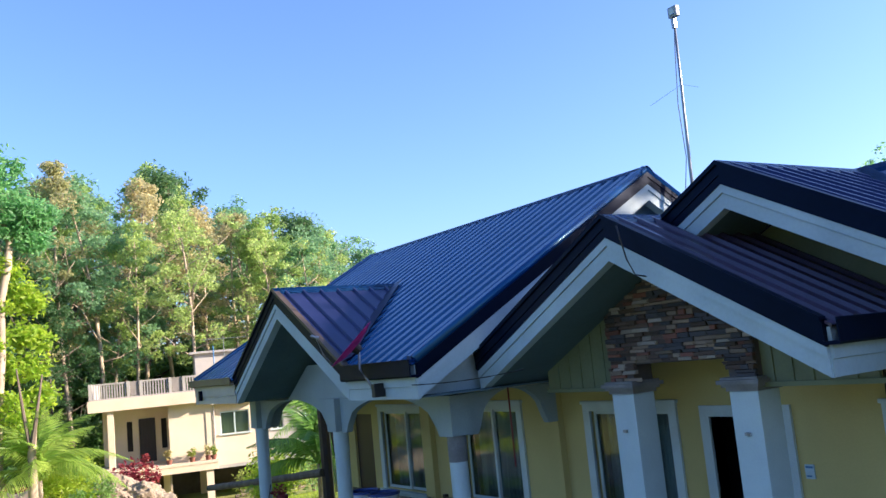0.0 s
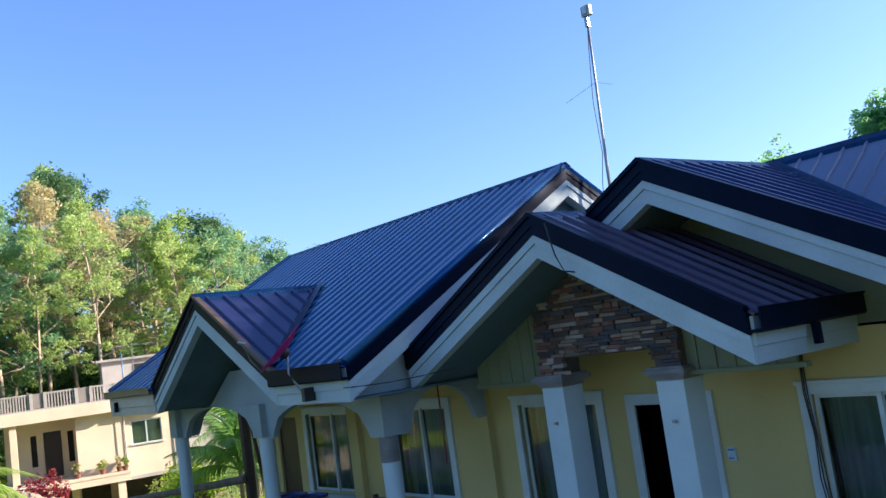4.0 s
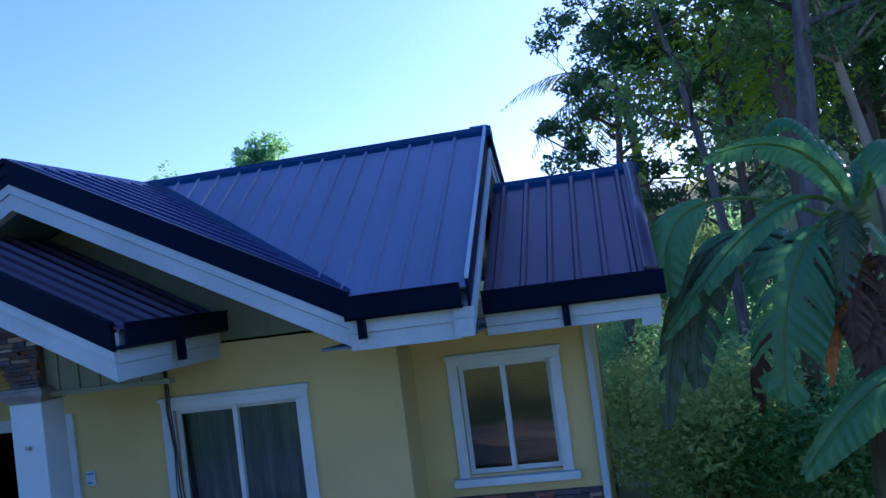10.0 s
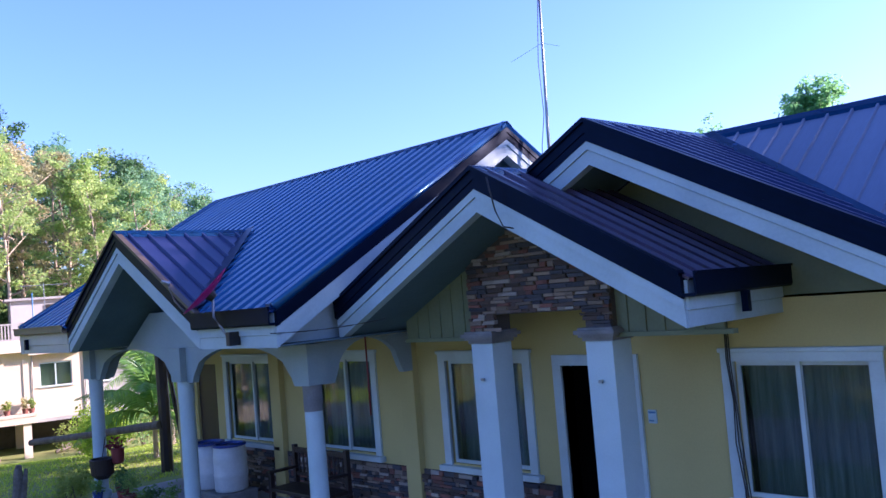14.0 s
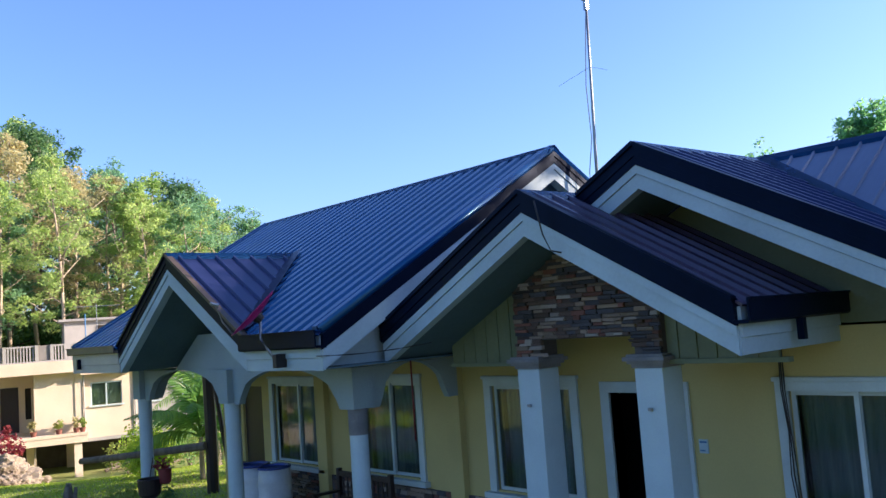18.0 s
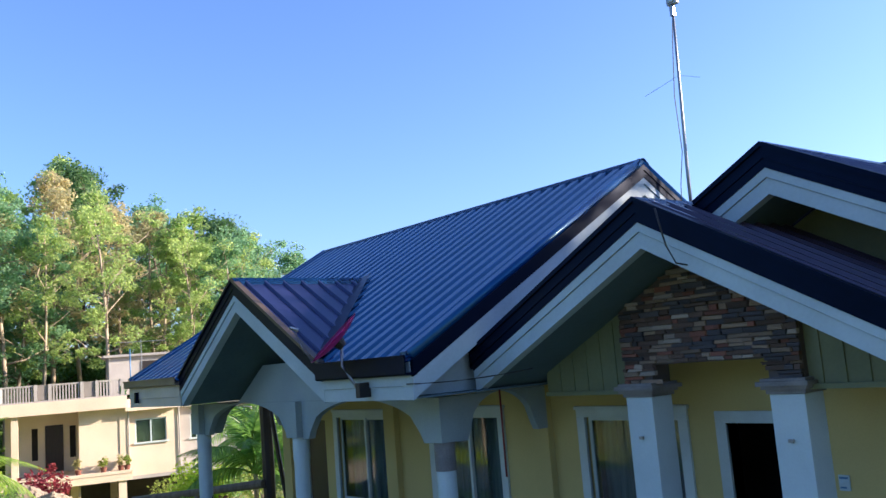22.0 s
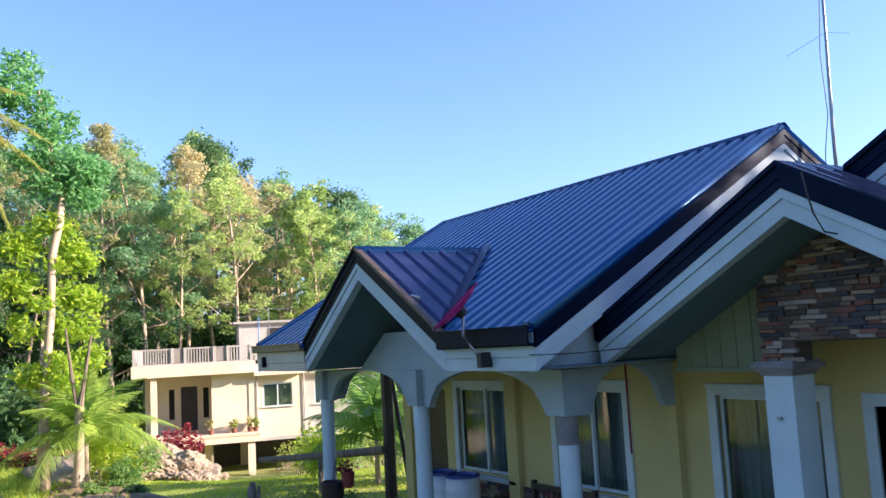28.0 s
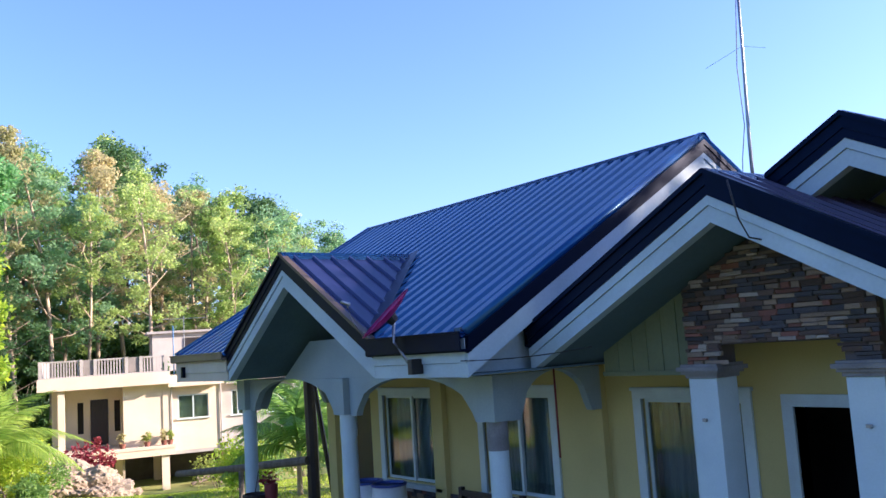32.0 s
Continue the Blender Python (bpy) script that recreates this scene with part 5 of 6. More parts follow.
# rubble heap and garden things
rng = np.random.default_rng(11)
heap = thing("rubble_heap", "heap of pale limestone rubble and soil", "rubble", (-24.6, 0.4, ground_z(-24.6, 0.4) - 0.1), kind="")
bm = bmesh.new()
bmesh.ops.create_icosphere(bm, subdivisions=6, radius=1.0)
for v in bm.verts:
    d = v.co.copy()
    k = 1 + 0.24 * noise.noise(d * 2.2) + 0.13 * noise.noise(d * 6) + 0.06 * noise.noise(d * 15) + 0.03 * noise.noise(d * 27)
    v.co = Vector((d.x * 1.8 * k, d.y * (1.75 - 0.35 * d.y) * k, max(-0.1, d.z * (1.15 - 0.35 * d.y) * k)))
RUBBLE = mat("limestone", (0.30, 0.25, 0.18), (0.17, 0.13, 0.095), rough=0.95, scale=1.6, fine=14, bump=0.6)
part("mound", bm, RUBBLE, heap)
bm = bmesh.new()
bmesh.ops.create_icosphere(bm, subdivisions=1, radius=1.0)
for v in bm.verts:
    v.co *= 1 + 0.3 * noise.noise(v.co * 1.7)
rock_me = None
for i in range(90):
    a, r = rng.uniform(0, 6.28), rng.uniform(0.2, 2.1)
    s = 0.04 + 0.13 * rng.uniform(0, 1) ** 3
    z = max(0.0, 1.0 * (1 - (r / 2.1) ** 1.5))
    if rock_me is None:
        ob = part("rock", bm, RUBBLE, heap)
        rock_me = ob.data
    else:
        ob = new("rock", rock_me)
        ob.parent = heap
    ob.matrix_local = pose(r * math.cos(a), r * math.sin(a) * 0.85, z, *rng.uniform(0, 180, 3)) @ Matrix.Diagonal((s, s * rng.uniform(0.6, 1.2), s * rng.uniform(0.5, 0.9), 1))
bank = thing("soil_bank", "low bank of pale stony soil beside the road", "soil bank", (-24.5, -3.1, ground_z(-24.5, -3.1) - 0.15))
bm = bmesh.new()
bmesh.ops.create_icosphere(bm, subdivisions=4, radius=1.0)
for v in bm.verts:
    d = v.co.copy()
    k = 1 + 0.3 * noise.noise(d * 2.0 + Vector((7, 0, 0))) + 0.2 * noise.noise(d * 5) + 0.1 * noise.noise(d * 12)
    v.co = Vector((d.x * 3.2 * k, d.y * 1.1 * k, max(-0.1, d.z * 0.75 * k)))
part("mound", bm, RUBBLE, bank, smooth=True)
for i in range(24):
    a, s = rng.uniform(0, 6.28), rng.uniform(0.06, 0.2)
    ob = new("rock", rock_me)
    ob.parent = bank
    ob.matrix_local = pose(2.9 * math.cos(a), 1.0 * math.sin(a), 0.15, *rng.uniform(0, 180, 3)) @ Matrix.Diagonal((s, s, s * 0.7, 1))
SOIL = mat("bare_soil", (0.27, 0.19, 0.115), (0.15, 0.105, 0.065), rough=0.95, scale=1.6, fine=16, bump=0.9)
patch = thing("bare_soil", "patch of bare brown soil on the lawn", "soil", (-17.0, -3.2, ground_z(-17.0, -3.2) - 0.06))
bm = bmesh.new()
bmesh.ops.create_icosphere(bm, subdivisions=5, radius=1.0)
for v in bm.verts:
    d = v.co.copy()
    k = 1 + 0.35 * noise.noise(d * 1.8 + Vector((3, 5, 0))) + 0.15 * noise.noise(d * 6)
    v.co = Vector((d.x * 3.4 * k, d.y * 1.15 * k, max(-0.08, d.z * 0.15 * (1 + 1.2 * noise.noise(d * 9)))))
part("soil", bm, SOIL, patch, smooth=True)
LOGM = mat("grey_log", (0.22, 0.19, 0.16), (0.10, 0.085, 0.07), rough=0.9, scale=3, fine=25, bump=0.7, stretch=(1, 4, 4))
stump = thing("garden_stump", "weathered grey split tree stump on the lawn", "stump", (-10.6, -1.62, ground_z(-10.6, -1.62) - 0.05))
V, F = tube([(0, 0, 0), (0.02, 0.03, 0.3), (0.03, 0.04, 0.58), (0.05, 0.05, 0.74)], [0.11, 0.09, 0.085, 0.05], 9)
raw("stump_body", V, F, LOGM, stump)
V, F = tube([(0.06, 0.09, 0), (0.09, 0.13, 0.4), (0.08, 0.17, 0.66)], [0.06, 0.05, 0.03], 7)
raw("side_shoot", V, F, LOGM, stump)
for x, y, l, r, a in ((-15.0, -2.4, 1.4, 0.12, 25), (-13.6, -2.9, 0.8, 0.09, 100), (-16.5, -3.2, 0.9, 0.1, 60)):
    V, F = tube([(-l / 2, 0, r * 0.8), (0, 0.05, r * 0.9), (l / 2, 0, r * 0.7)], [r, r * 0.9, r * 0.7], 9)
    lg = tagged(raw("fallen_log", V, F, LOGM, smooth=False), "short weathered log lying on bare soil", "log", "logs on the ground")
    lg.matrix_world = pose(x, y, ground_z(x, y), 0, 0, a)
# posts and rail beyond the porch
posts = thing("timber_posts", "dark timber posts with a slanting bamboo rail", "posts", (-10.6, 1.35, ground_z(-10.6, 1.35) - 0.1))
V, F = tube([(0, 0, 0), (0.02, 0, 1.5), (-0.02, 0, 2.9)], [0.13, 0.125, 0.12], 9)
raw("post", V, F, BROWNWOOD, posts)
V, F = tube([(0.45, 0.25, 0), (0.35, 0.1, 1.4), (0.22, 0.0, 2.6)], [0.05, 0.05, 0.045], 7)
raw("brace", V, F, BROWNWOOD, posts)
V, F = tube([(-4.5, -1.2, 0.62), (-2.2, -0.6, 0.85), (0.05, -0.13, 1.1)], [0.075, 0.08, 0.09], 9)
raw("rail", V, F, BARK, posts)
V, F = tube([(-2.2, -0.6, 0), (-2.2, -0.6, 0.80)], [0.07, 0.06], 7)
raw("rail_post", V, F, LOGM, posts)

# ---- trees and plants ----
def set_down(x, y, dz=-0.1):
    return (x, y, ground_z(x, y) + dz)


# wood behind the neighbour's house: six kinds, set out in uneven rows
rng = np.random.default_rng(3)
kinds = []
for i, (h, bare, spread, per, lm, bk) in enumerate(((17.5, 0.40, 2.6, 100, WOOD_BLUE, PALEBARK), (19.0, 0.42, 2.5, 90, WOOD_OCHRE, PALEBARK), (16.0, 0.30, 3.0, 120, LEAF_DEEP, BARK), (18.5, 0.45, 2.5, 85, WOOD_FRESH, PALEBARK), (14.0, 0.22, 3.1, 120, WOOD_BLUE, BARK), (17.0, 0.34, 2.6, 95, WOOD_FRESH, PALEBARK), (18.0, 0.40, 2.5, 75, WOOD_OCHRE, PALEBARK))):
    x, y = -64 - 1.5 * i, 2 + 3.1 * i
    kinds.append(wood_tree("woodland_tree", "tall slender tree with a light trunk in the wood", set_down(x, y, -0.3), 100 + i, h, bare, spread, lm, bk, lean=(rng.uniform(-2.2, 2.2), rng.uniform(-2.2, 2.2)), limbs=15, per=int(per * 1.1), group="woodland trees", tip_reach=0.4))
# the wood's skyline, as height 50 m out by bearing: two humps, then falling towards the open side
SKYLINE = ((-96, -84, -78.6, -77.2, -74.4, -71.5, -70, -66.3, -63.8, -61.3, -60, -55), (16.8, 16.2, 16.3, 14.3, 15.9, 15.6, 14.2, 13.6, 12.3, 12.1, 9.0, 8.0))
hub = Vector((6.0, -6.9))
spots = []
for row, (dist, num) in enumerate(((50, 15), (57, 17), (65, 18), (74, 18))):
    for k in range(num):
        a = -96 + 41.5 * (k + rng.uniform(0.1, 0.9)) / num
        d = dist + rng.uniform(-3, 3)
        x, y = hub.x + d * math.sin(radians(a)), hub.y + d * math.cos(radians(a))
        if abs(y + 7.2) < 2.6 and x > -75:
            continue
        spots.append((x, y, a, d))
for i, (x, y, a, d) in enumerate(spots):
    t = kinds[int(rng.choice((0, 1, 3, 5, 6) if d < 61 else (0, 1, 2, 3, 4, 4)))]
    top = max(c[2] for ch in t.children for c in ch.bound_box)
    g = ground_z(x, y) - 0.3
    s = (3.0 + (float(np.interp(a, *SKYLINE)) - 3.0) * d / 50 - g) / top * rng.uniform(0.84, 1.0)
    c = copy_thing(t, pose(x, y, g, 0, 0, rng.uniform(0, 360)))
    c.scale = (s * rng.uniform(0.9, 1.1), s * rng.uniform(0.9, 1.1), s)
bare = grow_tree("sparse_tree", "nearly leafless thin tree at the edge of the wood", set_down(-43.0, 20.5, -0.3), 131, 14.2, 0.35, 2.8, 380, 0.12, LEAF_DRY, PALEBARK, r0=0.12, nb=14)
# dark shrubs under the wood
under = [bush("undergrowth_bush", "dense green bush under the trees", set_down(-44 - 2 * i, 4 + 6 * i), 150 + i, 2.2, 3.4, 1500, 0.30, lm, group="undergrowth") for i, lm in enumerate((LEAF_MID, LEAF_SUN, LEAF_DEEP))]
for k in range(46):
    a, d = -97 + 44 * (k + rng.uniform(0, 1)) / 46, rng.uniform(44, 60)
    x, y = hub.x + d * math.sin(radians(a)), hub.y + d * math.cos(radians(a))
    p = NB.inverted() @ Vector((x, y, 0))
    if (-7 < p.x < 8 and -2 < p.y < 8) or (abs(y + 7.2) < 3.2):
        continue
    c = copy_thing(under[k % 3], pose(x, y, ground_z(x, y) - 0.2, 0, 0, rng.uniform(0, 360)))
    c.scale = [rng.uniform(0.8, 1.4)] * 3

for k in range(64):
    a, d = -97 + 46 * (k + rng.uniform(0, 1)) / 64, rng.uniform(66, 80)
    x, y = hub.x + d * math.sin(radians(a)), hub.y + d * math.cos(radians(a))
    if abs(y + 7.2) < 3.5:
        continue
    c = copy_thing(under[k % 2 * 2], pose(x, y, ground_z(x, y) - 0.2, 0, 0, rng.uniform(0, 360)))
    c.scale = (1.8, 1.8, rng.uniform(2.0, 3.0))

# the tall leafy tree beside the road, climbed by vines
tall = thing("vine_clad_tree", "tall tree with pale bare trunk wrapped in green vines", "tree", set_down(-20.3, -4.1))
tp = [(0, 0, 0), (0.03, 0.02, 1.6), (-0.03, 0.08, 3.2), (0.06, 0.2, 4.8), (0.15, 0.22, 6.4), (0.05, 0.42, 7.4), (-0.03, 0.50, 8.1), (-0.1, 0.2, 9.4), (0.0, -0.5, 11.2)]
V, F = joined([tube(tp, [0.20, 0.135, 0.12, 0.11, 0.105, 0.125, 0.09, 0.06, 0.03], 10)] + [tube([tp[6], (tp[6][0] + dx, tp[6][1] + dy, 8.1 + dz)], [0.06, 0.02], 6) for dx, dy, dz in ((0.3, 0.7, 0.9), (-0.4, -0.9, 2.2), (0.2, -0.6, 3.0))])
raw("trunk", V, F, PALEBARK, tall, smooth=True)
r7 = np.random.default_rng(71)
blobs = [(0, -0.50, 11.75, 0.50, 0.55, 0.48), (0, -0.95, 11.0, 0.50, 0.55, 0.45), (0, -0.25, 10.75, 0.55, 0.65, 0.50), (0, 0.30, 10.1, 0.6, 0.70, 0.45), (0, 1.25, 9.0, 0.65, 0.60, 0.42), (0, 0.20, 9.40, 0.75, 0.80, 0.50), (0, 0.85, 8.75, 0.75, 0.68, 0.45), (0, 0.20, 8.45, 0.75, 0.70, 0.42), (0, -0.40, 9.10, 0.55, 0.45, 0.35), (0, 1.15, 8.15, 0.55, 0.45, 0.35)]
V, F = leaves(r7, blob_points(r7, blobs, 560), 9, (0.14, 0.14, 0.09), 0.24, 0.25, 0.36)
leaf_part("crown", V, F, TEAL, tall, "dense dark green crown")
blobs = [(-0.3, -0.50, 6.8, 0.45, 0.50, 0.55), (-0.3, 0.95, 6.5, 0.45, 0.45, 0.55), (-0.3, -0.65, 5.7, 0.45, 0.50, 0.45), (-0.3, 1.0, 5.4, 0.45, 0.60, 0.45), (-0.2, 0.85, 4.5, 0.45, 0.60, 0.40), (-0.3, -0.45, 4.5, 0.4, 0.40, 0.35), (0.15, 0.45, 3.3, 0.4, 0.50, 0.45), (-0.2, -0.35, 3.2, 0.35, 0.35, 0.30), (0.1, 0.55, 2.4, 0.4, 0.45, 0.30), (-0.3, 0.3, 7.4, 0.5, 0.6, 0.35), (0.2, 0.0, 5.1, 0.2, 0.35, 0.3), (0.2, 0.2, 6.2, 0.2, 0.25, 0.2), (-0.2, 1.2, 3.6, 0.4, 0.4, 0.4)]
V, F = leaves(r7, blob_points(r7, blobs, 430), 11, (0.14, 0.14, 0.10), 0.21)
leaf_part("vine", V, F, LEAF_GOLD, tall, "bright green vine leaves")
# young coconut palm with its stub of a trunk, and a dead one
palm("young_palm", "young coconut palm with arching yellow green fronds", set_down(-19.8, -3.1), 21, 1.3, 20, 2.6, 0.75, leafm=YOUNG, r=0.10, droop=0.75, dense=52, width=0.03, tilts=(85, 5))
for i, (x, y, r, hh) in enumerate(((-20.6, -2.5, 0.8, 1.7), (-21.4, -2.0, 0.9, 2.0), (-19.6, -2.2, 0.6, 1.2))):
    bush("garden_bush", "bright yellow green bush under the young palm", set_down(x, y), 290 + i, r, hh, 1300, 0.13, LEAF_GOLD, group="garden bushes")
stub = thing("tree_stub", "pale broken tree stub on the garden bank", "stump", set_down(-19.3, -3.35))
V, F = tube([(0, 0, 0), (0.02, 0.0, 0.5), (-0.06, 0.04, 1.3), (-0.05, 0.02, 2.1), (-0.15, 0.12, 2.7)], [0.25, 0.15, 0.12, 0.11, 0.07], 10)
raw("trunk", V, F, PALEBARK, stub, smooth=True)
V, F = joined([tube([(-0.05, 0.02, 2.1), (0.05, 0.15, 3.0), (-0.05, 0.35, 4.2)], [0.07, 0.05, 0.02], 6), tube([(-0.05, 0.02, 2.0), (-0.1, -0.15, 3.2), (0.0, -0.3, 4.4)], [0.06, 0.045, 0.02], 6)])
raw("branch", V, F, BARK, stub)
for i, (x, y, r, hh, lm) in enumerate(((-18.8, -2.4, 0.65, 0.95, LEAF_MID), (-22.2, -1.7, 0.9, 2.2, LEAF_SUN), (-17.6, -3.3, 0.4, 0.5, LEAF_MID), (-17.2, -2.4, 0.4, 0.4, LEAF_DEEP), (-21.5, -1.5, 0.8, 1.4, LEAF_MID), (-30.0, 7.0, 1.1, 1.7, LEAF_DRY), (-28.0, 7.2, 1.0, 1.5, LEAF_SUN), (-25.5, 7.6, 1.2, 2.0, LEAF_MID), (-22.0, 7.0, 1.2, 2.2, LEAF_MID), (-29.5, 9.4, 1.3, 2.2, LEAF_SUN), (-20.5, 6.2, 1.0, 1.4, LEAF_DRY))):
    bush("garden_bush", "sunlit leafy bush in the garden", set_down(x, y), 200 + i, r, hh, 900, 0.15, lm, group="garden bushes")
for i, (x, y) in enumerate(((-9.95, -0.95), (-9.45, -0.95), (-10.5, -0.45))):
    bush("clipped_shrub", "small round yellow green shrub on the lawn", set_down(x, y), 230 + i, 0.27, 0.62, 900, 0.06, LEAF_DRY, group="small shrubs")
for i in range(16):
    x, y = -32.0 + 0.42 * i, -4.9 + 0.16 * i
    bush("red_leaf_plant", "low hedge plant with crimson leaves", set_down(x, y), 250 + i, 0.5, 0.85, 260, 0.16, LEAF_RED if i % 3 else LEAF_DRY, group="red hedge")
for i, (x, y) in enumerate(((-26.3, 0.75), (-26.9, 1.35))):
    bush("red_leaf_plant", "crimson leaved shrub by the veranda", (x, y, ground_z(x, y)), 270 + i, 0.75, 2.1, 620, 0.2, LEAF_RED, group="red hedge")
# palms seen through the porch arch
palm("areca_palm", "feathery green palm beyond the porch", set_down(-13.0, 2.25), 31, 1.1, 17, 2.3, 0.62, leafm=FROND, droop=0.6, r=0.07, dense=44, width=0.035, tilts=(80, -8))
palm("areca_palm", "feathery green palm beyond the porch", set_down(-15.5, 3.9), 32, 1.6, 15, 2.6, 0.65, leafm=FROND, droop=0.6, r=0.08, dense=44, width=0.035, tilts=(80, -5))
for i, (x, y, r, hh) in enumerate(((-14.2, 1.6, 0.7, 1.3), (-16.5, 2.2, 0.8, 1.6), (-18.5, 3.2, 0.9, 1.7))):
    bush("garden_bush", "sunlit yellow green bush by the palms", set_down(x, y), 280 + i, r, hh, 1300, 0.12, LEAF_GOLD, group="garden bushes")

# left verge of the road: broad bright trees and a coconut palm
grow_tree("roadside_tree", "broad bright green tree overhanging the road verge", set_down(-21.4, -10.5), 301, 9.6, 0.20, 3.4, 36000, 0.19, LEAF_GOLD, PALEBARK, r0=0.2, nb=15, spray=(0.2, 0.2, 0.13), per=34, group="roadside trees")
grow_tree("roadside_tree", "broad bright green tree overhanging the road verge", set_down(-26.5, -10.6), 302, 8.4, 0.12, 2.9, 20000, 0.19, LEAF_SUN, PALEBARK, r0=0.16, nb=13, spray=(0.2, 0.2, 0.13), per=34, group="roadside trees")
grow_tree("roadside_tree", "thin tree with drooping yellow leaf clusters", set_down(-17.4, -10.9), 303, 14.0, 0.55, 3.0, 8500, 0.27, LEAF_GOLD, PALEBARK, r0=0.12, nb=16, spray=(0.15, 0.15, 0.13), per=22, group="roadside trees")
# Mostly the darkest leaf kind, standing in for shade behind the bright verge.
for i, (x, y, hh) in enumerate(((-36, -11.8, 9.0), (-44, -12.0, 11.0), (-55, -11.6, 12.0), (-66, -10.8, 12.0), (-42, -2.6, 10.5), (-49, -3.0, 11.0), (-60, -3.2, 12.0), (-43, 0.8, 9.0), (-72, -4.2, 12.0))):
    t = copy_thing(kinds[(2, 2, 2, 0, 2, 2, 2, 2, 2)[i]], pose(x, y, ground_z(x, y) - 0.3, 0, 0, 77 * i))
    s = hh / 14.0
    t.scale = (s * 1.05, s * 1.05, s)
# Deep leaf colour paints the wood's shade onto these roadside trees.
shade_tree = wood_tree("shade_tree", "low branching tree beside the road, leaf colour darkened as shade", set_down(-44.0, -3.6), 330, 10.0, 0.10, 2.8, LEAF_DEEP, BARK, r0=0.18, limbs=15, clumps=4, per=120, size=0.24, group="dark roadside trees")
for i, (x, y, k) in enumerate(((-48.0, -4.2, 1.2), (-54.0, -4.4, 1.3), (-45.0, -0.5, 1.1), (-51.0, -0.6, 1.25), (-60.0, -5.0, 1.35), (-39.0, -11.2, 1.0), (-47.0, -11.0, 1.15), (-56.0, -10.6, 1.25), (-33.5, -11.8, 0.9))):
    t = copy_thing(shade_tree, pose(x, y, ground_z(x, y) - 0.2, 0, 0, 67 * i + 20))
    t.scale = (k, k, k)
palm("coconut_palm", "coconut palm with hanging yellowed fronds", set_down(-21.0, -10.3), 33, 9.1, 26, 4.0, 1.0, lean=(2.2, 2.45), r=0.17, droop=1.0, dense=72, width=0.05, tilts=(62, -25))
for k in range(9):
    x, y = -19.4 - 0.35 * ((k * 4) % 9), -10.15 + 0.14 * k + 0.1 * math.sin(k * 2.7)
    V, F = tube([(0, 0, -0.1), (0.05, 0, 1.4), (0.02 + 0.1 * (k % 3), 0.06 + 0.1 * (k % 4), 4.6)], [0.036, 0.032, 0.026], 7)
    s = tagged(raw("pale_sapling", V, F, PALEBARK, smooth=True), "slim pale sapling trunk on the road verge", "sapling", "saplings")
    s.location = (x, y, ground_z(x, y))
pole = thing("bamboo_pole", "thin leaning bamboo pole beside the road", "pole", set_down(-24.2, -5.2))
V, F = tube([(0, 0, 0), (0.0, -0.25, 2.3), (0.0, -0.62, 5.1)], [0.05, 0.045, 0.03], 7)
raw("shaft", V, F, PALEBARK, pole)
FRUIT = mat("fruit_skin", (0.075, 0.06, 0.035), (0.04, 0.032, 0.02), rough=0.85, scale=6, fine=60, bump=0.8)
for x, y, z, r in ((-20.0, -8.83, 6.2, 0.13), (-19.6, -7.95, 5.7, 0.17), (-19.9, -8.1, 4.5, 0.14)):
    f = thing("hanging_fruit", "large dark fruit hanging from a roadside tree", "fruit", (x, y, z), "hanging fruit")
    part("fruit", lathe(bmesh.new(), [(0.02, -2.0 * r), (0.7 * r, -1.6 * r), (r, -0.6 * r), (r, 0.4 * r), (0.6 * r, 1.4 * r), (0.03, 1.9 * r)], 14), FRUIT, f, smooth=True)
    V, F = tube([(0, 0, 1.85 * r), (-0.1, -0.2, 0.9), (-0.5, -0.7, 1.3)], [0.016, 0.018, 0.025], 6)
    raw("stalk", V, F, BARK, f)
curve_wire("pole_wire", sag((-24.2, -5.8, 4.55), (-25.5, -9.3, 4.6), 0.18), 0.012, BLACK, "thin wire from the bamboo pole to a tree")
shed = thing("roadside_shed", "small grey shed at the end of the road", "shed", (-78, -6.0, ground_z(-78, -6)))
boxed("wall", (-1.5, 1.5, -1.3, 1.3, 0, 2.2), GREYP, shed)
boxed("roof", (-1.8, 1.8, -1.6, 1.6, 2.2, 2.3), METAL, shed)
boxed("door", (1.5, 1.53, -0.4, 0.4, 0, 1.8), LOGM, shed)

for k in range(14):
    x, y = -88 - 3.0 * (k % 4), -22 + 2.2 * k
    t = copy_thing(kinds[(4, 2)[k % 2]], pose(x, y, ground_z(x, y) - 0.3, 0, 0, 53 * k))
    t.scale = (1.2, 1.2, 0.95)
    c = copy_thing(under[k % 3], pose(x + 4, y, ground_z(x + 4, y) - 0.2, 0, 0, 31 * k))
    c.scale = (1.5, 1.5, 1.6)

# road of pale compacted coral
xs = [46 - 2.0 * i for i in range(81)]
V, F = [], []
for i, x in enumerate(xs):
    c = -7.25 + 0.25 * math.sin(x * 0.08) + 7.0 * smoothstep(-42, -66, x)
    for j, w in enumerate((-2.1, -1.0, 0, 1.0, 2.1)):
        e = 0.45 * noise.noise(Vector((x * 0.5, w * 3, 0)))
        y = c + w + e
        V.append((x, y, max(ground_z(x, y) + 0.03, ground_z(x, c) - 0.02) + 0.03 * (1 - abs(w) / 2.1)))
    if i:
        F += [((i - 1) * 5 + j, (i - 1) * 5 + j + 1, i * 5 + j + 1, i * 5 + j) for j in range(4)]
ROAD = mat("coral_road", (0.46, 0.39, 0.28), (0.35, 0.29, 0.20), rough=0.95, scale=0.8, fine=12, bump=0.6)
tagged(raw("road", V, F, ROAD, smooth=True), "pale unpaved road of compacted gravel", "road", kind="structure")

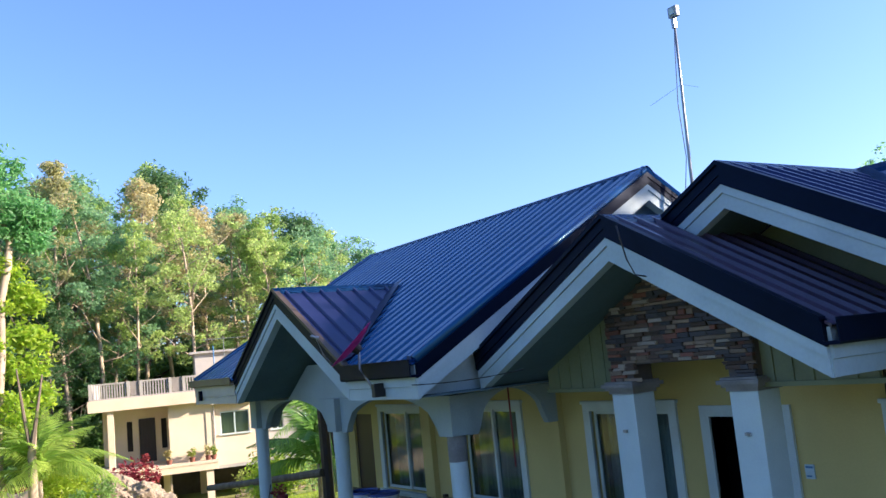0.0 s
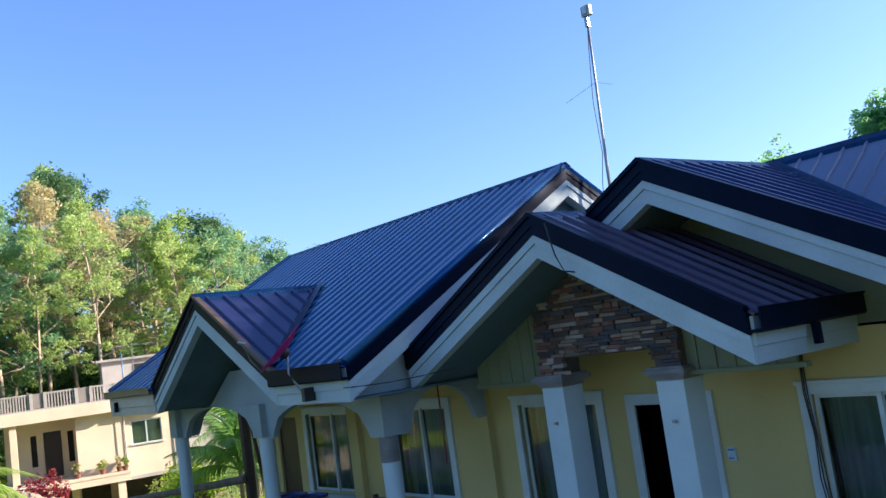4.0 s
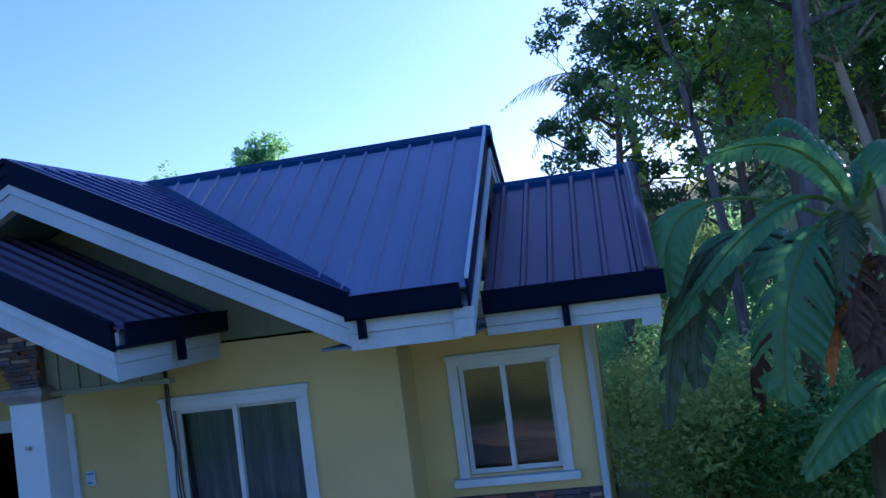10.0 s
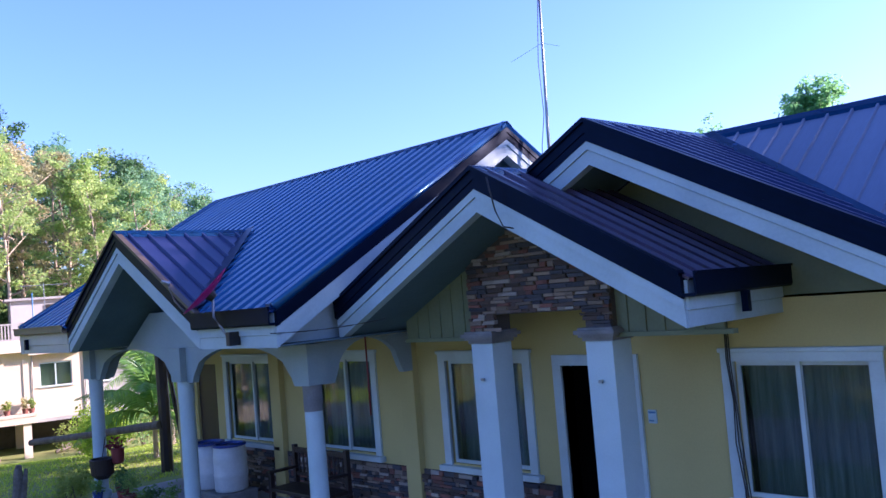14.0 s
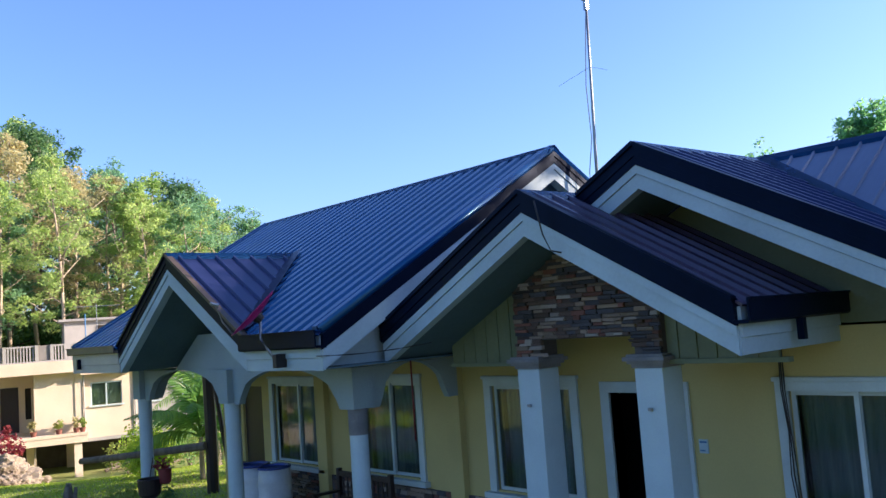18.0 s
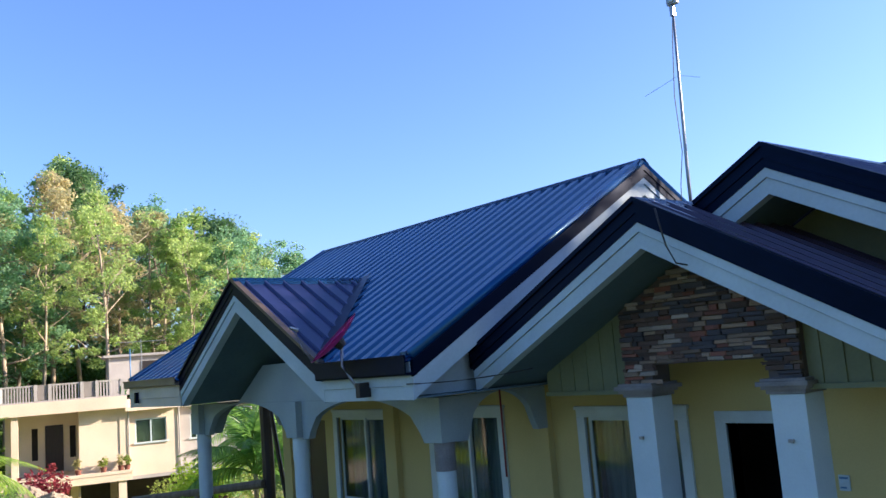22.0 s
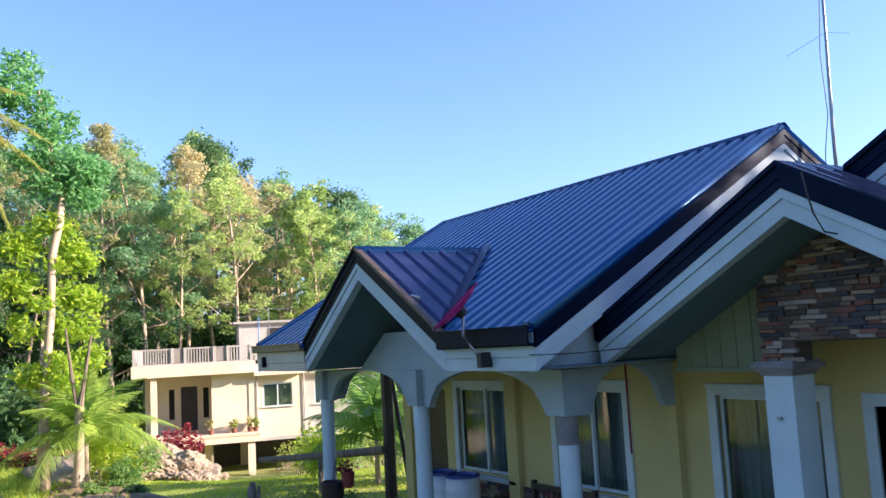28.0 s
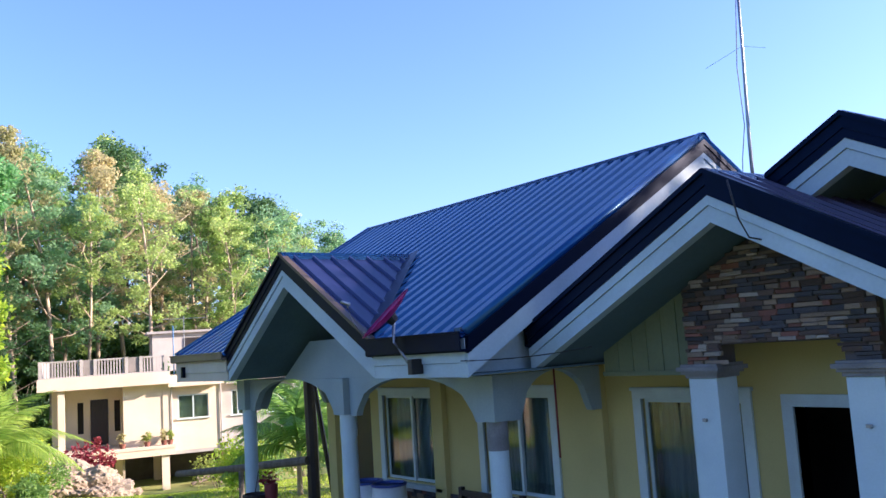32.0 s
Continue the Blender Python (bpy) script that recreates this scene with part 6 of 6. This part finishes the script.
# lawn: tufts of grass
def grass(name, label, seed, n, x0, x1, y0, y1, size, leafm):
    g = np.random.default_rng(seed)
    x, y = g.uniform(x0, x1, n), g.uniform(y0, y1, n)
    z = np.array([ground_z(a, b) for a, b in zip(x, y)])
    a = g.uniform(0, 6.28, n)
    h = size * g.uniform(0.5, 1.3, n)
    dx, dy = np.cos(a) * 0.018, np.sin(a) * 0.018
    lx, ly = g.normal(0, 0.4, n) * h, g.normal(0, 0.4, n) * h
    P = np.stack([np.stack([x - dx, y - dy, z], 1), np.stack([x + dx, y + dy, z], 1), np.stack([x + lx, y + ly, z + h], 1)], 1).reshape(-1, 3)
    ob = new(name, np_mesh(name, P, np.arange(3 * n).reshape(-1, 3), leafm))
    return tagged(ob, label, "grass", kind="stuff")


grass("lawn_grass", "short bright green grass on the lawn", 7, 52000, -30, -9.8, -5.0, 7.5, 0.045, LEAF_SUN)
grass("verge_grass", "rough grass on the road verge", 8, 9000, -45, -14, -5.0, -2.5, 0.16, LEAF_SUN)
grass("verge_grass", "rough grass on the road verge", 9, 9000, -48, -16, -12.5, -9.7, 0.22, LEAF_SUN)

# ---- slope behind and beside the house ----
grow_tree("hillside_tree", "dark leafy tree rising behind the low roof", set_down(10.0, 13.8), 401, 8.4, 0.34, 1.7, 3600, 0.18, WOOD_BLUE, BARK, r0=0.17, nb=13, spray=(0.17, 0.17, 0.12), per=26, group="hillside trees")
grow_tree("hillside_tree", "broad dark tree with thick trunk on the slope", set_down(10.9, 10.8), 402, 11.0, 0.72, 2.6, 2400, 0.20, LEAF_MID, BARK, r0=0.34, lean=(-0.9, 0.5), nb=13, spray=(0.19, 0.19, 0.13), per=26, group="hillside trees")
grow_tree("hillside_tree", "slim tree with sunlit yellow green leaves", set_down(9.9, 12.6), 403, 9.2, 0.56, 1.7, 3600, 0.17, LEAF_GOLD, BARK, r0=0.15, lean=(-0.3, 0), nb=11, spray=(0.16, 0.16, 0.12), group="hillside trees")
grow_tree("hillside_tree", "slim forked tree on the slope", set_down(12.2, 9.5), 404, 10.4, 0.62, 2.6, 3000, 0.22, LEAF_MID, PALEBARK, r0=0.16, lean=(-1.2, 0), nb=11, spray=(0.3, 0.3, 0.2), group="hillside trees")
grow_tree("hillside_tree", "sunlit light green tree behind the roof ridge", set_down(-2.6, 16.5), 405, 7.9, 0.84, 0.46, 5200, 0.13, TEAL, BARK, r0=0.10, nb=8, spray=(0.09, 0.09, 0.07), per=20)
grow_tree("hillside_tree", "small light green tree behind the roof ridge", set_down(-5.4, 16.0), 406, 7.2, 0.86, 0.46, 3400, 0.13, TEAL, BARK, r0=0.09, nb=7, spray=(0.09, 0.09, 0.07), per=20)
wood_tree("hillside_tree", "dense dark tree with drooping leaves behind the low roof", set_down(7.15, 11.4), 407, 8.6, 0.42, 1.75, LEAF_DEEP, BARK, r0=0.16, lean=(0.2, 0), limbs=13, clumps=4, per=230, size=0.13, group="hillside trees")
wood_tree("hillside_tree", "broad dark tree with a thick grey trunk", set_down(9.75, 7.0), 408, 12.0, 0.56, 2.3, LEAF_DEEP, GREYBARK, r0=0.24, lean=(0.6, 0.3), limbs=12, clumps=3, per=140, size=0.14, group="hillside trees")
wood_tree("hillside_tree", "slim dark tree leaning over the slope", set_down(8.75, 8.4), 409, 9.6, 0.50, 1.9, LEAF_MID, GREYBARK, r0=0.12, lean=(-0.9, 0), limbs=9, clumps=3, per=130, size=0.13, group="hillside trees")
palm("coconut_palm", "tall coconut palm among the hillside trees", set_down(8.2, 15.5), 34, 6.6, 15, 3.4, 0.8, lean=(-0.5, -0.6), r=0.16, droop=0.6)
palm("coconut_palm", "coconut palm with low hanging fronds", set_down(7.0, 14.5), 35, 3.6, 13, 3.0, 0.75, lean=(-0.3, 0), r=0.16, droop=0.6)
# Added trees, mostly out of view, that hold low sun off the roofs.
hill = [grow_tree("hill_tree", "tall leafy tree added round the house, mostly out of view", set_down(16 + 3 * i, 14 + 2 * i), 420 + i, 15 + i, 0.3, 3.6, 6200, 0.34, lm, BARK, r0=0.25, nb=13, group="hill wood") for i, lm in enumerate((LEAF_DEEP, LEAF_MID))]
hs = np.random.default_rng(12)
for k in range(25):
    x, y = ((13.6, 15.4), (15.2, 16.6), (15.0, 19.4), (16.6, 19.8))[k] if k < 4 else (hs.uniform(13, 30), hs.uniform(29, 40))
    t = copy_thing(hill[k % 2], pose(x, y, ground_z(x, y) - 0.3, 0, 0, hs.uniform(0, 360)))
    s = hs.uniform(0.78, 0.95) if k < 4 else hs.uniform(0.42, 0.55)
    t.scale = (s, s, s)
# Unseen trees across the road, added to dim the front's reflections and skylight.
for k in range(9):
    x, y = -22 + 5.5 * k, hs.uniform(-34, -27)
    t = copy_thing(hill[k % 2], pose(x, y, ground_z(x, y) - 0.3, 0, 0, hs.uniform(0, 360)))
    s = hs.uniform(0.55, 0.75)
    t.scale = (s * 1.2, s * 1.2, s)
bb = [bush("slope_bush", "dense fresh green undergrowth on the slope", set_down(8.6 + 1.2 * i, 6.0 + 0.8 * i), 440 + i, 1.3, 2.2, 6500, 0.095, lm, group="slope undergrowth") for i, lm in enumerate((TEAL, WOOD_FRESH, LEAF_DEEP))]
for k in range(74):
    x, y = (hs.uniform(6.9, 16), hs.uniform(3.2, 14)) if k < 40 else (hs.uniform(4, 18), hs.uniform(12, 24))
    if y < 6 and x < 7.6:
        continue
    c = copy_thing(bb[int(hs.choice([0, 1, 0, 1]))], pose(x, y, ground_z(x, y) - 0.1, 0, 0, hs.uniform(0, 360)))
    c.scale = [hs.uniform(0.7, 1.15)] * 3


# banana plants beside the end of the house
DEADLEAF = mat("dead_leaf", (0.10, 0.055, 0.03), (0.05, 0.03, 0.02), rough=0.9, scale=4, fine=20, bump=0.3)
DARKLEAF = leaf_mat("limp_banana_leaf", (0.025, 0.06, 0.03), (0.05, 0.10, 0.045), 0.25, 0.5)
ORANGE = mat("withered_leaf", (0.42, 0.16, 0.03), (0.20, 0.08, 0.02), rough=0.8, scale=5, fine=20, bump=0.3)


def arched_leaf(p0, p1, p2, p3, width, face, seed, tear=0.12, fold=0.25, start=0.12):
    """A banana leaf whose midrib runs from p0 to p3; its upper side looks along face. Pleated half blades, torn here and there."""
    g = np.random.default_rng(seed)
    n = 44
    P = [Vector(p) for p in (p0, p1, p2, p3)]
    spine = []
    for i in range(n + 1):
        u = i / n
        spine.append(P[0] * (1 - u) ** 3 + P[1] * 3 * u * (1 - u) ** 2 + P[2] * 3 * u * u * (1 - u) + P[3] * u ** 3)
    V, F = [], []
    for s in (-1, 1):
        sagging, row = fold * g.uniform(0.7, 1.3), None
        for i in range(n + 1):
            u = i / n
            t = (spine[min(i + 1, n)] - spine[max(i - 1, 0)]).normalized()
            side = t.cross(Vector(face)).normalized() * s
            up = side.cross(t).normalized() * s
            w = width * 0.5 * (max(0.0, math.sin(math.pi * min(1.0, max(0.0, (u - start) / (1 - start)) * 0.93 + 0.05))) ** 0.55) * (1 - 0.12 * u) if u > start else 0.012
            split = row is not None and u > start + 0.08 and g.uniform() < tear
            if split:
                sagging = fold * g.uniform(0.6, 2.6)
            o = len(V)
            for f in (0.0, 0.33, 0.67, 1.0):
                V.append(spine[i] + side * (w * f * (1 - 0.2 * sagging * f)) + t * (w * 0.35 * f) + up * (0.012 * (-1) ** i * f + 0.10 * w * math.sin(math.pi * f)) - Vector((0, 0, w * sagging * f * f)))
            if row is not None:
                F += [(row + k, row + k + 1, o + k + 1, o + k) for k in range(1 if split else 3)]
            row = o
    rib = tube(spine, [0.026 * (1 - 0.85 * i / n) for i in range(n + 1)], 6)
    return (V, F), rib


BSTEM = mat("banana_stem", (0.14, 0.13, 0.06), (0.06, 0.04, 0.025), rough=0.7, scale=3, fine=14, bump=0.4, stretch=(3, 3, 0.5))


def banana_plant(at, h, seed, specs, label, r=0.15):
    t = thing("banana_plant", label, "banana plant", at, "banana plants")
    V, F = tube([(0, 0, 0), (0.03, 0, h * 0.5), (0, 0, h)], [r * 1.2, r, r * 0.6], 10)
    raw("stem", V, F, BSTEM, t, smooth=True)
    o = Vector(at)
    for i, (p1, p2, p3, w, face, m, tear, *bare) in enumerate(specs):
        q = [(Vector(p) - o) for p in (p1, p2, p3)]
        blade, rib = arched_leaf((0.05 * math.cos(i), 0.05 * math.sin(i), h * (0.93 + 0.02 * (i % 4)) - (0.5 if m in (DEADLEAF, ORANGE, DARKLEAF) else 0)), *q, w, face, seed + i, tear, start=bare[0] if bare else 0.12)
        lf = leaf_part("leaf", *blade, m, t)
        leaf_part("midrib", *rib, LEAF_MID if m is BANANA else m, lf)
    return t


UP, OUT = (-0.1, -0.55, 1), (-0.25, -1, 0.25)
banana_plant((9.0, 1.4, -0.1), 3.35, 500, (
    ((8.90, 1.25, 3.85), (8.40, 1.2, 4.08), (7.79, 1.2, 3.88), 0.36, (-0.1, 0.55, 0.8), BANANA, 0.03),
    ((8.50, 1.5, 3.50), (7.22, 1.3, 3.95), (7.33, 1.2, 2.70), 0.50, OUT, BANANA, 0.03, 0.58),
    ((8.70, 1.1, 3.72), (8.05, 1.05, 3.35), (7.22, 1.05, 2.35), 0.30, (-0.3, -0.9, 0.4), BANANA, 0.02, 0.30),
    ((8.72, 0.95, 3.40), (8.16, 0.9, 2.90), (8.15, 0.9, 1.72), 0.80, OUT, BANANA, 0.34, 0.36),
    ((8.95, 1.0, 3.60), (8.80, 0.95, 3.30), (8.72, 0.9, 2.55), 0.40, OUT, DARKLEAF, 0.2),
    ((9.05, 1.9, 4.0), (8.75, 2.1, 4.5), (8.45, 2.1, 4.1), 0.42, (-0.1, 0.35, 1), BANANA, 0.06),
    ((9.2, 0.9, 4.0), (9.2, 0.4, 4.0), (9.0, 0.1, 3.0), 0.50, UP, BANANA, 0.12),
    ((9.5, 1.3, 4.0), (10.1, 1.1, 3.8), (10.4, 1.0, 2.9), 0.50, UP, BANANA, 0.12),
    ((9.4, 2.0, 4.1), (9.8, 2.6, 4.0), (10.0, 3.0, 3.1), 0.50, UP, BANANA, 0.12),
    ((8.2, 1.5, 3.55), (7.42, 1.4, 3.45), (7.16, 1.3, 1.50), 0.34, OUT, DARKLEAF, 0.1, 0.55),
    ((8.3, 1.4, 3.25), (7.50, 1.3, 3.20), (7.48, 1.3, 1.85), 0.46, OUT, DARKLEAF, 0.15, 0.5),
    ((8.75, 1.1, 3.1), (8.55, 1.0, 2.9), (8.52, 1.0, 2.2), 0.42, OUT, DARKLEAF, 0.3),
    ((8.95, 1.1, 3.1), (8.80, 1.0, 2.8), (8.78, 1.0, 2.1), 0.44, OUT, DEADLEAF, 0.3),
    ((8.95, 1.2, 2.8), (8.62, 1.1, 2.6), (8.56, 1.1, 1.78), 0.20, OUT, ORANGE, 0.25),
    ((9.0, 1.1, 2.7), (8.85, 1.0, 2.4), (8.86, 1.0, 1.3), 0.36, OUT, DEADLEAF, 0.3),
    ((9.2, 1.1, 3.0), (9.2, 1.0, 2.6), (9.15, 1.0, 1.4), 0.40, OUT, DEADLEAF, 0.3)), "tall banana plant with torn drooping leaves")
banana_plant((9.5, 0.4, -0.1), 1.75, 520, (
    ((9.2, 0.6, 2.15), (8.85, 0.8, 2.0), (8.20, 0.95, 1.08), 0.56, (-0.35, -0.75, 0.6), BANANA, 0.02),
    ((9.3, -0.1, 2.2), (9.1, -0.6, 2.2), (8.9, -1.0, 1.5), 0.5, UP, BANANA, 0.1),
    ((9.8, 0.7, 2.3), (10.2, 1.0, 2.2), (10.5, 1.2, 1.5), 0.5, UP, BANANA, 0.1),
    ((9.8, 0.0, 2.3), (10.2, -0.3, 2.2), (10.5, -0.5, 1.4), 0.5, UP, BANANA, 0.1)), "young banana plant with broad leaves", 0.10)
banana_plant((8.9, 3.6, -0.1), 2.9, 540, (
    ((8.4, 3.4, 3.5), (7.9, 3.2, 3.4), (7.6, 3.1, 2.5), 0.45, UP, BANANA, 0.15),
    ((8.7, 3.0, 3.5), (8.4, 2.6, 3.4), (8.2, 2.4, 2.5), 0.45, UP, BANANA, 0.15),
    ((8.7, 4.2, 3.5), (8.4, 4.7, 3.4), (8.1, 5.0, 2.6), 0.45, UP, BANANA, 0.15),
    ((9.4, 3.8, 3.5), (9.9, 4.0, 3.4), (10.2, 4.1, 2.5), 0.45, UP, BANANA, 0.15),
    ((8.5, 3.4, 2.4), (8.3, 3.3, 2.0), (8.25, 3.3, 1.2), 0.3, OUT, DEADLEAF, 0.3)), "tall banana plant with torn drooping leaves", 0.12)

# ---- stone cladding, piece by piece ----
def stone_mesh(material, k):
    g = np.random.default_rng(900 + k)
    bm = bmesh.new()
    box(bm, -0.5, 0.5, -0.5, 0.5, -0.5, 0.5)
    front = [f for f in bm.faces if f.normal.y < -0.9]
    bmesh.ops.inset_region(bm, faces=front, thickness=0.06, depth=0.0)
    for v in bm.verts:
        if v.co.y < -0.4 and max(abs(v.co.x), abs(v.co.z)) > 0.49:
            v.co.y += 0.28
        v.co += Vector(g.uniform(-0.07, 0.07, 3))
    me = bpy.data.meshes.new("stone")
    bm.to_mesh(me)
    bm.free()
    me.materials.append(material)
    return me


STONE_ME = [stone_mesh(STONES[i % 5], i) for i in range(10)]
sg = np.random.default_rng(77)


def lay_stones(parent, x0, x1, y, z0, z1, inside, course=0.058, limit=300):
    """Courses of thin ledger stones in front of the plane y."""
    made, z, rest = 0, z1, []
    while z > z0 + 0.02:
        hgt = course * sg.uniform(0.65, 1.35)
        x = x0 - sg.uniform(0, 0.2)
        while x < x1:
            L = sg.uniform(0.06, 0.28)
            a, b = max(x, x0), min(x + L, x1)
            x += L
            if b - a < 0.03 or not inside((a + b) / 2, z - hgt / 2):
                continue
            d = sg.uniform(0.006, 0.046)
            i = int(sg.choice(10, p=[0.15, 0.07, 0.11, 0.07, 0.13, 0.13, 0.07, 0.10, 0.05, 0.12]))
            if made < limit:
                ob = new("stone", STONE_ME[i])
                ob.parent = parent
                ob.matrix_local = Matrix.Translation(((a + b) / 2, y - d / 2, z - hgt / 2)) @ Matrix.Rotation(sg.normal(0, 0.02), 4, "Y") @ Matrix.Diagonal((b - a - 0.003, d + 0.012, (hgt - 0.003) * sg.uniform(0.8, 1.12), 1))
                made += 1
            else:
                rest.append(((a + b) / 2, b - a, z - hgt / 2, hgt, d, i % 5))
        z -= hgt
    for kind in range(5):
        bm = bmesh.new()
        for c, w, zc, hgt, d, i in rest:
            if i != kind:
                continue
            box(bm, c - w / 2 + 0.003, c + w / 2 - 0.003, y - d, y + 0.004, zc - hgt / 2 + 0.003, zc + hgt / 2 - 0.003)
        if not bm.faces:
            bm.free()
            continue
        o = part("stone_course", bm, STONES[kind], parent)
        o["kind"] = "stuff"


def in_gable(x, z):
    return z < b_top(x) - 0.45 and (z > 2.80 or x < 0.20 or x > 1.45)


lay_stones(backing, -0.13, 1.78, 0.04, 2.63, 3.84, in_gable, 0.042)
clear = lambda x, z: not any(w[0] - 0.14 < x < w[1] + 0.14 and w[2] - 0.11 < z < w[3] for w in WIN.values()) and not -8.45 < x < -7.61 and not any(abs(x - p) < 0.15 for p in (-8.9, -5.58, -2.28))
lay_stones(plinth, -7.5, 0.20, WY - 0.03, 0.0, 0.74, clear, 0.05, 300)
lay_stones(plinth_end, 4.84, 6.48, 1.52, 0.70, 0.98, lambda x, z: True, 0.06, 100)
